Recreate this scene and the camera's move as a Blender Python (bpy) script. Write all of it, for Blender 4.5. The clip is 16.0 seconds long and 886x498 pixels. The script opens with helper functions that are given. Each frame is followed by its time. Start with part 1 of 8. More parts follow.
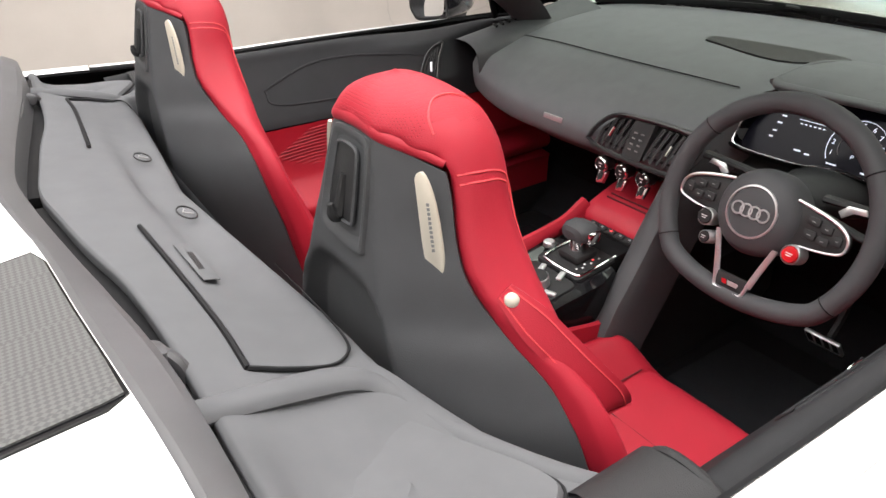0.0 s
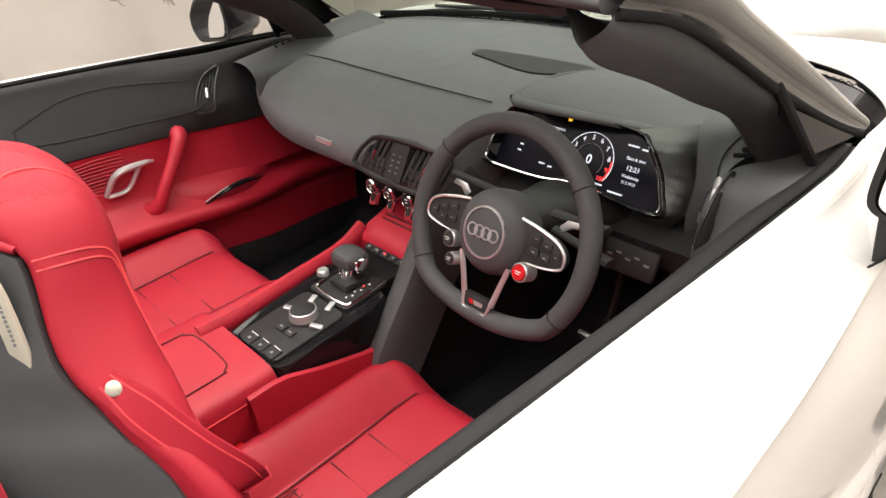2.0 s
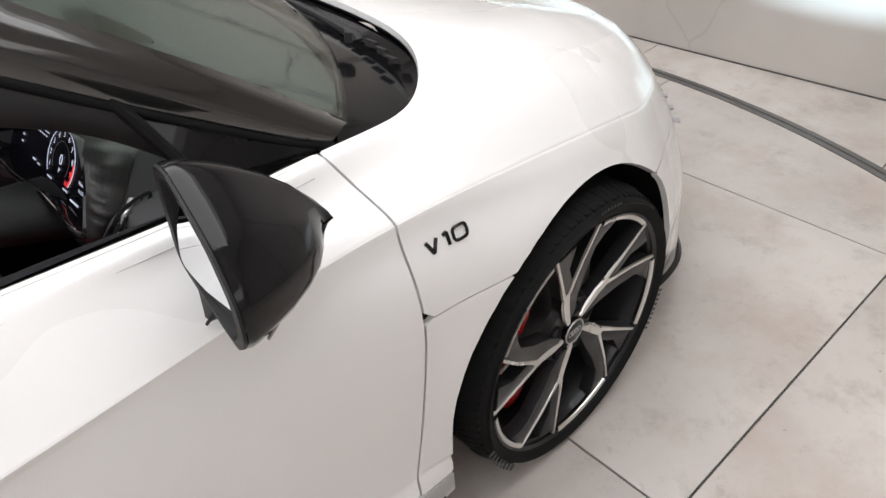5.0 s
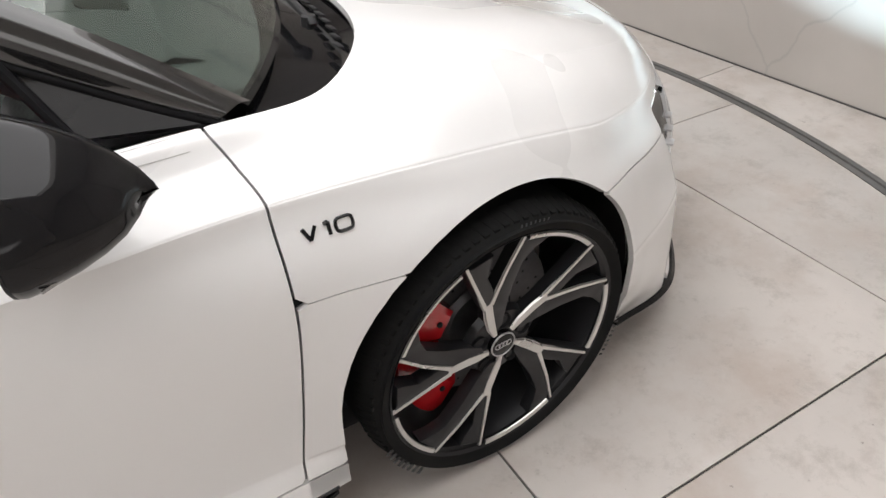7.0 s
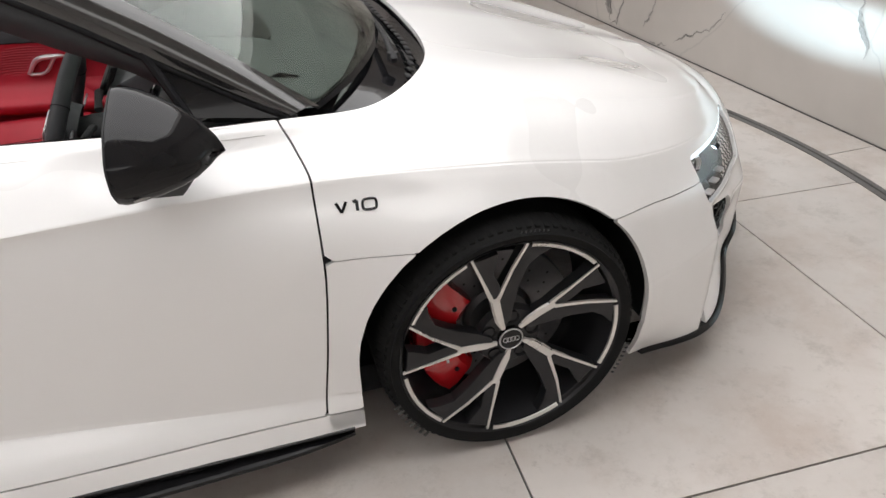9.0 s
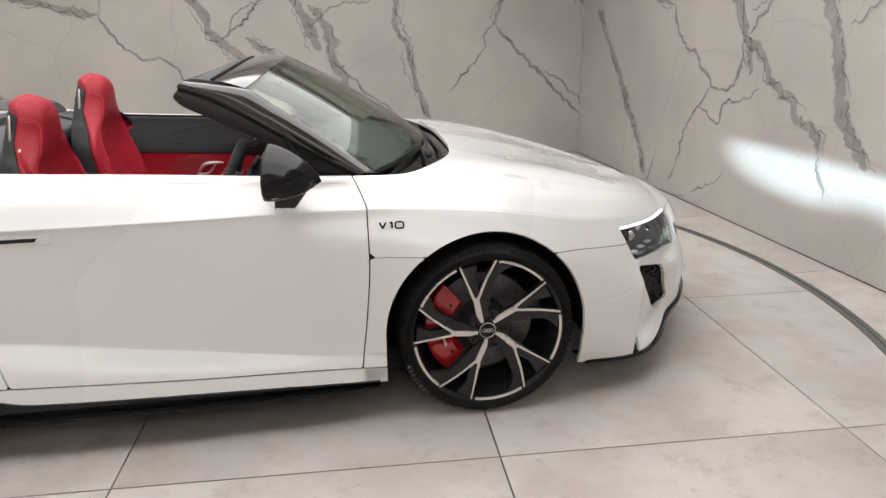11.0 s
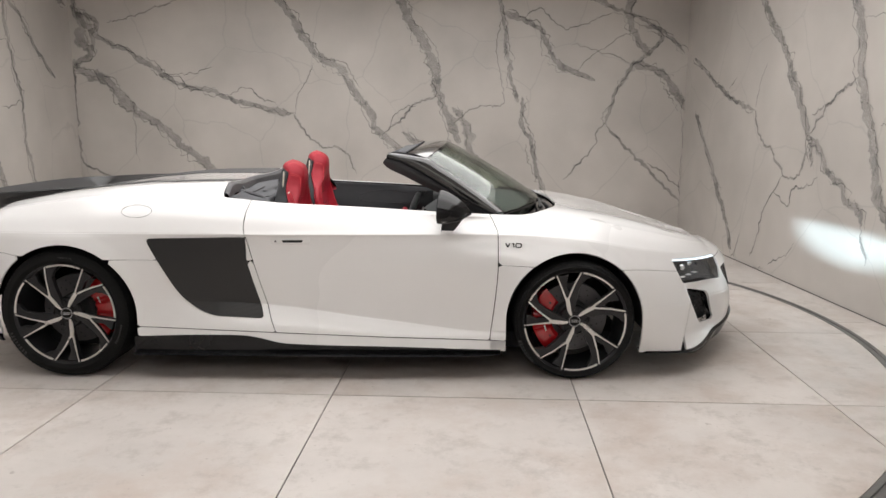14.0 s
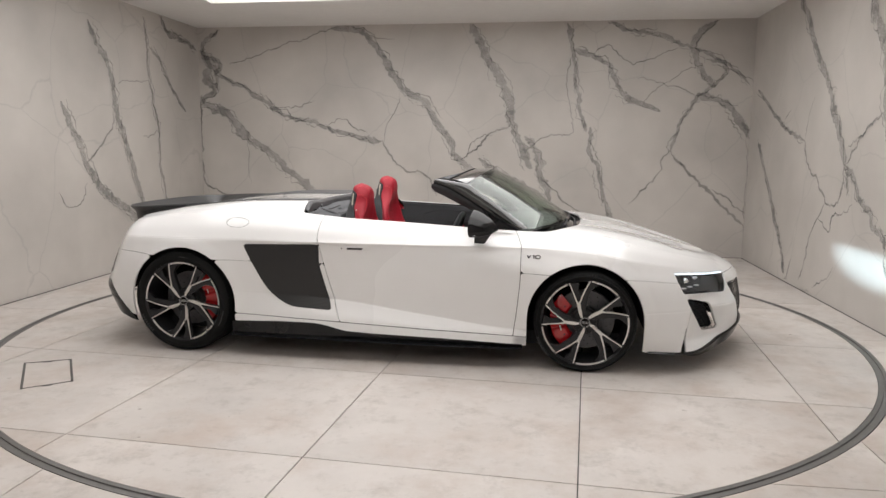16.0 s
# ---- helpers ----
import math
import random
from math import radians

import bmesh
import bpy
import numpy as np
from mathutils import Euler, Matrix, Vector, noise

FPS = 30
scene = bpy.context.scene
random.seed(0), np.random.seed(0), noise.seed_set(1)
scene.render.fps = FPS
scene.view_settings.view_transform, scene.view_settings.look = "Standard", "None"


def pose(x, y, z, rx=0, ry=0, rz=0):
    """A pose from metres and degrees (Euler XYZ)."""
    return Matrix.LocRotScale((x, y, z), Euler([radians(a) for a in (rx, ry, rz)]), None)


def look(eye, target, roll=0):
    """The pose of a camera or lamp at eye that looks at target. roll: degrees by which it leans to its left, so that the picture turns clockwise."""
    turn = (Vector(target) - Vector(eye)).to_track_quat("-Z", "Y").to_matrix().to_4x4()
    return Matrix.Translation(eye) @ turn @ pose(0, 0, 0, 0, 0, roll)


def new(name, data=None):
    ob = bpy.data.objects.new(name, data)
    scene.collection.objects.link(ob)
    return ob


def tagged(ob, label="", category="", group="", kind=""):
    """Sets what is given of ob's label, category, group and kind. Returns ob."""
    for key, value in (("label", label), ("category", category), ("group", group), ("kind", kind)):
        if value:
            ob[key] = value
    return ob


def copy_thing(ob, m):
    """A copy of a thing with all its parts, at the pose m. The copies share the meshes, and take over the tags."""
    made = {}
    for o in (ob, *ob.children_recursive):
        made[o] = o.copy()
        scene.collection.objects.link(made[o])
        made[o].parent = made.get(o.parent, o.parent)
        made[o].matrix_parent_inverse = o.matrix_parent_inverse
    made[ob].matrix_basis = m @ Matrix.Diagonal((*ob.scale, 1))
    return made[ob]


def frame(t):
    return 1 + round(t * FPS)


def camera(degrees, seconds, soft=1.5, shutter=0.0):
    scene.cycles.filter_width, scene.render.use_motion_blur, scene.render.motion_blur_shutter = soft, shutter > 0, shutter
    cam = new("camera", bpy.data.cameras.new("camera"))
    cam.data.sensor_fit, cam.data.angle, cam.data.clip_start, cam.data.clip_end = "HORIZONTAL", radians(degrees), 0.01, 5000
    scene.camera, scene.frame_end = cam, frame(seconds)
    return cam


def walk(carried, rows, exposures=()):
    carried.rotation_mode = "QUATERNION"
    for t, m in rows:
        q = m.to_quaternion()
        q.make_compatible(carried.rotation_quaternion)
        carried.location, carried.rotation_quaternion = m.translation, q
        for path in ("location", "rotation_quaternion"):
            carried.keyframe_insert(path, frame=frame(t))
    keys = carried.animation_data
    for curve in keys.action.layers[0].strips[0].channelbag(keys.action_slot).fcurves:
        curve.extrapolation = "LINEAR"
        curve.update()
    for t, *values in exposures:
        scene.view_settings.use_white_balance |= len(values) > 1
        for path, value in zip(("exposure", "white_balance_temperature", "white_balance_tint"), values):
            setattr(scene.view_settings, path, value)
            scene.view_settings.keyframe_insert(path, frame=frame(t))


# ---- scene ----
cam = camera(64.6, 16.0)
PATH = [
    (0, (-0.537, -0.963, 1.289), (0.365, 0.521, 0.296), -4.3),
    (0.5, (-0.514, -0.97, 1.291), (0.415, 0.496, 0.298), -4.4),
    (1, (-0.469, -0.985, 1.298), (0.513, 0.445, 0.302), -4.5),
    (1.5, (-0.41, -1.016, 1.304), (0.649, 0.352, 0.301), -4.4),
    (2, (-0.307, -1.073, 1.308), (0.834, 0.218, 0.293), -4.6),
    (2.5, (-0.204, -1.119, 1.302), (1.026, 0.07, 0.266), -3.9),
    (3, (-0.049, -1.163, 1.296), (1.222, -0.054, 0.223), -3.8),
    (3.5, (0.077, -1.207, 1.301), (1.35, -0.134, 0.194), -3.5),
    (4, (0.185, -1.273, 1.295), (1.428, -0.191, 0.161), -3.4),
    (4.5, (0.316, -1.399, 1.313), (1.488, -0.292, 0.128), -2.7),
    (6.8, (0.656, -1.652, 1.289), (1.549, -0.323, 0.089), -0.9),
    (7, (0.685, -1.69, 1.295), (1.556, -0.347, 0.096), -0.8),
    (7.5, (0.773, -1.779, 1.308), (1.544, -0.367, 0.119), -0.7),
    (8, (0.837, -1.825, 1.316), (1.507, -0.349, 0.145), -0.7),
    (8.5, (0.85, -1.909, 1.317), (1.416, -0.357, 0.189), -1.2),
    (9, (0.831, -2.084, 1.342), (1.302, -0.453, 0.286), -1.7),
    (11.5, (0.826, -3.337, 1.329), (1.08, -1.426, 0.797), -0.4),
    (12, (0.767, -3.537, 1.328), (0.97, -1.607, 0.844), -0.3),
    (12.5, (0.74, -3.755, 1.33), (0.896, -1.811, 0.884), -0.2),
    (13, (0.75, -3.994, 1.327), (0.85, -2.039, 0.916), -0.3),
    (13.5, (0.697, -4.197, 1.33), (0.74, -2.235, 0.943), -0.2),
    (14, (0.696, -4.427, 1.308), (0.667, -2.458, 0.959), 0.1),
    (14.5, (0.792, -4.663, 1.306), (0.682, -2.692, 0.98), 0.3),
    (15, (0.865, -4.866, 1.338), (0.674, -2.901, 1.022), 0.2),
    (15.5, (0.962, -5.05, 1.344), (0.702, -3.09, 1.048), 0.3),
    (16, (1.16, -5.168, 1.363), (0.832, -3.216, 1.076), 0.3),
]
EXPOSURES = [(0.0, 0.52, 6500, 10), (1.5, 0.58, 6900, 10), (2.0, 0.58, 6950, 10), (2.5, 0.40, 6800, 10), (3.0, 0.05, 6450, 10), (3.5, -0.12, 6250, 10), (7.0, -0.33, 6350, 10), (9.0, -0.30, 6350, 10), (12.5, -0.3, 6450, 10), (16.0, -0.33, 6450, 10)]
walk(cam, [(t, look(eye, target, roll)) for t, eye, target, roll in PATH], EXPOSURES)

# ---- world: a closed showroom, hardly any light from outside ----
world = bpy.data.worlds.new("showroom_world")
world.use_nodes = True
world.node_tree.nodes["Background"].inputs[0].default_value = (0.9, 0.95, 1.0, 1)
world.node_tree.nodes["Background"].inputs[1].default_value = 0.05
scene.world = world
PANEL_STRENGTH = 3.4
FILL_STRENGTH = 2.0
BEAM_WATTS = 215.0

# ---- materials ----
def material(name, base, rough=0.5, metal=0.0, coat=0.0, grain=0.0, scale=40.0, bump=0.0, bump_scale=200.0, spread=0.04, **more):
    """A principled material with two scales of colour variation, roughness variation and a fine relief."""
    m = bpy.data.materials.new(name)
    m.use_nodes = True
    nt = m.node_tree
    b = nt.nodes["Principled BSDF"]
    b.inputs["Base Color"].default_value = (*base, 1)
    b.inputs["Roughness"].default_value = rough
    b.inputs["Metallic"].default_value = metal
    b.inputs["Coat Weight"].default_value = coat
    b.inputs["Coat Roughness"].default_value = 0.03
    for key, value in more.items():
        b.inputs[key.replace("_", " ")].default_value = value
    co = nt.nodes.new("ShaderNodeTexCoord")
    if grain > 0:
        small = nt.nodes.new("ShaderNodeTexNoise")
        small.inputs["Scale"].default_value = scale
        small.inputs["Detail"].default_value = 5
        nt.links.new(co.outputs["Object"], small.inputs["Vector"])
        large = nt.nodes.new("ShaderNodeTexNoise")
        large.inputs["Scale"].default_value = scale * 0.12
        large.inputs["Detail"].default_value = 3
        nt.links.new(co.outputs["Object"], large.inputs["Vector"])
        both = nt.nodes.new("ShaderNodeMath")
        both.operation = "ADD"
        nt.links.new(small.outputs["Fac"], both.inputs[0])
        nt.links.new(large.outputs["Fac"], both.inputs[1])
        ramp = nt.nodes.new("ShaderNodeMapRange")
        ramp.inputs["From Min"].default_value, ramp.inputs["From Max"].default_value = 0.6, 1.4
        ramp.inputs["To Min"].default_value, ramp.inputs["To Max"].default_value = 1 - grain, 1 + grain
        nt.links.new(both.outputs[0], ramp.inputs["Value"])
        mix = nt.nodes.new("ShaderNodeVectorMath")
        mix.operation = "SCALE"
        mix.inputs[0].default_value = base
        nt.links.new(ramp.outputs[0], mix.inputs["Scale"])
        nt.links.new(mix.outputs[0], b.inputs["Base Color"])
        rr = nt.nodes.new("ShaderNodeMapRange")
        rr.inputs["From Min"].default_value, rr.inputs["From Max"].default_value = 0.3, 0.7
        rr.inputs["To Min"].default_value, rr.inputs["To Max"].default_value = max(rough - spread, 0.02), min(rough + spread, 1)
        nt.links.new(large.outputs["Fac"], rr.inputs["Value"])
        nt.links.new(rr.outputs[0], b.inputs["Roughness"])
    if bump > 0:
        v = nt.nodes.new("ShaderNodeTexVoronoi")
        v.inputs["Scale"].default_value = bump_scale
        nt.links.new(co.outputs["Object"], v.inputs["Vector"])
        bp = nt.nodes.new("ShaderNodeBump")
        bp.inputs["Strength"].default_value = bump
        bp.inputs["Distance"].default_value = 0.001
        nt.links.new(v.outputs["Distance"], bp.inputs["Height"])
        nt.links.new(bp.outputs[0], b.inputs["Normal"])
    return m


def weave(name, dark, light, rough, coat):
    """Twill carbon fibre under lacquer."""
    m = material(name, dark, rough, 0.0, coat)
    nt = m.node_tree
    co = nt.nodes.new("ShaderNodeTexCoord")
    mp = nt.nodes.new("ShaderNodeMapping")
    mp.inputs["Rotation"].default_value = (0, 0, radians(45))
    nt.links.new(co.outputs["Object"], mp.inputs["Vector"])
    ck = nt.nodes.new("ShaderNodeTexChecker")
    ck.inputs["Scale"].default_value = 260
    ck.inputs["Color1"].default_value = (*dark, 1)
    ck.inputs["Color2"].default_value = (*light, 1)
    nt.links.new(mp.outputs[0], ck.inputs["Vector"])
    nt.links.new(ck.outputs[0], nt.nodes["Principled BSDF"].inputs["Base Color"])
    return m


def emitter(name, colour, strength):
    m = bpy.data.materials.new(name)
    m.use_nodes = True
    b = m.node_tree.nodes["Principled BSDF"]
    b.inputs["Base Color"].default_value = (*colour, 1)
    b.inputs["Emission Color"].default_value = (*colour, 1)
    b.inputs["Emission Strength"].default_value = strength
    return m


def glass(name, tint, rough=0.0):
    m = bpy.data.materials.new(name)
    m.use_nodes = True
    nt = m.node_tree
    b = nt.nodes["Principled BSDF"]
    nt.nodes.remove(b)
    g = nt.nodes.new("ShaderNodeBsdfGlossy")
    g.inputs["Roughness"].default_value = rough
    tr = nt.nodes.new("ShaderNodeBsdfTransparent")
    tr.inputs["Color"].default_value = (*tint, 1)
    lw = nt.nodes.new("ShaderNodeLayerWeight")
    lw.inputs["Blend"].default_value = 0.5
    steep = nt.nodes.new("ShaderNodeMath")
    steep.operation = "POWER"
    steep.inputs[1].default_value = 4.5
    nt.links.new(lw.outputs["Facing"], steep.inputs[0])
    fr = nt.nodes.new("ShaderNodeMath")
    fr.operation = "MULTIPLY_ADD"
    fr.inputs[1].default_value, fr.inputs[2].default_value = 0.80, 0.05
    nt.links.new(steep.outputs[0], fr.inputs[0])
    mx = nt.nodes.new("ShaderNodeMixShader")
    nt.links.new(fr.outputs[0], mx.inputs[0])
    nt.links.new(tr.outputs[0], mx.inputs[1])
    nt.links.new(g.outputs[0], mx.inputs[2])
    nt.links.new(mx.outputs[0], nt.nodes["Material Output"].inputs["Surface"])
    return m


def stone_tile(name, base, dark):
    """Concrete-look porcelain: cloudy, with darker worn patches and small pits; each tile shifted by its own random."""
    m = bpy.data.materials.new(name)
    m.use_nodes = True
    nt = m.node_tree
    b = nt.nodes["Principled BSDF"]
    b.inputs["Roughness"].default_value = 0.5
    co = nt.nodes.new("ShaderNodeTexCoord")
    info = nt.nodes.new("ShaderNodeObjectInfo")
    off = nt.nodes.new("ShaderNodeVectorMath")
    off.operation = "SCALE"
    off.inputs[0].default_value = (37.0, 19.0, 53.0)
    nt.links.new(info.outputs["Random"], off.inputs["Scale"])
    add = nt.nodes.new("ShaderNodeVectorMath")
    nt.links.new(co.outputs["Object"], add.inputs[0])
    nt.links.new(off.outputs[0], add.inputs[1])

    def cloud(scale, detail, lo, hi, rough=0.6):
        n = nt.nodes.new("ShaderNodeTexNoise")
        n.inputs["Scale"].default_value, n.inputs["Detail"].default_value, n.inputs["Roughness"].default_value = scale, detail, rough
        nt.links.new(add.outputs[0], n.inputs["Vector"])
        r = nt.nodes.new("ShaderNodeMapRange")
        r.inputs["From Min"].default_value, r.inputs["From Max"].default_value = lo, hi
        nt.links.new(n.outputs["Fac"], r.inputs["Value"])
        return r.outputs[0]

    def blend(fac, a, c):
        x = nt.nodes.new("ShaderNodeMix")
        x.data_type = "RGBA"
        nt.links.new(fac, x.inputs["Factor"])
        for sock, v in ((x.inputs[6], a), (x.inputs[7], c)):
            if isinstance(v, tuple):
                sock.default_value = (*v, 1)
            else:
                nt.links.new(v, sock)
        return x.outputs[2]

    c = blend(cloud(0.8, 6, 0.38, 0.64), base, tuple(0.80 * v for v in base))
    c = blend(cloud(2.1, 8, 0.46, 0.70, 0.68), c, (base[0] * 0.74, base[1] * 0.68, base[2] * 0.64))
    c = blend(cloud(5.5, 10, 0.52, 0.80, 0.78), c, dark)
    c = blend(cloud(17, 8, 0.60, 0.86, 0.75), c, tuple(0.9 * v for v in dark))
    c = blend(cloud(60, 4, 0.70, 0.78), c, tuple(0.75 * v for v in dark))
    nt.links.new(c, b.inputs["Base Color"])
    nt.links.new(cloud(9, 4, -0.3, 1.75), b.inputs["Roughness"])
    bp = nt.nodes.new("ShaderNodeBump")
    bp.inputs["Strength"].default_value, bp.inputs["Distance"].default_value = 0.15, 0.002
    nt.links.new(cloud(30, 8, 0.2, 0.8), bp.inputs["Height"])
    nt.links.new(bp.outputs[0], b.inputs["Normal"])
    return m


def marble(name, base):
    """Pale grey porcelain slab with faint cloudy patches and hairline veins."""
    m = bpy.data.materials.new(name)
    m.use_nodes = True
    nt = m.node_tree
    b = nt.nodes["Principled BSDF"]
    b.inputs["Roughness"].default_value = 0.42
    co = nt.nodes.new("ShaderNodeTexCoord")
    n = nt.nodes.new("ShaderNodeTexNoise")
    n.inputs["Scale"].default_value, n.inputs["Detail"].default_value = 1.1, 7
    nt.links.new(co.outputs["Object"], n.inputs["Vector"])
    r = nt.nodes.new("ShaderNodeMapRange")
    r.inputs["From Min"].default_value, r.inputs["From Max"].default_value = 0.35, 0.7
    nt.links.new(n.outputs["Fac"], r.inputs["Value"])
    mx = nt.nodes.new("ShaderNodeMix")
    mx.data_type = "RGBA"
    mx.inputs[6].default_value = (*base, 1)
    mx.inputs[7].default_value = (*[0.78 * v for v in base], 1)
    nt.links.new(r.outputs[0], mx.inputs["Factor"])
    warp = nt.nodes.new("ShaderNodeVectorMath")
    warp.operation = "MULTIPLY_ADD"
    warp.inputs[1].default_value = (0.5, 0.5, 0.5)
    nt.links.new(n.outputs["Color"], warp.inputs[0])
    nt.links.new(co.outputs["Object"], warp.inputs[2])
    v = nt.nodes.new("ShaderNodeTexVoronoi")
    v.feature = "DISTANCE_TO_EDGE"
    v.inputs["Scale"].default_value = 0.9
    nt.links.new(warp.outputs[0], v.inputs["Vector"])
    e = nt.nodes.new("ShaderNodeMapRange")
    e.inputs["From Min"].default_value, e.inputs["From Max"].default_value = 0.0, 0.008
    e.inputs["To Min"].default_value, e.inputs["To Max"].default_value = 0.35, 0.0
    nt.links.new(v.outputs["Distance"], e.inputs["Value"])
    fin = nt.nodes.new("ShaderNodeMix")
    fin.data_type = "RGBA"
    fin.inputs[7].default_value = (0.30, 0.29, 0.28, 1)
    nt.links.new(e.outputs[0], fin.inputs["Factor"])
    nt.links.new(mx.outputs[2], fin.inputs[6])
    nt.links.new(fin.outputs[2], b.inputs["Base Color"])
    return m


def dotted(name, base, hole, scale):
    """Leather with rows of fine punched holes."""
    m = material(name, base, 0.52, 0.0, 0.0, 0.0, 22.0, Specular_IOR_Level=0.25)
    nt = m.node_tree
    co = nt.nodes.new("ShaderNodeTexCoord")
    v = nt.nodes.new("ShaderNodeTexVoronoi")
    v.inputs["Scale"].default_value, v.inputs["Randomness"].default_value = scale, 0.12
    nt.links.new(co.outputs["Object"], v.inputs["Vector"])
    r = nt.nodes.new("ShaderNodeMapRange")
    r.inputs["From Min"].default_value, r.inputs["From Max"].default_value = 0.22, 0.34
    nt.links.new(v.outputs["Distance"], r.inputs["Value"])
    x = nt.nodes.new("ShaderNodeMix")
    x.data_type = "RGBA"
    x.inputs[6].default_value, x.inputs[7].default_value = (*hole, 1), (*base, 1)
    nt.links.new(r.outputs[0], x.inputs["Factor"])
    nt.links.new(x.outputs[2], nt.nodes["Principled BSDF"].inputs["Base Color"])
    bp = nt.nodes.new("ShaderNodeBump")
    bp.inputs["Strength"].default_value, bp.inputs["Distance"].default_value = 0.6, 0.001
    nt.links.new(r.outputs[0], bp.inputs["Height"])
    nt.links.new(bp.outputs[0], nt.nodes["Principled BSDF"].inputs["Normal"])
    return m


def vein_stone(name, body, rim, strength):
    """A vein's mineral: grey in the middle, darker at its ragged borders, fading unevenly into the slab."""
    m = bpy.data.materials.new(name)
    m.use_nodes = True
    nt = m.node_tree
    b = nt.nodes["Principled BSDF"]
    b.inputs["Roughness"].default_value = 0.42
    co = nt.nodes.new("ShaderNodeTexCoord")
    at = nt.nodes.new("ShaderNodeAttribute")
    at.attribute_name = "across"

    def cloud(scale, detail, lo, hi, t0=0.0, t1=1.0):
        n = nt.nodes.new("ShaderNodeTexNoise")
        n.inputs["Scale"].default_value, n.inputs["Detail"].default_value, n.inputs["Roughness"].default_value = scale, detail, 0.65
        nt.links.new(co.outputs["Object"], n.inputs["Vector"])
        r = nt.nodes.new("ShaderNodeMapRange")
        r.inputs["From Min"].default_value, r.inputs["From Max"].default_value = lo, hi
        r.inputs["To Min"].default_value, r.inputs["To Max"].default_value = t0, t1
        nt.links.new(n.outputs["Fac"], r.inputs["Value"])
        return r.outputs[0]

    def calc(op, a, c):
        x = nt.nodes.new("ShaderNodeMath")
        x.operation = op
        for sock, v in zip(x.inputs, (a, c)):
            if isinstance(v, (int, float)):
                sock.default_value = v
            else:
                nt.links.new(v, sock)
        return x.outputs[0]

    def band(v, lo, hi, t0, t1):
        r = nt.nodes.new("ShaderNodeMapRange")
        r.interpolation_type = "SMOOTHSTEP"
        r.inputs["From Min"].default_value, r.inputs["From Max"].default_value = lo, hi
        r.inputs["To Min"].default_value, r.inputs["To Max"].default_value = t0, t1
        nt.links.new(v, r.inputs["Value"])
        return r.outputs[0]

    off = calc("ABSOLUTE", calc("ADD", at.outputs["Fac"], cloud(22, 6, 0.3, 0.7, -0.35, 0.35)), 0)
    fade = band(off, 0.72, 1.0, 1.0, 0.0)
    rim_f = calc("MULTIPLY", band(off, 0.45, 0.72, 0.0, 1.0), cloud(7, 4, 0.38, 0.6))
    mix = nt.nodes.new("ShaderNodeMix")
    mix.data_type = "RGBA"
    mix.inputs[6].default_value, mix.inputs[7].default_value = (*body, 1), (*rim, 1)
    nt.links.new(rim_f, mix.inputs["Factor"])
    nt.links.new(mix.outputs[2], b.inputs["Base Color"])
    edge = calc("MAXIMUM", cloud(5, 5, 0.35, 0.62, 0.45, 1.0), rim_f)
    nt.links.new(calc("MULTIPLY", calc("MULTIPLY", fade, edge), strength), b.inputs["Alpha"])
    return m


PAINT = material("white_pearl_paint", (0.82, 0.815, 0.81), 0.26, 0.0, 1.0, 0.012, 6.0)
GLOSS = material("gloss_black", (0.008, 0.008, 0.009), 0.10, 0.0, 0.4, 0.1, 8.0, Specular_IOR_Level=0.1)
TRIM = material("black_plastic", (0.022, 0.022, 0.023), 0.5, 0.0, 0.0, 0.15, 60.0, 0.25, 900, Specular_IOR_Level=0.2)
PILLAR = material("black_pillar_lacquer", (0.016, 0.0157, 0.0155), 0.16, 0.0, 1.0, 0.1, 8.0, Specular_IOR_Level=0.5)
SEAL = material("black_rubber_seal", (0.011, 0.011, 0.012), 0.55, 0.0, 0.0, 0.12, 50.0, Specular_IOR_Level=0.12)
RUBBER = material("tyre_rubber", (0.008, 0.008, 0.008), 0.75, 0.0, 0.0, 0.2, 80.0, Specular_IOR_Level=0.15)
LEATHER = material("black_leather", (0.056, 0.0575, 0.061), 0.55, 0.0, 0.0, 0.10, 30.0, 0.12, 900, Specular_IOR_Level=0.2)
DOORBLACK = material("black_door_leather", (0.018, 0.0184, 0.020), 0.62, 0.0, 0.0, 0.12, 30.0, 0.12, 900, Specular_IOR_Level=0.14)
SOFT = material("grey_black_soft_trim", (0.102, 0.1035, 0.109), 0.72, 0.0, 0.0, 0.10, 25.0, 0.10, 1200, Specular_IOR_Level=0.16)
RED = material("red_leather", (0.350, 0.0135, 0.028), 0.48, 0.0, 0.0, 0.07, 22.0, 0.14, 800, Specular_IOR_Level=0.3)
PERF = dotted("perforated_red_leather", (0.350, 0.0135, 0.028), (0.22, 0.008, 0.016), 430.0)
STITCH = material("red_thread", (0.62, 0.05, 0.06), 0.7, 0.0, 0.0, 0.1, 300.0)
# darkened red that draws the shade in the leather's creases and grooves
GROOVE_SHADE = material("groove_shade_red", (0.09, 0.005, 0.008), 0.8, 0.0, 0.0, 0.1, 100.0)
CARPET = material("black_carpet", (0.014, 0.015, 0.017), 0.95, 0.0, 0.0, 0.35, 240.0, 0.9, 900, Specular_IOR_Level=0.1)
SILVER = material("satin_aluminium", (0.56, 0.56, 0.57), 0.30, 0.75, 0.0, 0.05, 60.0)
CHROME = material("bright_chrome", (0.85, 0.85, 0.85), 0.08, 1.0, 0.0, 0.02, 40.0)
ALLOY = material("anthracite_alloy", (0.019, 0.019, 0.021), 0.32, 0.1, 0.2, 0.1, 40.0, Specular_IOR_Level=0.25)
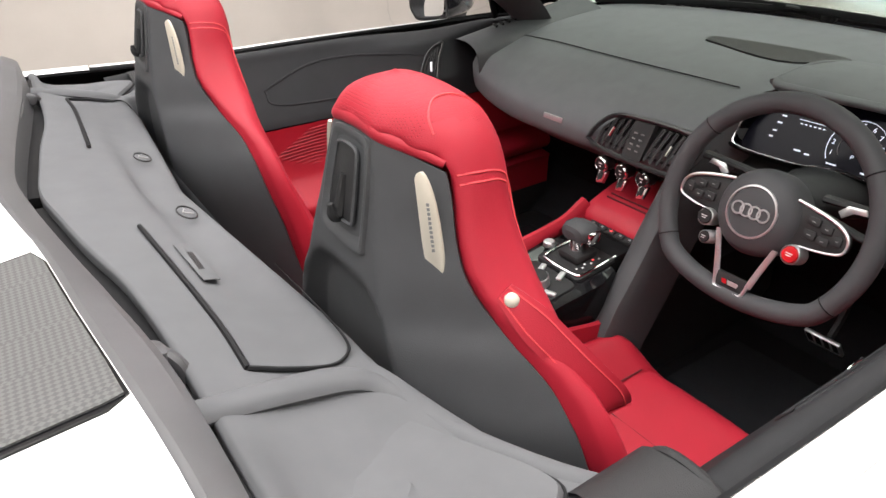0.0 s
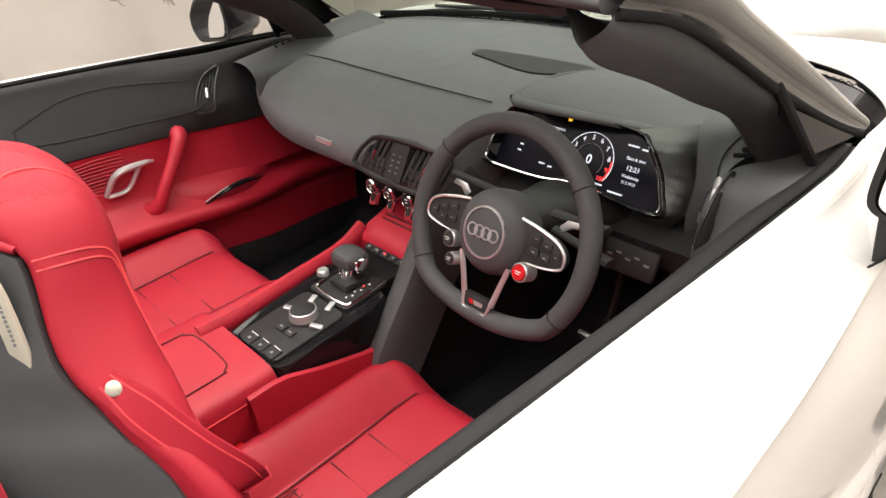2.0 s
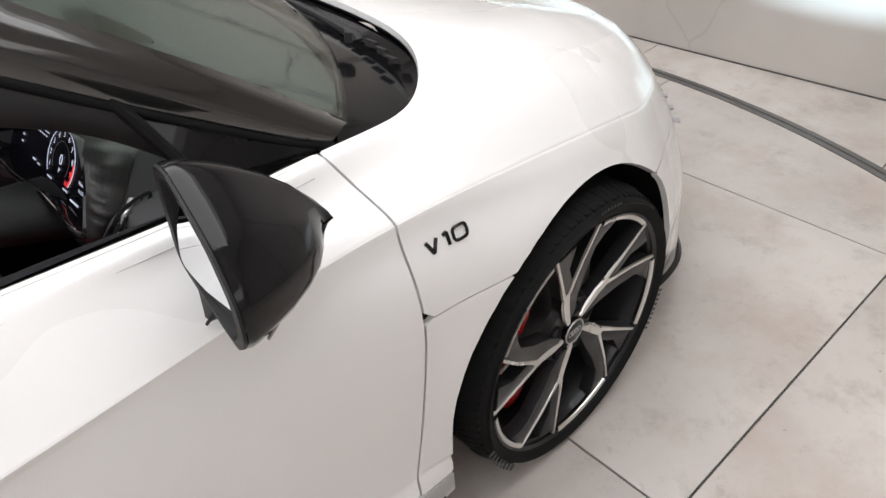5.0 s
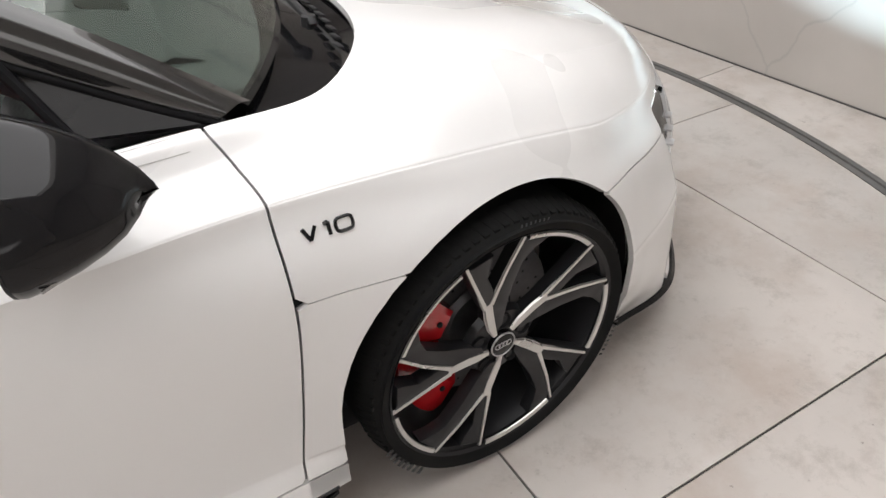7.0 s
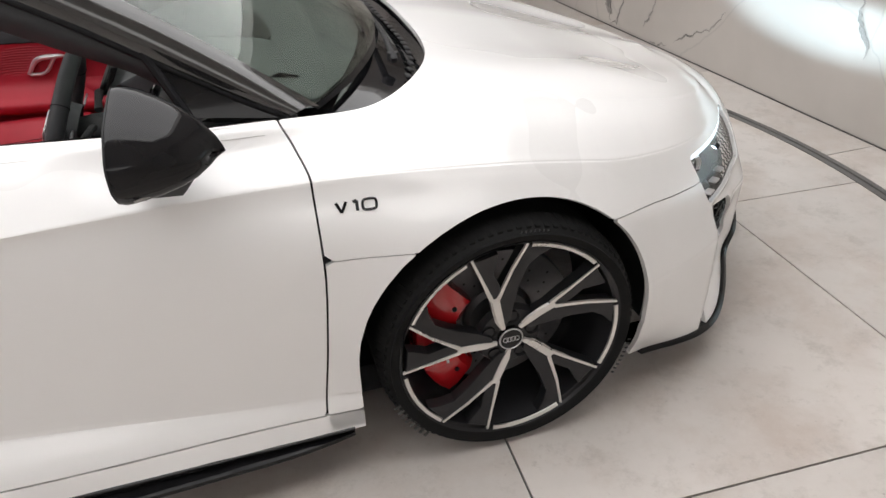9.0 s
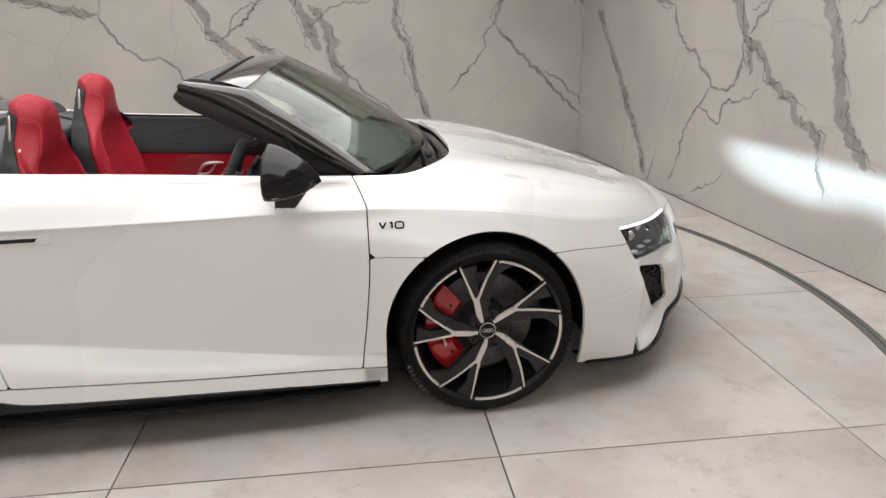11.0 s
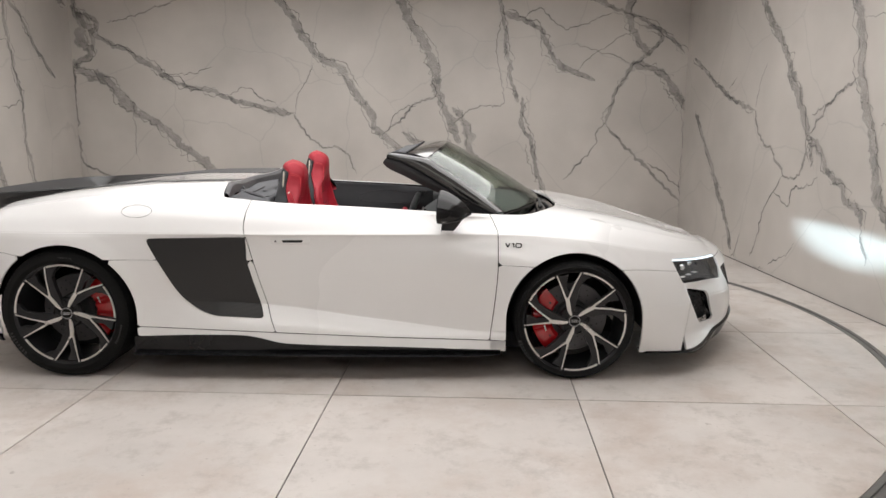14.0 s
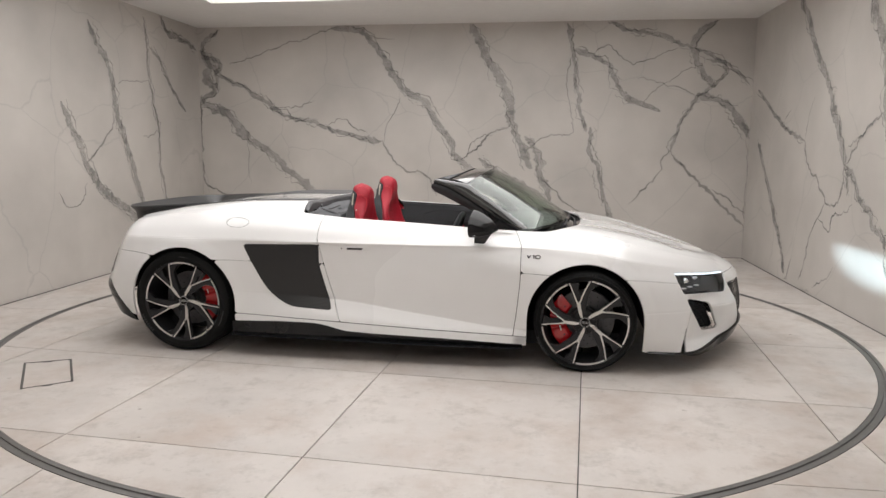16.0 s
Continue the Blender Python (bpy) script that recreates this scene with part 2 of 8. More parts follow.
CUT = material("machined_alloy", (0.70, 0.69, 0.67), 0.30, 0.9, 0.3, 0.04, 120.0)
DISC = material("brake_disc_steel", (0.10, 0.10, 0.105), 0.42, 0.7, 0.0, 0.12, 90.0)
CALIPER = material("red_caliper_paint", (0.46, 0.009, 0.014), 0.25, 0.0, 0.8, 0.06, 40.0)
SCREEN = material("black_display_glass", (0.006, 0.006, 0.012), 0.25, 0.0, 0.0, 0.05, 30.0, Specular_IOR_Level=0.12)
WHITEMARK = material("white_marking", (0.75, 0.75, 0.75), 0.5, 0.0, 0.0, 0.03, 90.0)
# white paint as it looks in the shade of the shoulder crease
CREASE_SHADE = material("crease_shade_grey", (0.45, 0.44, 0.43), 0.5, 0.0, 0.0, 0.05, 60.0)
PALEMETAL = material("pale_champagne_metal", (0.66, 0.61, 0.52), 0.40, 0.5, 0.0, 0.04, 60.0)
TRIMGREY = material("grey_grained_plastic", (0.075, 0.074, 0.078), 0.42, 0.0, 0.0, 0.12, 30.0, 0.10, 1100, Specular_IOR_Level=0.4)
GREYMARK = material("grey_marking", (0.20, 0.20, 0.20), 0.6, 0.0, 0.0, 0.05, 90.0)
RUBBERMARK = material("moulded_tyre_lettering", (0.030, 0.030, 0.030), 0.45, 0.0, 0.0, 0.1, 90.0)
CARBON = weave("carbon_gloss", (0.009, 0.009, 0.0095), (0.019, 0.019, 0.0195), 0.40, 0.08)
# deck carbon, its base colour lightened to stand for reflected sheen
CARBON_SHEEN = weave("carbon_painted_sheen", (0.050, 0.050, 0.050), (0.085, 0.085, 0.085), 0.55, 0.1)
GLASS = glass("windscreen_glass", (0.86, 0.91, 0.87))
LENS = glass("headlamp_glass", (0.90, 0.92, 0.94))
MIRROR = material("mirror_glass", (0.86, 0.88, 0.90), 0.02, 1.0)
DRL = emitter("daylight_strip", (0.85, 0.95, 1.0), 1.5)
GLOWWHITE = emitter("display_white", (0.8, 0.85, 1.0), 0.55)
GLOWRED = emitter("display_red", (1.0, 0.05, 0.05), 0.8)
GLOWAMBER = emitter("display_amber", (1.0, 0.5, 0.05), 1.0)
LAMPRED = material("tail_lamp_red", (0.25, 0.005, 0.008), 0.12, 0.0, 1.0, 0.05, 20.0)
TILE = stone_tile("beige_stone_tile", (0.62, 0.575, 0.54), (0.33, 0.295, 0.265))
MARBLE = marble("pale_marble_slab", (0.54, 0.505, 0.47))
VEIN = vein_stone("grey_marble_vein", (0.30, 0.29, 0.28), (0.125, 0.12, 0.115), 0.54)
VEINDARK = vein_stone("dark_grey_marble_vein", (0.19, 0.185, 0.18), (0.13, 0.125, 0.12), 0.62)
JOINT = material("dark_grout", (0.10, 0.095, 0.09), 0.9, 0.0, 0.0, 0.2, 60.0)
STEEL = material("grey_steel_ring", (0.16, 0.155, 0.15), 0.45, 0.5, 0.0, 0.15, 30.0)
PLASTER = material("white_plaster", (0.74, 0.72, 0.70), 0.8, 0.0, 0.0, 0.04, 12.0)
PANEL = emitter("ceiling_light_diffuser", (1.0, 0.985, 0.97), PANEL_STRENGTH)
# added fill light that brightens the car's flank, no known lamp
FILL_PANEL = emitter("unseen_fill_diffuser", (1.0, 0.97, 0.94), FILL_STRENGTH)

# ---- geometry helpers ----
def smooth_keys(keys):
    """A smooth monotone curve through (x, value) keys."""
    xs, ys = np.array([k[0] for k in keys], float), np.array([k[1] for k in keys], float)
    h, d = np.diff(xs), np.diff(ys) / np.diff(xs)
    m = np.zeros(len(xs))
    m[0], m[-1] = d[0], d[-1]
    for i in range(1, len(xs) - 1):
        if d[i - 1] * d[i] > 0:
            a, b = 2 * h[i] + h[i - 1], h[i] + 2 * h[i - 1]
            m[i] = (a + b) / (a / d[i - 1] + b / d[i])

    def f(x):
        x = np.clip(np.asarray(x, float), xs[0], xs[-1])
        i = np.clip(np.searchsorted(xs, x) - 1, 0, len(xs) - 2)
        s = (x - xs[i]) / h[i]
        return (ys[i] * (1 + 2 * s) * (1 - s) ** 2 + h[i] * m[i] * s * (1 - s) ** 2
                + ys[i + 1] * s * s * (3 - 2 * s) + h[i] * m[i + 1] * s * s * (s - 1))
    return f


def spline(points, n):
    """A Catmull-Rom polyline of n steps a span through the points."""
    p = [np.array(q, float) for q in points]
    p = [2 * p[0] - p[1]] + p + [2 * p[-1] - p[-2]]
    out = []
    for i in range(1, len(p) - 2):
        for k in range(n):
            s = k / n
            out.append(0.5 * (2 * p[i] + (p[i + 1] - p[i - 1]) * s + (2 * p[i - 1] - 5 * p[i] + 4 * p[i + 1] - p[i + 2]) * s * s
                              + (3 * p[i] - p[i - 1] - 3 * p[i + 1] + p[i + 2]) * s ** 3))
    out.append(p[-2])
    return np.array(out)


def mesh(name, verts, faces, mat, parent=None, label="", smooth=True, normals=None, sharp=40):
    me = bpy.data.meshes.new(name)
    me.from_pydata([tuple(map(float, v)) for v in verts], [], [list(map(int, f)) for f in faces])
    me.validate()
    me.materials.append(mat)
    if smooth:
        me.shade_smooth()
        if normals is not None and len(normals) == len(me.vertices):
            me.normals_split_custom_set_from_vertices([tuple(map(float, n)) for n in normals])
        else:
            me.set_sharp_from_angle(angle=radians(sharp))
    ob = new(name, me)
    if parent is not None:
        ob.parent = parent
    if label:
        tagged(ob, label)
    return ob


def part(name, bm, mat, parent, label="", sharp=40):
    """Links a bmesh as one mesh object under a thing or a part."""
    bmesh.ops.recalc_face_normals(bm, faces=bm.faces)
    me = bpy.data.meshes.new(name)
    bm.to_mesh(me)
    bm.free()
    me.materials.append(mat)
    me.shade_smooth()
    me.set_sharp_from_angle(angle=radians(sharp))
    ob = new(name, me)
    if parent is not None:
        ob.parent = parent
    if label:
        tagged(ob, label)
    return ob


def grid(rows, closed=False):
    """Verts and quads of a grid of rows of points (all of one length)."""
    rows = np.asarray(rows, float)
    a, b = rows.shape[:2]
    faces = []
    for i in range(a - 1):
        for j in range(b if closed else b - 1):
            k = (j + 1) % b
            faces.append((i * b + j, i * b + k, (i + 1) * b + k, (i + 1) * b + j))
    return rows.reshape(-1, 3), faces


def vertex_normals(verts, faces):
    n = np.zeros_like(verts)
    for f in faces:
        p = verts[list(f)]
        m = np.cross(p[2] - p[0], p[-1] - p[1])
        n[list(f)] += m
    return n / np.maximum(np.linalg.norm(n, axis=1), 1e-9)[:, None]


def clip(verts, normals, faces, field):
    """Keeps the part of a surface where field(points) is positive, cut cleanly along its edge."""
    g = field(verts)
    keep = g >= 0
    vs, ns, out, cut = list(verts), list(normals), [], {}

    def crossing(a, b):
        key = (min(a, b), max(a, b))
        if key not in cut:
            a, b = key
            s = g[a] / (g[a] - g[b])
            for _ in range(3):
                p = verts[a] + s * (verts[b] - verts[a])
                gp = float(field(p[None])[0])
                lo = s if (gp >= 0) == keep[a] else 0.0
                hi = 1.0 if (gp >= 0) == keep[a] else s
                ga, gb = (gp, g[b]) if (gp >= 0) == keep[a] else (g[a], gp)
                if abs(ga - gb) < 1e-12:
                    break
                s = lo + (hi - lo) * ga / (ga - gb)
            vs.append(verts[a] + s * (verts[b] - verts[a]))
            ns.append(normals[a] + s * (normals[b] - normals[a]))
            cut[key] = len(vs) - 1
        return cut[key]

    for f in faces:
        k = [keep[i] for i in f]
        if all(k):
            out.append(tuple(f))
        elif any(k):
            poly = []
            for i in range(len(f)):
                a, b = f[i], f[(i + 1) % len(f)]
                if keep[a]:
                    poly.append(a)
                if keep[a] != keep[b]:
                    poly.append(crossing(a, b))
            if len(poly) >= 3:
                out.append(tuple(poly))
    used = sorted({i for f in out for i in f})
    back = {u: i for i, u in enumerate(used)}
    return np.array([vs[i] for i in used]).reshape(-1, 3), np.array([ns[i] for i in used]).reshape(-1, 3), [tuple(back[i] for i in f) for f in out]


def thicken(verts, normals, faces, depth):
    """Folds the open edges of a panel inwards by depth, as sheet metal is folded."""
    count = {}
    for f in faces:
        for i in range(len(f)):
            a, b = f[i], f[(i + 1) % len(f)]
            count[(a, b)] = count.get((a, b), 0) + 1
    vs, ns, fs = [tuple(v) for v in verts], [tuple(n) for n in normals], list(faces)
    for a, b in list(count):
        if (b, a) not in count:
            k = len(vs)
            e = verts[b] - verts[a]
            m = np.cross(e, normals[a])
            m = m / max(np.linalg.norm(m), 1e-9)
            for i in (a, b):
                vs.append(tuple(verts[i]))
            for i in (b, a):
                vs.append(tuple(verts[i] - depth * normals[i] / max(np.linalg.norm(normals[i]), 1e-9)))
            ns += [tuple(m)] * 4
            fs.append((k + 1, k, k + 3, k + 2))
    return np.array(vs), np.array(ns), fs


def panel(name, skin, field, mat, parent, label="", depth=0.012, lift=0.0, mirror=False):
    """A body panel cut out of a skin."""
    v, n, f = clip(*skin, field)
    if len(f) == 0:
        return None
    if lift:
        v = v + lift * n / np.maximum(np.linalg.norm(n, axis=1), 1e-9)[:, None]
    v, n, f = thicken(v, n, f, depth)
    if mirror:
        v, n = v * (1, -1, 1), n * (1, -1, 1)
        f = [tuple(reversed(q)) for q in f]
    return mesh(name, v, f, mat, parent, label, normals=n)


def box(name, size, centre, mat, parent=None, bevel=0.004, label="", turn=(0, 0, 0), segments=2):
    bm = bmesh.new()
    bmesh.ops.create_cube(bm, size=1)
    bmesh.ops.scale(bm, vec=size, verts=bm.verts)
    if bevel:
        bmesh.ops.bevel(bm, geom=bm.edges[:], offset=min(bevel, 0.45 * min(size)), segments=segments, profile=0.5, affect="EDGES")
    bmesh.ops.transform(bm, matrix=pose(*centre, *turn), verts=bm.verts)
    return part(name, bm, mat, parent, label)


def tube(name, points, radius, mat, parent=None, label="", sides=8, n=6, closed=False, flat=1.0):
    """A round bar along a smooth curve; radius may be a list, one for each point."""
    rad = np.array([radius] * len(points) if np.isscalar(radius) else radius, float)
    line = spline([(*p, r) for p, r in zip(points, rad)], n)
    if closed:
        line = spline([(*p, r) for p, r in zip([*points, points[0]], [*rad, rad[0]])], n)[:-1]
    p, r = line[:, :3], line[:, 3]
    d = np.roll(p, -1, 0) - np.roll(p, 1, 0) if closed else np.gradient(p, axis=0)
    d = d / np.maximum(np.linalg.norm(d, axis=1), 1e-9)[:, None]
    side = np.cross(d[0], (0, 0, 1) if abs(d[0][2]) < 0.9 else (0, 1, 0))
    rings = []
    for i in range(len(p)):
        side = side - d[i] * (side @ d[i])
        side = side / np.linalg.norm(side)
        up = np.cross(side, d[i])
        a = np.linspace(0, 2 * math.pi, sides, endpoint=False)
        rings.append([p[i] + r[i] * (math.cos(t) * side + flat * math.sin(t) * up) for t in a])
    v, f = grid(rings, closed=True)
    f = list(f)
    m = len(rings)
    if closed:
        f += [((m - 1) * sides + j, (m - 1) * sides + (j + 1) % sides, (j + 1) % sides, j) for j in range(sides)]
    else:
        f += [tuple(range(sides - 1, -1, -1)), tuple((m - 1) * sides + j for j in range(sides))]
    return mesh(name, v, f, mat, parent, label)


def lathe(name, profile, mat, parent=None, label="", centre=(0, 0, 0), axis="Y", steps=64, sharp=35, arc=(0, 360)):
    """A turned solid: profile of (radius, along the axis)."""
    full = arc[1] - arc[0] >= 360
    a = np.radians(np.linspace(arc[0], arc[1], steps + (0 if full else 1), endpoint=not full))
    rings = []
    for r, h in profile:
        if axis == "Y":
            rings.append([(r * math.cos(t), h, r * math.sin(t)) for t in a])
        elif axis == "X":
            rings.append([(h, r * math.cos(t), r * math.sin(t)) for t in a])
        else:
            rings.append([(r * math.cos(t), r * math.sin(t), h) for t in a])
    v, f = grid(rings, closed=full)
    ob = mesh(name, v + np.array(centre), f, mat, parent, label, sharp=sharp)
    fix = bmesh.new()
    fix.from_mesh(ob.data)
    bmesh.ops.remove_doubles(fix, verts=fix.verts, dist=1e-6)
    bmesh.ops.recalc_face_normals(fix, faces=fix.faces)
    fix.to_mesh(ob.data)
    fix.free()
    return ob


def plate(name, outline, thick, mat, parent=None, label="", matrix=None, bevel=0.002):
    """A flat plate with the given outline (x, y), its top at z = 0, its edges rounded."""
    bm = bmesh.new()
    f = bm.faces.new([bm.verts.new((x, y, 0)) for x, y in outline])
    ex = bmesh.ops.extrude_face_region(bm, geom=[f])
    bmesh.ops.translate(bm, vec=(0, 0, -thick), verts=[v for v in ex["geom"] if isinstance(v, bmesh.types.BMVert)])
    if bevel:
        top = [e for e in bm.edges if all(abs(v.co.z) < 1e-9 for v in e.verts)]
        bmesh.ops.bevel(bm, geom=top, offset=bevel, segments=2, profile=0.5, affect="EDGES")
    if matrix is not None:
        bmesh.ops.transform(bm, matrix=matrix, verts=bm.verts)
    return part(name, bm, mat, parent, label)


def words(name, text, size, mat, parent, matrix, depth=0.0006, align="CENTER", label=""):
    cu = bpy.data.curves.new(name, "FONT")
    cu.body, cu.size, cu.extrude, cu.align_x, cu.align_y = text, size, depth, align, "CENTER"
    cu.resolution_u = 3
    tmp = bpy.data.objects.new(name, cu)
    scene.collection.objects.link(tmp)
    me = bpy.data.meshes.new_from_object(tmp.evaluated_get(bpy.context.evaluated_depsgraph_get()))
    bpy.data.objects.remove(tmp)
    me.transform(matrix)
    me.materials.clear()
    me.materials.append(mat)
    ob = new(name, me)
    ob.parent = parent
    if label:
        tagged(ob, label)
    return ob


def soft_max(values, k):
    m = np.maximum.reduce(values)
    return m + np.log(sum(np.exp((v - m) / k) for v in values)) * k


def rounded(w, h, r, n=5):
    """The outline of a rounded rectangle round the origin."""
    out = []
    for cx, cy, a0 in ((w / 2 - r, h / 2 - r, 0), (-w / 2 + r, h / 2 - r, 90), (-w / 2 + r, -h / 2 + r, 180), (w / 2 - r, -h / 2 + r, 270)):
        for k in range(n + 1):
            a = radians(a0 + 90 * k / n)
            out.append((cx + r * math.cos(a), cy + r * math.sin(a)))
    return out

# ---- the showroom: square room, stone floor with a turntable, marble walls, luminous ceiling ----
CENTRE = Vector((0.17, 0.22, 0.0))
ROOM = Matrix.Translation(CENTRE) @ pose(0, 0, 0, 0, 0, 2.0)
LEFT, RIGHT, BACK, FRONT, HEIGHT = -3.72, 3.38, 3.71, -8.0, 2.92
RING_IN, RING_OUT = 3.05, 3.11


def slab(name, lo, hi, mat, label, kind="structure", category="", bevel=0.0):
    bm = bmesh.new()
    bmesh.ops.create_cube(bm, size=1)
    bmesh.ops.scale(bm, vec=[b - a for a, b in zip(lo, hi)], verts=bm.verts)
    bmesh.ops.translate(bm, vec=[(a + b) / 2 for a, b in zip(lo, hi)], verts=bm.verts)
    ob = part(name, bm, mat, None)
    ob.matrix_basis = ROOM
    return tagged(ob, label, category or name.split("_")[0], kind=kind)


floor = slab("floor", (LEFT - 0.2, FRONT - 0.2, -0.25), (RIGHT + 0.2, BACK + 0.2, -0.008), JOINT, "showroom floor of large beige stone tiles with dark joints")
wall_back = slab("wall_back", (LEFT - 0.2, BACK + 0.004, -0.01), (RIGHT + 0.2, BACK + 0.2, HEIGHT + 0.4), MARBLE, "pale marble wall with grey veins behind the car")
wall_right = slab("wall_right", (RIGHT + 0.004, FRONT, -0.01), (RIGHT + 0.2, BACK, HEIGHT + 0.4), MARBLE, "pale marble side wall lit by the headlamp beam")
wall_left = slab("wall_left", (LEFT - 0.2, FRONT, -0.01), (LEFT - 0.004, BACK, HEIGHT + 0.4), MARBLE, "pale marble side wall with grey veins")
wall_front = slab("wall_front", (LEFT - 0.2, FRONT - 0.2, -0.01), (RIGHT + 0.2, FRONT - 0.004, HEIGHT + 0.4), PLASTER, "plain white wall closing the showroom")

# ceiling with a square luminous opening
PC, PX, PY0, PY1 = -0.17, 2.62, -2.3, 2.2


def ceiling_mesh():
    bm = bmesh.new()
    xs, ys = (LEFT - 0.2, PC - PX, PC + PX, RIGHT + 0.2), (FRONT - 0.2, -7.0, -4.4, PY0, PY1, BACK + 0.2)
    for i in range(3):
        for j in range(5):
            if i == 1 and j in (1, 3):
                continue
            vs = [bm.verts.new((x, y, HEIGHT)) for x, y in ((xs[i], ys[j]), (xs[i], ys[j + 1]), (xs[i + 1], ys[j + 1]), (xs[i + 1], ys[j]))]
            bm.faces.new(vs)
    bmesh.ops.remove_doubles(bm, verts=bm.verts, dist=1e-5)
    ex = bmesh.ops.extrude_face_region(bm, geom=bm.faces[:])
    bmesh.ops.translate(bm, vec=(0, 0, 0.14), verts=[v for v in ex["geom"] if isinstance(v, bmesh.types.BMVert)])
    return bm


ceiling = part("ceiling", ceiling_mesh(), PLASTER, None)
ceiling.matrix_basis = ROOM
tagged(ceiling, "white plaster ceiling with recessed light openings", "ceiling", kind="structure")


def ceiling_light(y0, y1, mat, label):
    lamp = new("ceiling_light")
    lamp.matrix_basis = ROOM @ pose(PC, (y0 + y1) / 2, HEIGHT + 0.16)
    tagged(lamp, label, "ceiling light", "ceiling lights")
    box("diffuser", (2 * PX + 0.1, y1 - y0 + 0.1, 0.02), (0, 0, 0.0), mat, lamp, 0.0)
    box("housing", (2 * PX + 0.2, y1 - y0 + 0.2, 0.05), (0, 0, 0.04), PLASTER, lamp, 0.0)
    return lamp


ceiling_light(PY0, PY1, PANEL, "large square luminous ceiling panel above the car")
# unseen fill panel, added to light the near side of the car
ceiling_light(-7.0, -4.4, FILL_PANEL, "added fill light panel in the ceiling, out of view")

# headlamp-lit skirting joint between floor and walls
for lo, hi in (((LEFT, BACK - 0.004, 0.0), (RIGHT, BACK + 0.002, 0.006)), ((RIGHT - 0.004, FRONT, 0.0), (RIGHT + 0.002, BACK - 0.005, 0.006)), ((LEFT - 0.002, FRONT, 0.0), (LEFT + 0.004, BACK - 0.005, 0.006))):
    slab("trim", lo, hi, JOINT, "thin dark joint where floor meets wall", category="trim")


def wall_point(wall, a, z, out=0.002):
    """A place on a wall: a along it, seen from inside."""
    if wall == "back":
        return np.array((a, BACK - out, z))
    if wall == "right":
        return np.array((RIGHT - out, a, z))
    return np.array((LEFT + out, a, z))


def vein(wall_ob, wall, keys, width, mat, seed, wobble=0.02):
    """A vein of the slab: an uneven ribbon just proud of the wall, along a wandering line."""
    rng = random.Random(seed)
    line = spline(keys, 16)
    step = np.linalg.norm(np.diff(line, axis=0), axis=1)
    run = np.concatenate([[0], np.cumsum(step)])
    verts, faces, across = [], [], []
    for i, (a, z) in enumerate(line):
        d = line[min(i + 1, len(line) - 1)] - line[max(i - 1, 0)]
        d = d / max(np.linalg.norm(d), 1e-9)
        nrm = np.array((-d[1], d[0]))
        s = run[i]
        shift = wobble * (noise.noise((s * 5.0, seed * 7.1, 0)) + 0.7 * noise.noise((s * 16.0, seed * 3.3, 4)) + 0.4 * noise.noise((s * 45.0, seed * 2.3, 8)))
        wide = 0.55 + 0.9 * abs(noise.noise((s * 4.0, seed * 1.7, 9))) + 0.2 * rng.random()
        ends = min(1.0, 0.25 + s / 0.12, 0.25 + (run[-1] - s) / 0.12)
        c = np.array((a, z)) + nrm * shift
        for sgn in (-1, 0, 1):
            q = c + nrm * sgn * width * wide * ends * 0.54
            verts.append(wall_point(wall, q[0], min(max(q[1], 0.01), HEIGHT - 0.01), 0.0022 + 0.0004 * (seed % 5)))
            across.append(float(sgn))
    for i in range(len(line) - 1):
        for j in (0, 1):
            k = 3 * i + j
            faces.append((k, k + 1, k + 4, k + 3))
    ob = mesh("vein", verts, faces, mat, wall_ob, smooth=False)
    layer = ob.data.attributes.new("across", "FLOAT", "POINT")
    layer.data.foreach_set("value", across)
    return ob


def veins(wall_ob, wall, rows):
    """Broad veins carry a grey body with darker ragged borders and a few hairlines beside them; narrow ones are dark lines."""
    for width, keys in rows:
        seed = len(wall_ob.children) + 11 * len(wall)
        if width > 0.04:
            vein(wall_ob, wall, keys, width, VEIN, seed, 0.03)
            side = width * 0.55
            vein(wall_ob, wall, [(a + side, z + side * 0.3) for a, z in keys[:max(3, 2 * len(keys) // 3)]], 0.014, VEINDARK, seed + 61, 0.06)
            vein(wall_ob, wall, [(a - side * 0.8, z - side * 0.4) for a, z in keys[len(keys) // 3:]], 0.012, VEINDARK, seed + 93, 0.07)
        else:
            vein(wall_ob, wall, keys, width, VEINDARK, seed, 0.035)


veins(wall_back, "back", [
    (.11, [(-1.885, 2.896), (-1.501, 2.844), (-1.191, 2.492), (-0.949, 2.114), (-0.666, 1.942), (-0.489, 1.697), (-0.311, 1.415), (-0.203, 1.202), (0.014, 1.023), (0.233, 0.808)]),
    (.02, [(-1.815, 2.896), (-2.097, 2.813), (-2.31, 2.744), (-2.594, 2.647), (-3.057, 2.515), (-3.305, 2.466)]),
    (.014, [(-1.501, 2.831), (-1.362, 2.764), (-1.047, 2.732)]),
    (.12, [(-3.683, 2.613), (-3.576, 2.409), (-3.614, 2.237), (-3.501, 2.1), (-3.715, 1.959), (-3.632, 1.925), (-3.341, 1.787), (-3.207, 1.612), (-3.002, 1.437), (-2.757, 1.296), (-2.55, 1.083), (-2.375, 0.94), (-2.199, 0.781), (-1.952, 0.543)]),
    (.07, [(-3.437, 2.886), (-3.627, 2.736), (-3.65, 2.58), (-3.412, 2.444), (-3.49, 2.307), (-3.466, 2.1)]),
])
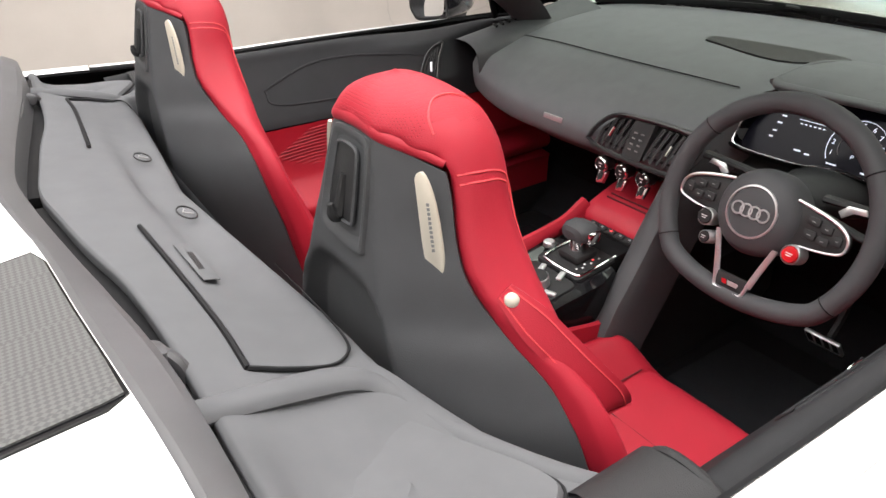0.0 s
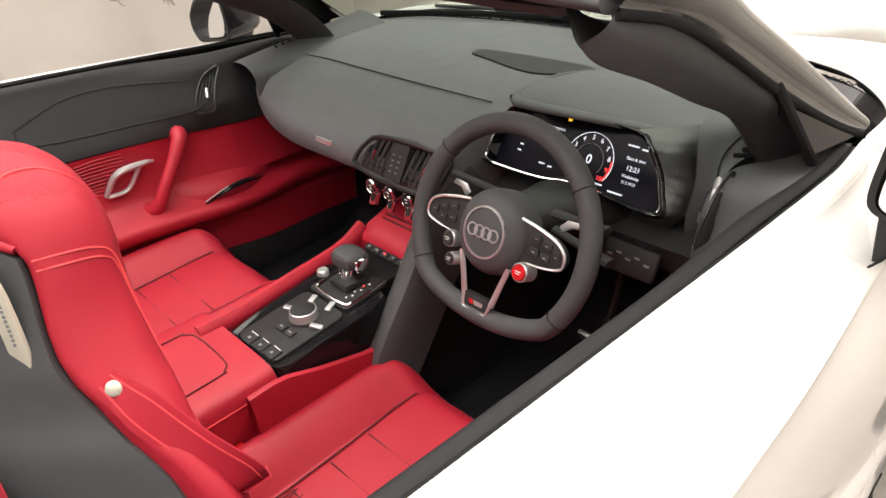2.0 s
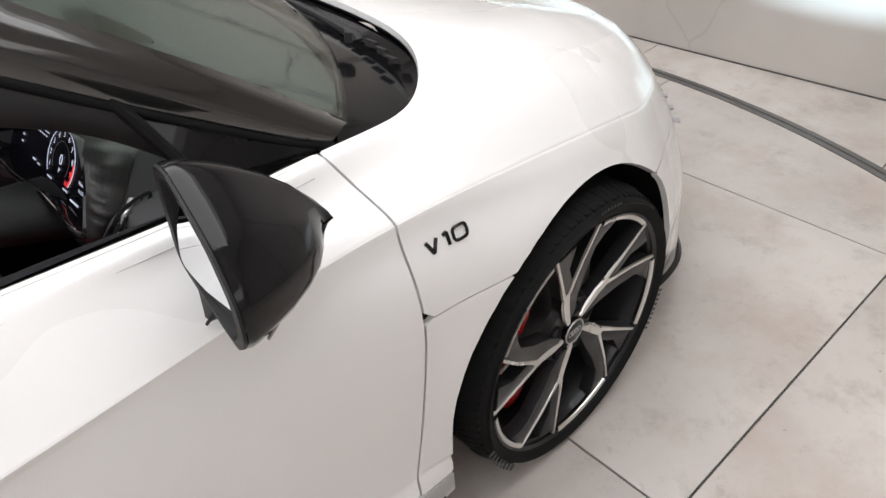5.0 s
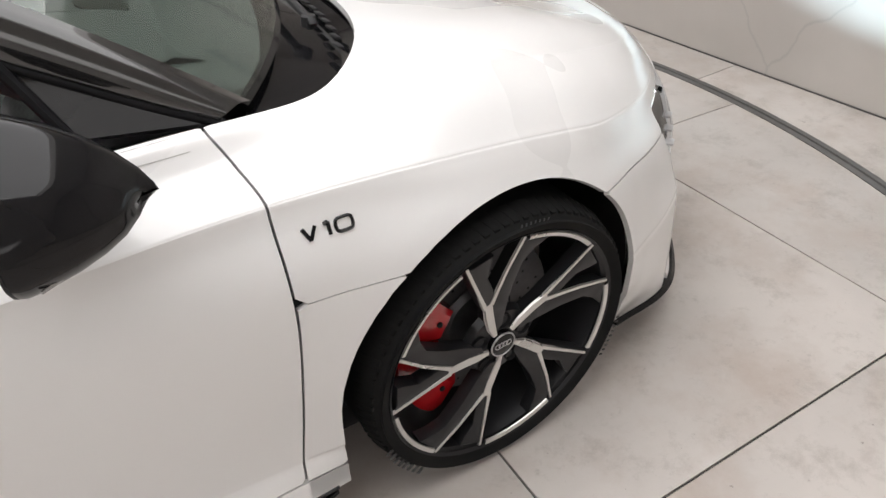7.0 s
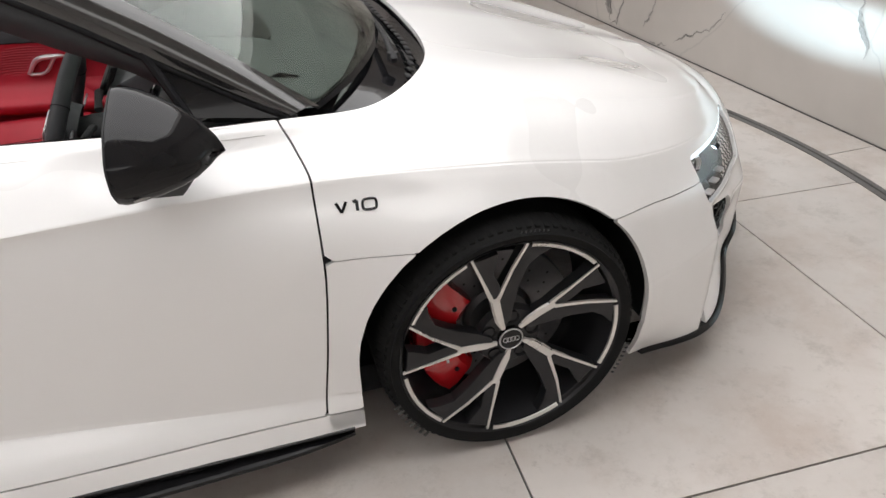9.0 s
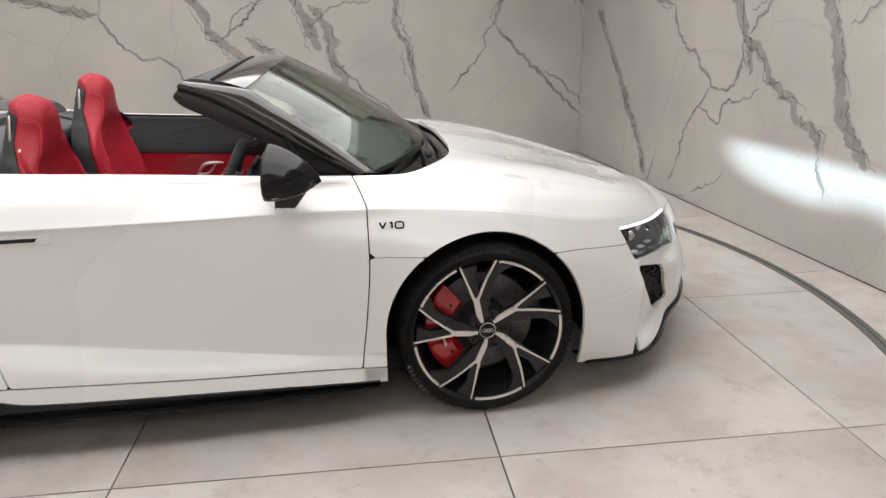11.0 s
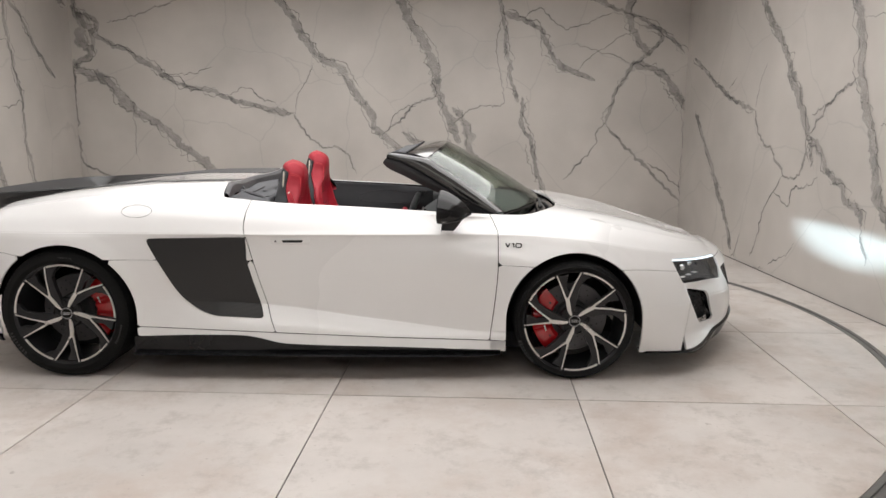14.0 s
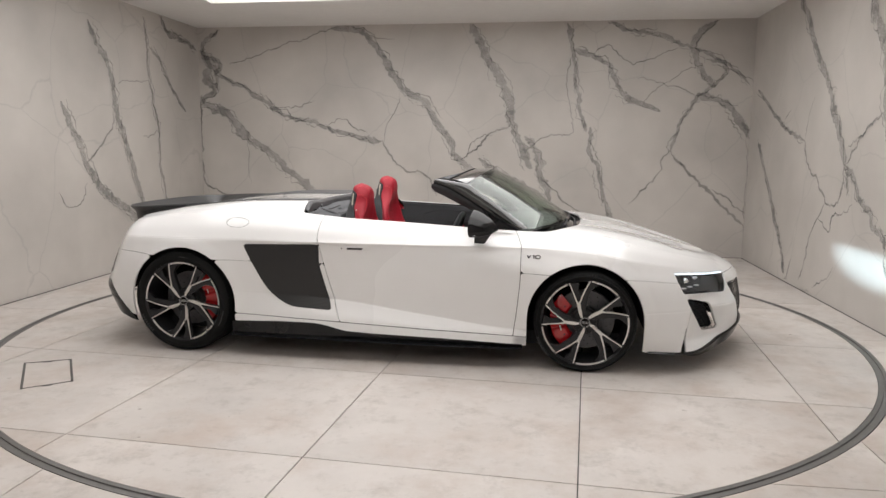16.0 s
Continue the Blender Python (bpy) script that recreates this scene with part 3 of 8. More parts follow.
veins(wall_back, "back", [
    (.075, [(-3.65, 2.58), (-3.419, 2.307), (-3.11, 2.136), (-2.835, 1.964), (-2.488, 1.757), (-2.134, 1.688), (-1.78, 1.549), (-1.424, 1.459), (-1.209, 1.446)]),
    (.028, [(-1.209, 1.446), (-1.175, 1.34), (-1.069, 1.197), (-0.89, 1.076), (-0.637, 1.02), (-0.566, 0.912), (-0.494, 0.731)]),
    (.014, [(-1.209, 1.446), (-1.149, 1.623), (-1.06, 1.8), (-0.965, 2.01)]),
    (.014, [(-2.524, 1.757), (-2.732, 1.874), (-2.412, 1.876), (-2.125, 1.968)]),
    (.016, [(-1.957, 1.64), (-1.79, 1.74), (-1.6, 1.621), (-1.408, 1.544)]),
    (.13, [(-0.083, 2.9), (0.044, 2.705), (0.151, 2.466), (0.33, 2.226), (0.44, 1.913), (0.5, 1.632), (0.59, 1.384), (0.738, 1.099)]),
])
veins(wall_back, "back", [
    (.028, [(0.457, 1.667), (0.228, 1.56), (0.085, 1.417), (-0.059, 1.31), (-0.167, 1.181)]),
    (.016, [(0.228, 1.525), (-0.023, 1.438), (-0.116, 1.252)]),
    (.065, [(1.132, 2.9), (1.211, 2.575), (1.253, 2.3), (1.295, 2.023), (1.337, 1.778), (1.414, 1.566)]),
    (.016, [(1.211, 2.541), (1.148, 2.231), (1.191, 1.882), (1.249, 1.566), (0.984, 1.529), (0.805, 1.457), (0.663, 1.314)]),
    (.085, [(1.21, 2.589), (1.425, 2.508), (1.64, 2.406), (1.755, 2.165), (1.904, 1.991), (2.085, 1.922), (2.304, 1.818)]),
    (.055, [(1.625, 2.9), (1.911, 2.784), (2.195, 2.752), (2.482, 2.652), (2.662, 2.584)]),
    (.018, [(1.46, 2.522), (1.669, 2.612), (1.925, 2.408), (2.206, 2.478), (2.485, 2.583)]),
])
veins(wall_back, "back", [
    (.1, [(2.928, 2.9), (2.725, 2.756), (2.662, 2.584), (2.744, 2.378), (2.822, 2.24), (2.936, 2.102)]),
    (.06, [(2.662, 2.584), (2.953, 2.449), (3.067, 2.325), (2.968, 2.172), (2.727, 1.996)]),
    (.045, [(2.811, 2.448), (3.065, 2.366), (3.349, 2.139)]),
    (.014, [(2.085, 1.922), (2.257, 2.098), (2.569, 2.308), (2.779, 2.379)]),
    (.014, [(2.002, 2.236), (2.29, 2.168), (2.543, 2.1), (2.727, 1.996)]),
    (.1, [(2.726, 2.017), (2.979, 1.962), (3.166, 1.823), (3.283, 1.669), (3.375, 1.485)]),
    (.03, [(-3.708, 1.959), (-3.715, 1.715), (-3.715, 0.933), (-3.538, 0.79), (-3.327, 0.682)]),
    (.01, [(-3.1, 1.613), (-3.066, 1.294), (-3.064, 0.864)]),
])
veins(wall_back, "back", [
    (.1, [(0.632, 1.507), (0.801, 1.283), (0.856, 1.026), (0.942, 0.824), (0.999, 0.677)]),
    (.022, [(0.855, 0.998), (1.03, 0.811), (1.207, 0.646), (1.446, 0.466)]),
    (.07, [(0.048, 1.23), (0.273, 1.059), (0.562, 0.942), (0.735, 0.825), (0.882, 0.754)]),
    (.07, [(1.456, 1.626), (1.47, 1.336), (1.559, 1.108), (1.621, 0.877), (1.714, 0.583), (1.789, 0.403)]),
    (.055, [(2.751, 2.049), (2.673, 1.886), (2.538, 1.666), (2.461, 1.415), (2.465, 1.302)]),
    (.04, [(2.465, 1.302), (2.682, 1.072), (2.901, 0.868), (3.061, 0.69), (3.222, 0.54), (3.375, 0.376)]),
    (.022, [(2.962, 0.856), (3.179, 0.736), (3.375, 0.556)]),
])
veins(wall_back, "back", [
    (.022, [(2.464, 1.342), (2.339, 1.218), (2.327, 1.075), (2.155, 0.873), (1.982, 0.64)]),
    (.01, [(3.321, 1.719), (3.375, 1.212), (3.375, 0.687), (3.375, 0.327)]),
])
veins(wall_right, "right", [
    (.06, [(3.475, 2.042), (2.92, 1.792), (2.334, 1.548), (1.904, 1.45)]),
    (.03, [(1.877, 1.46), (1.818, 1.323), (1.685, 1.156), (1.481, 1.06), (1.272, 0.892), (1.106, 0.867), (1.007, 0.933), (0.937, 1.105), (0.926, 1.214)]),
    (.012, [(2.461, 1.661), (2.316, 1.787)]),
    (.024, [(1.272, 0.892), (1.409, 0.735), (1.555, 0.568), (1.679, 0.236), (1.784, 0.098)]),
    (.018, [(1.409, 0.735), (1.176, 0.641), (1.088, 0.783), (0.841, 0.836), (0.724, 0.92)]),
    (.1, [(3.326, 1.444), (3.125, 1.22), (2.753, 0.819), (2.481, 0.49), (2.281, 0.268), (2.169, 0.089)]),
    (.11, [(2.264, 2.879), (1.948, 2.539), (1.714, 2.229), (1.443, 1.984), (1.234, 1.705), (1.028, 1.388), (0.895, 1.185)]),
])
veins(wall_right, "right", [
    (.05, [(0.892, 1.215), (0.854, 1.108), (0.833, 0.983)]),
    (.085, [(0.892, 1.215), (0.695, 1.081), (0.602, 0.948), (0.407, 0.881), (0.326, 0.773), (0.177, 0.712), (0.127, 0.607)]),
    (.03, [(0.127, 0.607), (0.074, 0.488), (0.018, 0.354)]),
    (.032, [(0.896, 1.233), (0.765, 1.391), (0.61, 1.519), (0.457, 1.591), (0.334, 1.628)]),
    (.02, [(0.897, 1.393), (0.713, 1.44), (0.604, 1.493)]),
    (.12, [(0.697, 2.573), (0.58, 2.368), (0.424, 2.164), (0.362, 2.022), (0.289, 1.657), (0.183, 1.385), (0.087, 1.163), (0.023, 0.944), (-0.084, 0.732), (-0.25, 0.579)]),
    (.012, [(1.7, 1.851), (1.804, 1.699), (1.87, 1.473)]),
    (.012, [(0.325, 2.04), (0.065, 2.052), (-0.122, 2.09)]),
])
veins(wall_right, "right", [
    (.016, [(0.019, 1.297), (-0.099, 1.362), (-0.216, 1.487)]),
    (.012, [(0.991, 0.351), (1.124, 0.221), (1.417, 0.068)]),
    (.018, [(2.011, 0.269), (2.057, 0.15), (2.08, 0.039), (2.181, 0.02)]),
    (.016, [(1.486, 0.04), (1.585, 0.02), (1.652, 0.02), (1.683, 0.02)]),
])
veins(wall_left, "left", [
    (.1, [(1.359, 2.626), (1.469, 2.446), (1.668, 2.163), (1.732, 1.901), (1.797, 1.632), (1.919, 1.355), (2.047, 1.064), (2.181, 0.759), (2.208, 0.514)]),
    (.11, [(0.863, 1.783), (0.991, 1.548), (1.163, 1.249), (1.315, 1.037), (1.529, 0.836), (1.822, 0.671), (2.26, 0.446), (2.768, 0.255)]),
    (.022, [(1.196, 1.172), (1.459, 1.379), (1.685, 1.573), (1.748, 1.657)]),
    (.045, [(2.39, 2.828), (2.434, 2.547), (2.446, 2.197), (2.521, 1.845), (2.607, 1.544), (2.612, 1.107), (2.702, 0.784), (2.796, 0.45)]),
    (.06, [(2.488, 2.497), (2.721, 2.35), (2.952, 2.065), (3.281, 1.796)]),
    (.08, [(2.733, 2.895), (2.91, 2.746), (3.331, 2.689), (3.649, 2.618)]),
])
veins(wall_left, "left", [
    (.02, [(0.739, 0.917), (0.878, 0.758), (1.101, 0.815), (1.171, 0.992)]),
    (.016, [(2.258, 1.475), (2.473, 1.503), (2.619, 1.532)]),
    (.016, [(1.941, 0.719), (2.072, 0.408), (2.157, 0.152)]),
    (.012, [(1.803, 2.044), (2.136, 2.094), (2.437, 2.137)]),
])
veins(wall_right, "right", [
    (.07, [(-.9, 2.85), (-1.0, 2.2), (-1.2, 1.5), (-1.4, .8), (-1.5, .1)]),
    (.05, [(-2.1, 2.85), (-2.4, 2.0), (-2.5, 1.0), (-2.9, .2)]),
])
veins(wall_left, "left", [
    (.06, [(-.9, 2.88), (-1.0, 2.1), (-.7, 1.2), (-.6, .3)]),
    (.06, [(-2.4, 2.88), (-2.1, 1.9), (-2.2, 1.0), (-1.9, .2)]),
])

# ---- the car: x ahead, y to its left, standing on the turntable ----
car = new("sports_car")
tagged(car, "white open sports car with carbon blades and red leather seats", "car")

# Lines of the body from the sill up to the middle, each with half width and height along the car,
# its front and rear ends, and how square its corners are.
LINES = [
    # half width, height, then rear end, front end, rear and front corner
    ([(-1.7, .90), (-1.3, .952), (-.9, .966), (-.3, .962), (.3, .955), (.9, .922), (1.3, .90), (1.7, .878), (1.95, .928), (2.2, .86), (2.4, .94)], [(-2.1, .30), (-1.95, .265), (-1.8, .215), (-1.62, .175), (-1.3, .175), (-.9, .180), (.9, .150), (1.5, .134), (1.75, .128), (1.98, .126), (2.12, .150), (2.25, .198), (2.42, .250)], -2.06, 2.4, 2.6, 2.0),
    ([(-1.7, .92), (-1.3, .95), (-.9, .952), (-.3, .948), (.3, .94), (.9, .914), (1.3, .925), (1.7, .912), (1.95, .92), (2.2, .85), (2.4, .90)], [(-2.1, .40), (-1.9, .36), (-1.7, .31), (-1.3, .295), (-.9, .29), (-.2, .275), (.9, .215), (1.7, .22), (2.0, .235), (2.2, .28), (2.42, .31)], -2.13, 2.42, 2.6, 1.95),
    ([(-1.7, .93), (-1.3, .962), (-.9, .945), (-.3, .898), (.3, .895), (.9, .905), (1.3, .94), (1.7, .922)], [(-2.1, .47), (-1.7, .44), (-.9, .43), (-.22, .385), (.3, .316), (.87, .262), (1.2, .30), (1.7, .38), (2.2, .38)], -2.115, 2.42, 2.5, 1.8),
    ([(-1.7, .935), (-1.3, .967), (-.9, .95), (-.3, .912), (.3, .902), (.9, .911), (1.3, .938), (1.7, .90)], [(-2.1, .60), (-.9, .61), (-.2, .60), (.9, .60), (1.6, .55), (2.2, .50)], -2.03, 2.4, 2.4, 1.63),
    ([(-1.7, .915), (-1.3, .95), (-.9, .94), (-.3, .917), (.3, .902), (.9, .872), (1.3, .895), (1.7, .862)], [(-2.1, .71), (-.9, .725), (-.2, .725), (.9, .722), (1.3, .69), (1.7, .62), (2.2, .55)], -1.975, 2.37, 2.35, 1.6),
    ([(-1.7, .90), (-1.3, .935), (-.9, .935), (-.3, .925), (.3, .906), (.9, .862), (1.3, .87), (1.7, .835)], [(-2.1, .76), (-.9, .765), (-.2, .757), (.9, .755), (1.3, .735), (1.7, .665), (2.2, .58)], -1.945, 2.33, 2.3, 1.62),
    ([(-1.7, .85), (-1.3, .88), (-.9, .885), (-.3, .865), (.3, .845), (.9, .80), (1.3, .81), (1.7, .77)], [(-2.1, .79), (-1.7, .82), (-.9, .855), (-.3, .845), (.3, .832), (.9, .805), (1.3, .79), (1.7, .715), (2.2, .605)], -1.925, 2.285, 2.25, 1.72),
    ([(-1.7, .77), (-1.3, .80), (-.9, .805), (-.3, .795), (.3, .792), (.7, .783), (.9, .762), (1.3, .745), (1.7, .69)], [(-2.1, .80), (-1.7, .865), (-1.3, .92), (-.9, .945), (-.5, .925), (-.2, .899), (.2, .880), (.9, .842), (1.3, .828), (1.7, .75), (2.2, .62)], -1.905, 2.25, 2.2, 1.88),
    ([(-1.7, .62), (-.9, .64), (1.3, .60), (1.7, .54)], [(-2.1, .82), (-1.7, .895), (-1.3, .96), (-.9, .995), (-.5, 1.0), (.3, .95), (.9, .87), (1.3, .852), (1.6, .805), (1.9, .725), (2.2, .635)], -1.90, 2.20, 2.2, 2.05),
    ([(-1.7, .34), (-.9, .36), (1.3, .34), (1.7, .30)], [(-2.1, .83), (-1.7, .90), (-1.3, .955), (-.9, .985), (-.5, .99), (.3, .95), (.9, .88), (1.3, .855), (1.6, .80), (1.9, .715), (2.2, .64)], -1.89, 2.17, 2.2, 2.05),
    ([(-1.7, .0), (1.7, .0)], [(-2.1, .83), (-1.7, .90), (-1.3, .95), (-.9, .98), (-.5, .985), (.3, .95), (.9, .89), (1.3, .862), (1.6, .81), (1.9, .725), (2.2, .65)], -1.885, 2.14, 2.2, 2.05),
]
CAP_REAR, CAP_FRONT = -1.62, 1.55


# folds of the sheet metal: the line that carries each, and how crisp it is along the car
FOLDS = {
    2: smooth_keys([(-1.0, 0.0), (-.6, .3), (-.35, 1.0), (.45, .9), (.80, .5), (1.0, 0.0)]),
    5: smooth_keys([(-1.2, 0.0), (-.6, .4), (-.40, 1.0), (.45, .85), (.95, .45), (1.4, 0.0)]),
    7: smooth_keys([(-1.2, 0.0), (.8, 0.0), (1.05, .5), (1.6, .7), (2.1, .3)]),
}


def creased(pts):
    """The section with close supports on both sides of each fold."""
    smooth = spline(pts, 6)
    out = []
    for k, p in enumerate(pts):
        if k in FOLDS:
            w = float(FOLDS[k](p[0]))
            for j in (-1, 1):
                straight, soft = p + (pts[k + j] - p) / 6, smooth[6 * k + j]
                out.append(soft + (straight - soft) * w)
            out.insert(-1, p)
        else:
            out.append(p)
    return out


def flare(v):
    """Flanges round the wheel arches, standing a little out of the flank."""
    for x0, z0, r in ((1.325, .314, .354), (-1.303, .332, .372)):
        d = np.hypot(v[:, 0] - x0, v[:, 2] - z0) - r
        v[:, 1] -= np.where((np.abs(v[:, 1]) > .7) & (v[:, 2] > .25), .007 * np.clip(1 - d / .075, 0, 1), 0)


def body_grid():
    """The right half of the whole skin."""
    rows = []
    cap_r = [("r", a) for a in np.linspace(90, 0, 30)[:-1]]
    mid = [("m", x) for x in np.linspace(CAP_REAR, CAP_FRONT, 190)]
    cap_f = [("f", a) for a in np.linspace(0, 90, 100)[1:]]
    curves = [(smooth_keys(w), smooth_keys(z), r, f, 2.0 / p, 2.0 / q) for w, z, r, f, p, q in LINES]
    for where, u in cap_r + mid + cap_f:
        pts = []
        for w, z, r, f, e, e2 in curves:
            e = e if where == "r" else e2
            if where == "m":
                x, y = u, w(u)
            else:
                s, c = abs(math.sin(radians(u))) ** e, abs(math.cos(radians(u))) ** e
                end, start = (r, CAP_REAR) if where == "r" else (f, CAP_FRONT)
                x = start + (end - start) * s
                y = w(x) * (c if u < 89.9 else 0.0)
            pts.append((float(x), -float(y), float(z(x))))
        rows.append(spline(creased(np.array(pts)), 6))
    v, f = grid(rows)
    flare(v)
    f = [tuple(reversed(q)) for q in f]
    n = vertex_normals(v, f)
    mid_line = np.abs(v[:, 1]) < 1e-6
    n[mid_line, 1] = 0
    return v, n / np.maximum(np.linalg.norm(n, axis=1), 1e-9)[:, None], f


SKIN = body_grid()
ROW = 6 * (len(LINES) - 1 + 2 * len(FOLDS)) + 1


def bumper_channel(skin):
    """A hollow beside the front air intake, with a sharp rear edge."""
    v, n, f = skin
    x, z, y = v[:, 0], v[:, 2], np.abs(v[:, 1])
    edge = np.where(z < .38, 1.958 - 0.21 * (.38 - z), 1.958 - 0.40 * (z - .38))
    ease = lambda t: np.clip(t, 0, 1) ** 2 * (3 - 2 * np.clip(t, 0, 1))
    inside = ease((x - edge) / .040) * ease((y - .48) / .14) * ease((.480 - z) / .045) * ease((2.36 - x) / .20) * ease((z - .128) / .075)
    deep = .024 + .012 * ease((.44 - z) / .25)
    v = v + np.stack([-0.45 * inside * deep, inside * deep, 0 * z], 1)
    m = vertex_normals(v, f)
    m = m * np.sign((m * n).sum(1))[:, None]
    mid = np.abs(v[:, 1]) < 1e-6
    m[mid, 1] = 0
    return v, m / np.maximum(np.linalg.norm(m, axis=1), 1e-9)[:, None], f

if SKIN[1][np.argmin(SKIN[0][:, 1])][1] > 0:
    SKIN = (SKIN[0], -SKIN[1], [tuple(reversed(q)) for q in SKIN[2]])
SKIN = bumper_channel(SKIN)
belt, belt_z = smooth_keys(LINES[7][0]), smooth_keys(LINES[7][1])
FRONT_AXLE, REAR_AXLE = 1.325, -1.325
GAP = 0.0022


deck_edge = smooth_keys([(-.1, -.585), (0, -.588), (.1, -.580), (.19, -.568), (.27, -.556), (.42, -.543), (.53, -.533), (.64, -.523), (.80, -.512)])
frame_edge = smooth_keys([(-.1, -.558), (0, -.561), (.1, -.553), (.24, -.536), (.38, -.517), (.48, -.505), (.55, -.500), (.65, -.497), (.80, -.490)])


def cockpit(p):
    """Positive outside the open cockpit and the windscreen's foot."""
    x, y = p[:, 0], np.abs(p[:, 1])
    nose = 0.88 + 0.42 * np.sqrt(np.clip(1 - (np.minimum(y, 0.79) / 0.79) ** 3.6, 0, 1))
    inside = soft_max([(y - belt(x) + 0.006) * 1.0, (deck_edge(y) - x), (x - nose) * 0.6], 0.012)
    return np.where(p[:, 2] > 0.70, inside, 1.0)


def arches(p):
    f = np.hypot(p[:, 0] - FRONT_AXLE, p[:, 2] - 0.314) - 0.354
    r = np.hypot(p[:, 0] - REAR_AXLE - 0.022, p[:, 2] - 0.332) - 0.372
    out = np.minimum(np.where(p[:, 2] < 0.315, np.abs(p[:, 0] - FRONT_AXLE) - 0.354, f), np.where(p[:, 2] < 0.33, np.abs(p[:, 0] - REAR_AXLE - 0.022) - 0.372, r))
    return np.where(np.abs(p[:, 1]) > 0.6, out, 1.0)


door_front = smooth_keys([(.15, .884), (.20, .888), (.40, .912), (.598, .927), (.752, .927), (.80, .910), (.835, .893), (.90, .86)])
door_rear = smooth_keys([(.20, -.20), (.252, -.218), (.305, -.24), (.742, -.362), (.80, -.376), (.85, -.374), (.95, -.350)])
skirt_top = smooth_keys([(-1.3, .222), (-.926, .229), (-.60, .238), (-.395, .236), (-.30, .222), (-.173, .194), (.4, .176), (.9, .155), (1.1, .150)])
sill_line = smooth_keys([(-1.0, .282), (-.22, .250), (.9, .203), (1.0, .199)])
rear_line = smooth_keys([(-2.2, .66), (-1.7, .665), (-1.35, .63), (-.9, .628), (-.7, .62)])


def blade(p):
    """Positive inside the carbon blade behind the door."""
    x, z = p[:, 0], p[:, 2]
    rise = (x + 0.852) * 0.88 + (z - 0.70) * 0.47
    low = z - 0.318 + 0.055 * (x + 0.25) - 2.2 * np.clip(-0.50 - x, 0, 1) ** 2
    return -soft_max([(z - 0.742 - 0.012 * (x + 0.4)), -rise, -low, (x - door_rear(z) + 0.004 + 0.030 * np.clip((0.735 - z) / 0.12, 0, 1))], 0.009)


def lamp(p):
    """Positive inside the headlamp's opening."""
    x, z = p[:, 0], p[:, 2]
    y = np.abs(p[:, 1])
    top = z - (0.607 - 0.105 * (x - 1.85))
    low = (0.481 - 0.080 * (x - 1.90)) - z
    back = (1.862 - x) + 0.48 * (0.600 - z)
    return np.where(x > 1.6, -soft_max([top, low, back * 0.8, 0.370 + 1.05 * (0.554 - z) - y], 0.006), -1.0)


def intake(p):
    """Positive inside the honeycomb air intake of the front bumper."""
    x, z, y = p[:, 0], p[:, 2], np.abs(p[:, 1])
    back = (1.936 - x) + 0.55 * (0.451 - z)
    front = (x - 2.098 - 0.42 * (0.415 - z)) * 0.8
    return np.where(x > 1.6, -soft_max([z - 0.452 + 0.25 * (x - 1.92), 0.228 - z + 0.10 * (2.12 - x), back * 0.8, front], 0.007), -1.0)


def slit(p):
    """Positive inside the small upright slot beside the intake."""
    x, z, y = p[:, 0], p[:, 2], np.abs(p[:, 1])
    return np.where(x > 1.6, -soft_max([1.940 - 0.21 * (0.285 - z) - x, x - 1.944 + 0.02 * (0.285 - z), z - 0.285], 0.002), -1.0)


def grille(p):
    """Positive inside the wide honeycomb grille on the nose."""
    x, z, y = p[:, 0], p[:, 2], np.abs(p[:, 1])
    return np.where(x > 1.9, -soft_max([z - 0.50, 0.22 - z, y - 0.40 - 0.25 * (z - 0.4)], 0.012), -1.0)


front_line = smooth_keys([(1.3, .585), (1.58, .578), (1.80, .556), (1.88, .546), (2.0, .541), (2.3, .560)])


def nose_side(p):
    """Height above the joint between wing or bonnet and bumper."""
    return p[:, 2] - front_line(p[:, 0])


def both(make):
    for m in (False, True):
        make(m)


def keep(*fields):
    return lambda p: np.minimum.reduce([f(p) for f in fields])


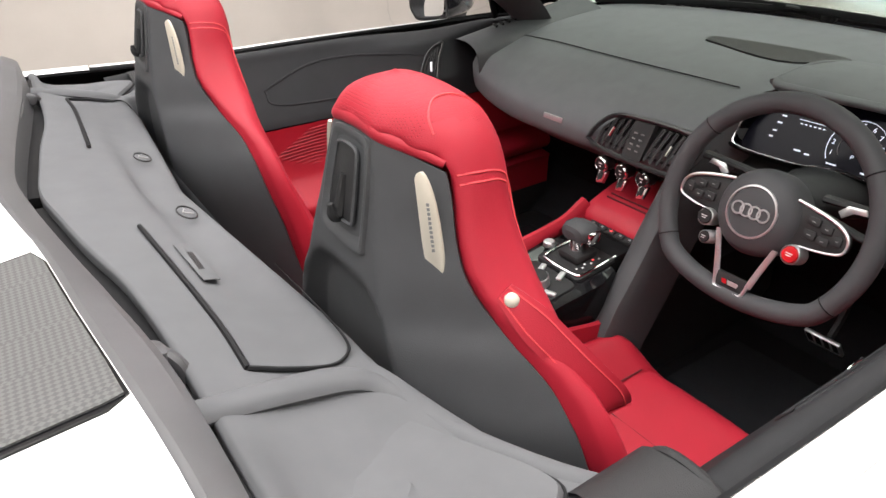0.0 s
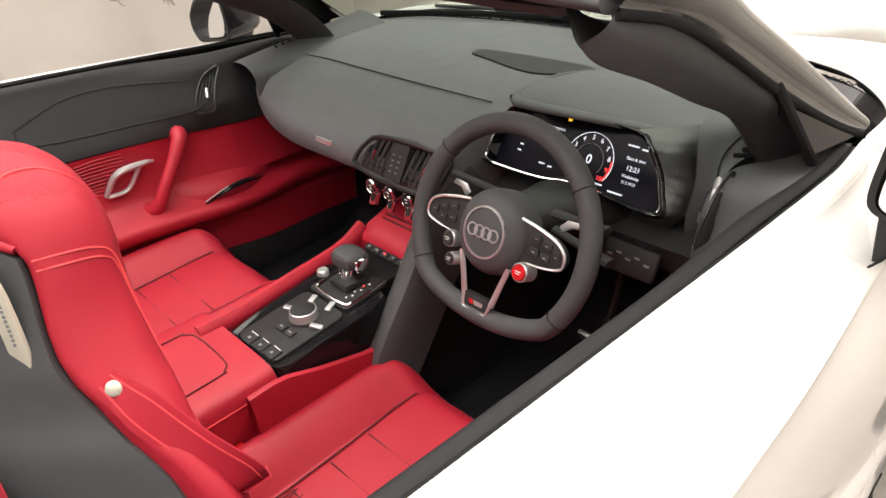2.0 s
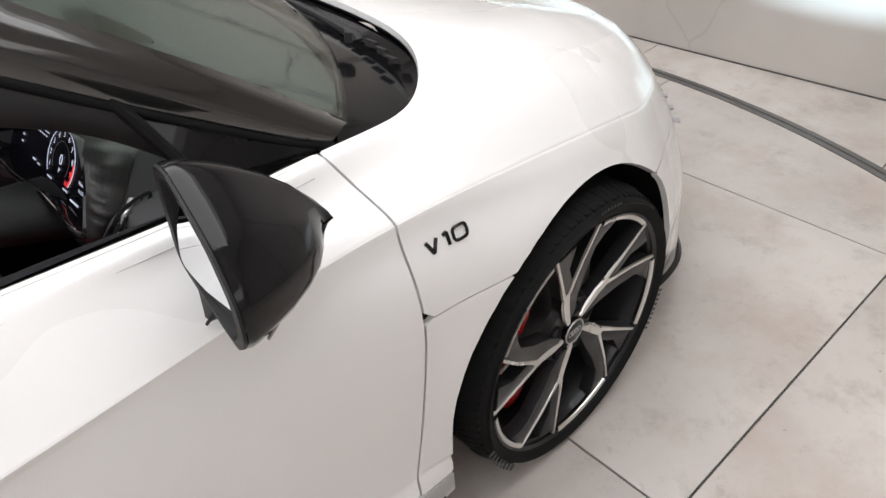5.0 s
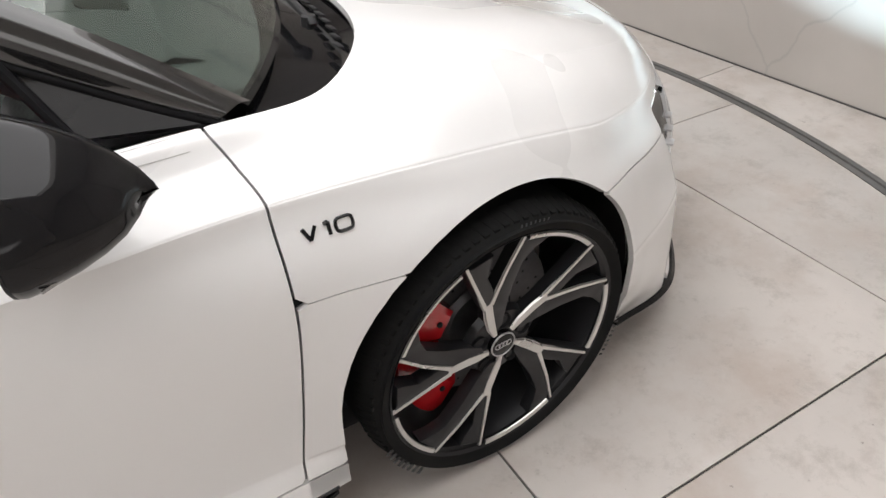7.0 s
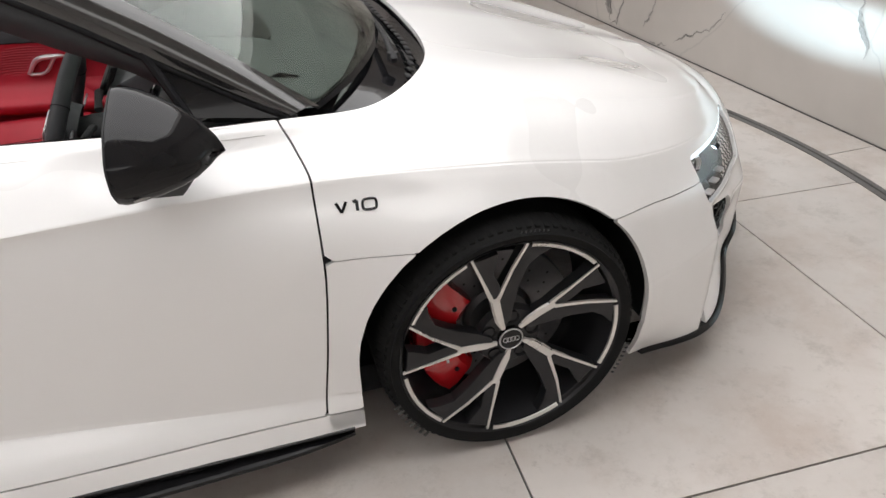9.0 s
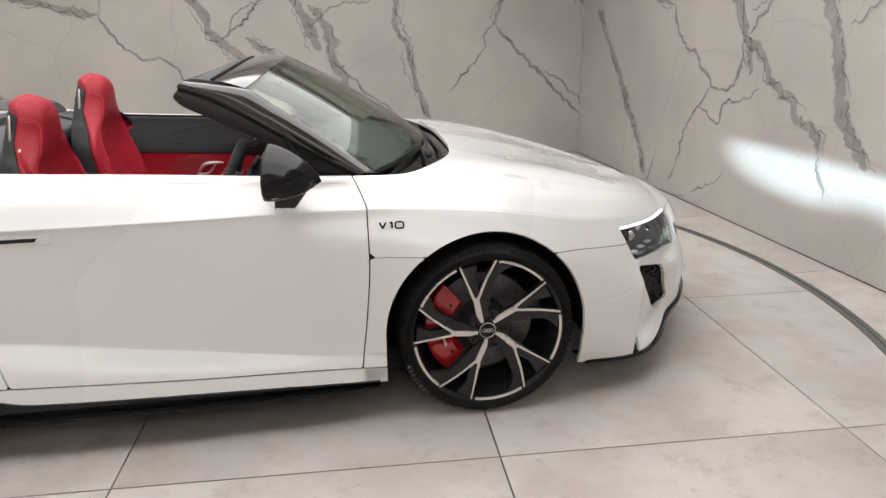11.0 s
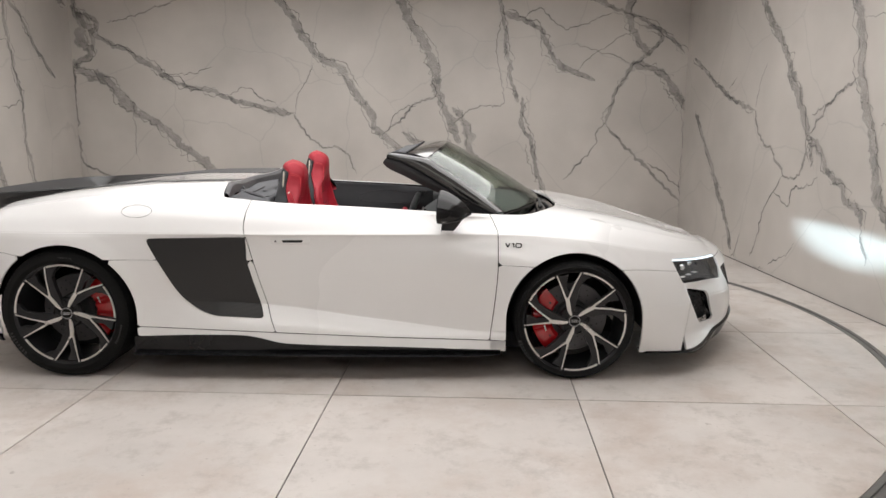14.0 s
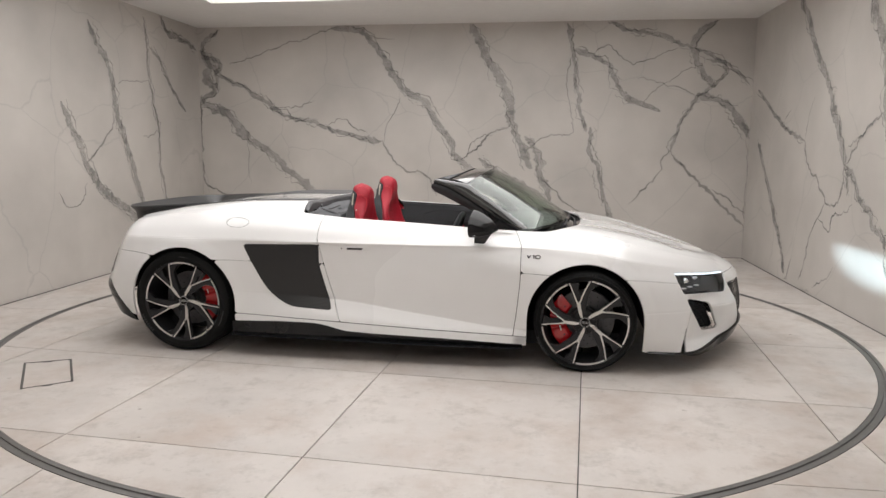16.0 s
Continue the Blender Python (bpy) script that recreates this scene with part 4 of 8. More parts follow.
def outside_body(m):
    side = keep(arches, cockpit)
    below = lambda p: sill_line(p[:, 0]) - GAP - p[:, 2]
    above = lambda p: p[:, 2] - sill_line(p[:, 0]) - GAP
    is_door = lambda p: np.minimum(door_front(p[:, 2]) - GAP - p[:, 0], p[:, 0] - door_rear(p[:, 2]) - GAP)
    ahead = lambda p: p[:, 0] - door_front(p[:, 2]) - GAP
    behind = lambda p: door_rear(p[:, 2]) - GAP - p[:, 0]
    sgn = "left" if m else "right"
    panel("door", SKIN, keep(side, above, is_door), PAINT, car, "white door with a folded shoulder and scooped flank", mirror=m)
    panel("sill", SKIN, keep(side, below, lambda p: np.minimum(1.0 - p[:, 0], p[:, 0] + 1.3), lambda p: p[:, 2] - skirt_top(p[:, 0])), PAINT, car, mirror=m)
    wing_joint = lambda p: np.where(p[:, 0] < FRONT_AXLE, p[:, 2] - 0.600 + 0.02 * (p[:, 0] - 0.927), nose_side(p))
    no_lamp = lambda p: -lamp(p) - 0.001
    panel("front_wing", SKIN, keep(side, ahead, lambda p: wing_joint(p) - GAP / 2, no_lamp), PAINT, car, "white front wing and bonnet with a soft crease", mirror=m)
    panel("wing_lower_panel", SKIN, keep(side, ahead, lambda p: -wing_joint(p) - GAP / 2, lambda p: FRONT_AXLE - p[:, 0], above), PAINT, car, mirror=m)
    panel("sill_end", SKIN, keep(side, ahead, below, lambda p: FRONT_AXLE - p[:, 0]), PAINT, car, mirror=m)
    holes = lambda p: -np.maximum.reduce([lamp(p), intake(p), slit(p), grille(p)]) - 0.001
    panel("front_bumper", SKIN, keep(side, lambda p: -nose_side(p) - GAP / 2, lambda p: p[:, 0] - FRONT_AXLE, holes), PAINT, car, "white front bumper with angular air intakes", mirror=m)
    not_blade = lambda p: -blade(p) - 0.001
    panel("rear_quarter", SKIN, keep(side, behind, not_blade, lambda p: p[:, 2] - rear_line(p[:, 0]) - GAP / 2, lambda p: p[:, 0] + 1.90), PAINT, car, "white rear quarter panel and deck", mirror=m)
    panel("rear_side_panel", SKIN, keep(side, behind, not_blade, lambda p: rear_line(p[:, 0]) - GAP / 2 - p[:, 2], above, lambda p: p[:, 0] + 1.3), PAINT, car, mirror=m)
    panel("rear_bumper", SKIN, keep(side, lambda p: rear_line(p[:, 0]) - GAP / 2 - p[:, 2], lambda p: -1.3 - p[:, 0], lambda p: p[:, 2] - np.minimum(0.45, 0.20 - 1.15 * (p[:, 0] + 1.68))), PAINT, car, "white rear bumper above a black diffuser", mirror=m)
    panel("diffuser", SKIN, keep(side, lambda p: -1.3 - p[:, 0], lambda p: np.minimum(0.446, 0.196 - 1.15 * (p[:, 0] + 1.68)) - p[:, 2]), GLOSS, car, mirror=m)
    panel("tail_lamp", SKIN, keep(lambda p: rear_line(p[:, 0]) + 0.12 - p[:, 2], lambda p: -1.897 - p[:, 0], lambda p: p[:, 2] - rear_line(p[:, 0])), LAMPRED, car, mirror=m)
    panel("rear_crown", SKIN, keep(lambda p: p[:, 2] - rear_line(p[:, 0]) - 0.123, lambda p: -1.902 - p[:, 0]), PAINT, car, mirror=m)
    panel("tail_recess", SKIN, keep(lambda p: 0.655 - p[:, 2], lambda p: p[:, 2] - 0.50, lambda p: -1.885 + 0.10 * (p[:, 2] - 0.5) - p[:, 0]), GLOSS, car, lift=0.003, mirror=m)
    panel("side_blade", SKIN, keep(blade), CARBON, car, "dark carbon side blade behind the door", lift=0.004, mirror=m)
    # dark inner skin seen in the joints
    panel("inner_skin", SKIN, keep(lambda p: arches(p) - 0.012, cockpit, lambda p: -np.maximum.reduce([intake(p), grille(p), lamp(p)])), SEAL, car, depth=0.002, lift=-0.014, mirror=m)


both(outside_body)


def honeycomb(field, depth, mirror):
    """The dark backing behind an opening."""
    v, n, f = clip(*SKIN, field)
    base = v - depth * n
    backing = mesh("intake_backing", (base - 0.03 * n) * (1, -1 if mirror else 1, 1), f if not mirror else [tuple(reversed(q)) for q in f], SEAL, car)
    return backing


FRONT_SKIN = SKIN[0][SKIN[0][:, 0] > 1.75]


def front_x(y, z):
    """How far ahead the nose's skin reaches at (y, z)."""
    d = (FRONT_SKIN[:, 1] - y) ** 2 + (FRONT_SKIN[:, 2] - z) ** 2
    k = np.argpartition(d, 4)[:4]
    w = 1 / (d[k] + 1e-7)
    return float((FRONT_SKIN[k, 0] * w).sum() / w.sum())


def cell_bars(field, depth, cell, mirror, name):
    """Zigzag bars of a honeycomb just behind the skin, row over row."""
    v, n, f = clip(*SKIN, field)
    lo, hi = v.min(0), v.max(0)
    flip = -1 if mirror else 1
    ys = np.arange(hi[1], lo[1] - .001, -cell * .55)
    for i in range(int((hi[2] - lo[2]) / (cell * .62)) + 1):
        z0 = lo[2] + cell * .62 * i
        run = []
        for k, y in enumerate(list(ys) + [None]):
            z = z0 + (cell * .17 if (k + i) % 2 else -cell * .17)
            p = None
            if y is not None:
                x = front_x(y, z)
                if field(np.array([(x, y, z)]))[0] > .003:
                    p = (x - depth, flip * (y + depth * .5), z)
            if p is not None:
                run.append(p)
            elif len(run) > 1:
                tube(name, run, .0026, GLOSS, car, sides=4, n=1)
                run = []
            else:
                run = []


for m in (False, True):
    for name, field in (("intake_mesh", intake), ("grille_mesh", grille)):
        honeycomb(field, 0.02, m)
        cell_bars(field, 0.012, 0.027, m, name)
    v, n, f = clip(*SKIN, slit)
    mesh("slot_backing", (v - 0.015 * n) * (1, -1 if m else 1, 1), f if not m else [tuple(reversed(q)) for q in f], GLOSS, car)


# ---- headlamps ----
def headlamp(m):
    flip = -1 if m else 1
    v, n, f = clip(*SKIN, lamp)
    rev = (lambda q: [tuple(reversed(i)) for i in q]) if m else (lambda q: q)
    shell = mesh("headlamp", (v - 0.055 * n) * (1, flip, 1), rev(f), TRIM, car, "clear headlamp with a white light strip along its upper edge")
    cover = mesh("cover_glass", (v - 0.002 * n) * (1, flip, 1), rev(f), LENS, shell)
    cover.visible_shadow = False
    strip = lambda p: np.minimum(lamp(p), p[:, 2] - 0.597 + 0.105 * (p[:, 0] - 1.85))
    v2, n2, f2 = clip(*SKIN, strip)
    mesh("light_strip", (v2 - 0.006 * n2) * (1, flip, 1), rev(f2), DRL, shell)
    for k, (x, y, z, r) in enumerate(((1.90, -.760, .530, .024), (1.985, -.680, .540, .024), (2.055, -.580, .545, .022))):
        lathe("reflector", [(0.002, 0.03), (r * .5, 0.024), (r * .85, 0.012), (r, -0.004), (r * 1.12, -0.004), (r * 1.15, 0.01)], CHROME, shell, centre=(x - .05, flip * (y + .03), z), axis="X", steps=24)
    for k in range(1, 4):
        x = 1.87 + 0.045 * k
        box("lamp_fin", (0.03, 0.02, 0.006), (x, flip * (-.81 + .045 * k), .510 + .004 * k), SILVER, shell, 0.002, turn=(0, 0, flip * 35))
    return shell


both(headlamp)
for flip in (-1, 1):
    sp = bpy.data.lights.new("headlamp_beam", "SPOT")
    sp.energy, sp.spot_size, sp.spot_blend, sp.color, sp.shadow_soft_size = BEAM_WATTS, radians(19), 0.9, (0.66, 0.89, 1.0), 0.0006
    beam = new("headlamp_beam", sp)
    beam.parent = car
    sv = SKIN[0]
    near = sv[np.argmin((sv[:, 1] + .600) ** 2 + (sv[:, 2] - .55) ** 2 + np.where(sv[:, 0] > 1.7, 0, 9))][0]
    beam.matrix_basis = look((near - .046, flip * 0.600, .548), (3.6, flip * 0.60 + 0.05, 0.500)) @ Matrix.Diagonal((3.4, 1.0, 1.0, 1.0))
    box("beam_shade", (.002, .038, .016), (near - .028, flip * .600, .5562), SEAL, car, 0)

# ---- underside, wheel houses, skirts ----
def wheel_house(x, z, r, m):
    flip = -1 if m else 1
    a = np.radians(np.linspace(-8, 188, 40))
    rows = [[(x + r * math.cos(t), flip * y, z + r * math.sin(t)) for t in a] for y in (-0.885, -0.86, -0.52, -0.5)]
    rows += [[(x + 0.3 * r * math.cos(t), flip * -0.5, z + 0.3 * r * math.sin(t)) for t in a]]
    v, f = grid(rows)
    mesh("wheel_house", v, f, SEAL, car)


for m in (False, True):
    wheel_house(FRONT_AXLE, 0.314, 0.360, m)
    wheel_house(REAR_AXLE + 0.022, 0.332, 0.378, m)
    flip = -1 if m else 1
    # black skirt below the sill, deeper towards the rear, with a sharp lip
    rows = []
    flank = SKIN[0][(SKIN[0][:, 2] < .45) & (SKIN[0][:, 1] < -.6)]
    foot = smooth_keys(LINES[0][0])
    for x in np.linspace(-0.95, 0.945, 50):
        t = (x + 0.95) / 1.9
        inn = 0.904 - float(foot(x)) + 0.012 + 0.02 * max(0.0, (x - .75) / .195) ** 2
        top = float(skirt_top(x))
        near = flank[np.argsort((flank[:, 0] - x) ** 2 + (flank[:, 2] - top) ** 2)[:4]]
        side = float(near[:, 1].mean())
        rows.append([(x, flip * y, z) for y, z in ((-0.84, top + .004), (side + .004, top + .003), (side - .003, top - .001), (side - .003, top - .006), (-0.904 + inn, 0.150 - .010 * t), (-0.930 + inn, 0.144 - .012 * t), (-0.932 + inn, 0.136 - .012 * t), (-0.88 + inn, 0.120), (-0.70, 0.118))])
    v, f = grid(rows)
    mesh("side_skirt", v, f, GLOSS, car, "gloss black side skirt with a thin lip")
box("underbody", (3.1, 1.60, 0.10), (0.06, 0, 0.175), SEAL, car, 0.03)


def splitter():
    """A thin lip that follows the bumper's lower edge."""
    edge = SKIN[0][::ROW]
    edge = edge[edge[:, 0] > 1.70]
    edge = np.vstack([edge, (edge * (1, -1, 1))[::-1]])
    rows = []
    for i, p in enumerate(edge):
        d = edge[min(i + 1, len(edge) - 1)] - edge[max(i - 1, 0)]
        out = np.array((d[1], -d[0], 0.0))
        out = out / max(np.linalg.norm(out), 1e-9)
        if out @ (p - np.array((1.2, 0, 0))) < 0:
            out = -out
        h = .012 + .060 * min(1.0, max(0.0, (p[0] - 1.92) / .25))
        rows.append([p - .02 * out + (0, 0, .006), p + .006 * out + (0, 0, .005), p + .014 * out + (0, 0, -.003), p + .008 * out + (0, 0, -.4 * h), p - .012 * out + (0, 0, -h), p - .12 * out + (0, 0, -h)])
    v, f = grid(rows)
    return mesh("front_splitter", v, f, GLOSS, car, "thin gloss black front splitter")


splitter()

# ---- wheels ----
def spoke_shape(name, path, width, z0, thick, wheel, mat):
    """A bar across the wheel's face: path of (x, z) points with widths; outer face at y = z0."""
    p = np.array(path, float)
    verts, faces = [], []
    for i in range(len(p)):
        d = p[min(i + 1, len(p) - 1)] - p[max(i - 1, 0)]
        d = d / np.linalg.norm(d)
        s = np.array((-d[1], d[0]))
        for sg, dy, k in ((-1, thick, 1.15), (-1, 0.004, 1.0), (-0.82, 0, 1.0), (0.82, 0, 1.0), (1, 0.004, 1.0), (1, thick, 1.15)):
            q = p[i] + s * sg * width[i] * k / 2
            verts.append((q[0], z0[i] + dy, q[1]))
    m = 6
    for i in range(len(p) - 1):
        for j in range(m - 1):
            a = i * m + j
            faces.append((a, a + 1, a + m + 1, a + m))
    faces += [tuple(range(m - 1, -1, -1)), tuple((len(p) - 1) * m + j for j in range(m))]
    ob = mesh(name, verts, faces, mat, wheel, sharp=25)
    return ob


def spoke_plate(name, outline, height, thick, wheel, mat):
    """A flat limb of the wheel: outline of (radius, angle), outer face at y = height(radius)."""
    bm = bmesh.new()
    top, low = [], []
    for r, d in outline:
        x, z = polar(r, d)
        top.append(bm.verts.new((x, height(r), z)))
        low.append(bm.verts.new((x, height(r) + thick, z)))
    cap = bm.faces.new(top)
    n = len(top)
    for i in range(n):
        bm.faces.new((top[i], low[i], low[(i + 1) % n], top[(i + 1) % n]))
    bmesh.ops.recalc_face_normals(bm, faces=bm.faces)
    bmesh.ops.bevel(bm, geom=list(cap.edges), offset=.0022, segments=2, profile=.5, affect="EDGES", clamp_overlap=True)
    bmesh.ops.triangulate(bm, faces=[f for f in bm.faces if len(f.verts) > 4])
    return part(name, bm, mat, wheel, sharp=25)


def polar(r, deg):
    return (r * math.cos(radians(deg)), r * math.sin(radians(deg)))


def build_wheel(radius, half, turn, caliper_at):
    """A wheel for the right side: outer face towards -y, hub at the origin."""
    w = new("wheel")
    w.parent = car
    R = radius
    tyre = lathe("tyre", [(0.268, -half + .010), (0.276, -half + .002), (0.290, -half - .004), (R - .022, -half + .004), (R - .008, -half + .020), (R, -half + .05),
                          (R, half - .05), (R - .01, half - .02), (R - .03, half), (0.27, half - .01), (0.262, half - .03)], RUBBER, w, "low-profile black tyre with moulded lettering", steps=96)
    # tread blocks: grooves round the tyre and cross ribs on its shoulder
    for y0, y1, r0, r1 in ((-half + .012, -half + .052, R - .010, R + .002), (half - .052, half - .012, R + .002, R - .010)):
        verts, faces = [], []
        for k in range(90):
            a = 2 * math.pi * k / 90
            b = a + 0.036
            i = len(verts)
            for t, y, r in ((a, y0, r0), (b, y0, r0), (b + .03, y1, r1), (a + .03, y1, r1)):
                verts.append((r * math.cos(t), y, r * math.sin(t)))
            for t, y, r in ((a, y0, r0 - .006), (b, y0, r0 - .006), (b + .03, y1, r1 - .006), (a + .03, y1, r1 - .006)):
                verts.append((r * math.cos(t), y, r * math.sin(t)))
            faces += [(i, i + 1, i + 2, i + 3), (i, i + 4, i + 5, i + 1), (i + 1, i + 5, i + 6, i + 2), (i + 3, i + 2, i + 6, i + 7), (i, i + 3, i + 7, i + 4)]
        tagged(mesh("tread", verts, faces, RUBBER, w, smooth=False), kind="stuff")
    # raised bars in place of the sidewall lettering
    for start, step, count, size in ((200, 3.3, 8, 0.016), (78, 1.9, 7, 0.006), (330, 2.4, 9, 0.010)):
        for k in range(count):
            r = 0.300
            a = start + k * step
            x, z = polar(r, a)
            box("sidewall_mark", (size * 0.55, 0.002, size), (x, -half - .0035, z), RUBBERMARK, w, 0.0008, turn=(0, -a + 90, 0), segments=1)
    rim = lathe("rim", [(0.262, -half + .012), (0.2685, -half + .006), (0.270, -half + .010), (0.268, -half + .016), (0.258, -half + .022), (0.250, -half + .05), (0.236, 0.0), (0.240, half - .04), (0.262, half - .02)], ALLOY, w, "anthracite alloy rim", steps=96)
    # bright machined edge: five arcs between the spokes
    for k in range(5):
        a0 = turn + 72 * k
        lathe("rim_edge", [(0.2535, -half + .0125), (0.2545, -half + .0090), (0.2625, -half + .0070), (0.2640, -half + .0105)], CUT, w, arc=(a0 + 3, a0 + 42), steps=16)
    face = -half + .012
    hub = -half + .034
    for k in range(5):
        a = turn + 72 * k
        # each arm forks into two limbs, with a machined line along the trailing edge of both
        tilt = lambda r: hub - .005 + (face - hub + .005) * min(1, max(0, (r - .09) / .165))
        spoke_plate("spoke", [(.262, a - 27.5), (.252, a - 35), (.251, a - 42), (.228, a - 36), (.203, a - 31.0), (.150, a - 28), (.092, a - 26), (.050, a - 20), (.042, a + 16), (.075, a + 8), (.118, a + 1), (.150, a - 11)], tilt, .030, w, ALLOY)
        spoke_plate("spoke", [(.118, a + 1.5), (.262, a + 1.2), (.252, a - 3), (.251, a - 13), (.238, a - 12.5), (.200, a - 8.5), (.162, a - 11), (.130, a - 11)], tilt, .030, w, ALLOY)
        e = .0018
        for line, wide in (([(.124, a - .5), (.190, a - .2), (.2625, a)], [.0105, .0080, .0068]), ([(.126, a - 7), (.158, a - 14.8), (.198, a - 20.8), (.2625, a - 28)], [.0115, .0088, .0080, .0070]), ([(.034, a + 9), (.060, a + 3.5), (.095, a - 1.5), (.130, a - 4.2)], [.010, .0195, .0215, .0200])):
            spoke_shape("spoke_edge", [polar(r, d) for r, d in line], wide, [tilt(r) - e for r, d in line], .004, w, CUT)
        bolt = polar(0.056, a + 45)
        lathe("bolt_hole", [(0.0, .006), (.012, .006), (.0150, -.001), (.0165, -.002), (.0170, .004)], SEAL, w, centre=(bolt[0], hub - .001, bolt[1]), steps=16)
    lathe("hub_flange", [(0.0, hub + .004), (0.052, hub + .002), (0.074, hub + .004), (0.082, hub + .02)], ALLOY, w, steps=48)
    cap = lathe("hub_cap", [(0.0, hub - .009), (.026, hub - .009), (.0285, hub - .008), (.030, hub + .004)], GLOSS, w, "black hub cap with a thin silver border", steps=40)
    lathe("cap_border", [(.0262, hub - .0092), (.0268, hub - .0104), (.0290, hub - .0104), (.0296, hub - .008)], SILVER, cap, steps=40)
    for k in range(4):
        c = (-.0135 + .009 * k, hub - .0096, 0)
        a = np.linspace(0, 360, 13)[:-1]
        tube("cap_ring", [(c[0] + .0062 * math.cos(radians(t)), c[1], .0062 * math.sin(radians(t))) for t in a], .0009, SILVER, cap, sides=5, n=2, closed=True)
    # ventilated, drilled disc and its red caliper
    disc = lathe("brake_disc", [(0.085, .012), (0.09, -.004), (0.183, -.004), (0.1845, -.002), (0.1845, .028), (0.183, .030), (0.09, .030)], DISC, w, "drilled steel brake disc", steps=72)
    for k in range(15):
        for j, r in enumerate((.115, .138, .160)):
            x, z = polar(r, 24 * k + 7 * j)
            lathe("drilling", [(0, -.0046), (.0033, -.0046)], SEAL, disc, centre=(x, 0, z), steps=8)
    lathe("disc_bell", [(0.0, -.02), (0.05, -.02), (0.075, -.016), (0.086, -.004), (0.086, .02)], DISC, w, steps=40)
    rows = []
    for t in np.linspace(-49, 49, 37):
        bulge = 1 - 0.30 * math.exp(-((abs(t) - 15) / 4.0) ** 2) - 0.5 * max(0, abs(t) / 49 - .8)
        prof = [(.112, -.012), (.114, -.040 * bulge), (.130, -.056 * bulge), (.186, -.058 * bulge), (.212, -.048 * bulge), (.219, -.02), (.219, .03)]
        rows.append([(r * math.cos(radians(caliper_at + t)), y, r * math.sin(radians(caliper_at + t))) for r, y in prof])
    v, f = grid(rows)
    n = len(rows[0])
    f = list(f) + [tuple(range(n)), tuple(range((len(rows) - 1) * n + n - 1, (len(rows) - 1) * n - 1, -1))]
    cal = mesh("brake_caliper", v, f, CALIPER, w, "glossy red brake caliper")
    for k, t in enumerate((-22, -18, -14)) if caliper_at else enumerate((12, 16, 20)):
        x, z = polar(.154, caliper_at - t)
        box("caliper_mark", (.010, .002, .006), (x, -.0588, z), WHITEMARK, cal, 0.0005, turn=(0, 90 - caliper_at, 0), segments=1)
    for t in (-36, 36):
        x, z = polar(.15, caliper_at + t)
        lathe("caliper_bolt", [(0, -.060), (.006, -.060), (.0065, -.03)], SEAL, cal, centre=(x, 0, z), steps=10)
    x, z = polar(.222, turn + 50)
    tube("valve", [(x, -half + .06, z), (x * .96, -half + .035, z * .96), (x * .92, -half + .02, z * .92)], .0035, CHROME, w, sides=8, n=2)
    return w


def wheel_pair(x, radius, half, y, z, turn, turn2, cal):
    right = build_wheel(radius, half, turn, cal)
    right.matrix_basis = pose(x, -y, z)
    left = copy_thing(right, pose(x, y, z, 0, 0, 180) @ pose(0, 0, 0, 0, turn2, 0))
    return right, left


wheel_pair(FRONT_AXLE, 0.3125, 0.1225, 0.820, 0.3105, 112.5, 40, 181)
wheel_pair(REAR_AXLE + 0.012, 0.3400, 0.1480, 0.803, 0.3385, 137, 10, 4)

# ---- windscreen, its frame, wipers, mirrors, deck and wing ----
def screen_point(u, v):
    """The windscreen's surface: u from -1 (right) to 1, v from 0 at the cowl to 1 at the header."""
    a = abs(u) / 0.93
    bow = 4 * v * (1 - v)
    middle = np.array((1.225 - 0.565 * v, 0.0, 0.872 + 0.336 * v + 0.018 * bow))
    edge = np.array((0.977 - 0.425 * v, 0.714 - 0.072 * v, 0.845 + 0.285 * v + 0.010 * bow))
    x, z = middle[0] + (edge[0] - middle[0]) * a ** 2.4, middle[2] + (edge[2] - middle[2]) * a ** 2.2
    return np.array((x, edge[1] * u / 0.93, z))


def sheet(name, fn, us, vs, thick, mat, parent, label=""):
    """A curved sheet with thickness."""
    top = [[fn(u, v) for v in vs] for u in us]
    v, f = grid(top)
    n = vertex_normals(v, f)
    if n[:, 2].mean() < 0:
        n, f = -n, [tuple(reversed(q)) for q in f]
    k = len(v)
    low = v - thick * n
    faces = list(f) + [tuple(k + i for i in reversed(q)) for q in f]
    a, b = len(us), len(vs)
    edge = [i * b for i in range(a)] + [(a - 1) * b + j for j in range(1, b)] + [i * b + b - 1 for i in range(a - 2, -1, -1)] + [j for j in range(b - 2, 0, -1)]
    faces += [(edge[i], edge[(i + 1) % len(edge)], k + edge[(i + 1) % len(edge)], k + edge[i]) for i in range(len(edge))]
    ob = mesh(name, np.vstack([v, low]), faces, mat, parent, label)
    fix = bmesh.new()
    fix.from_mesh(ob.data)
    bmesh.ops.recalc_face_normals(fix, faces=fix.faces)
    fix.to_mesh(ob.data)
    fix.free()
    ob.data.set_sharp_from_angle(angle=radians(35))
    return ob


screen = sheet("windscreen", screen_point, np.linspace(-0.93, 0.93, 41), np.linspace(0.02, 1.0, 17), 0.0045, GLASS, car, "raked tinted windscreen")
screen.visible_shadow = False
# black printed border at the foot of the glass, and the shaded band at its top
sheet("screen_border", lambda u, v: screen_point(u, v) + np.array((-.004, 0, -.006)), np.linspace(-0.93, 0.93, 41), np.linspace(0.0, 0.035, 3), 0.001, GLOSS, screen)


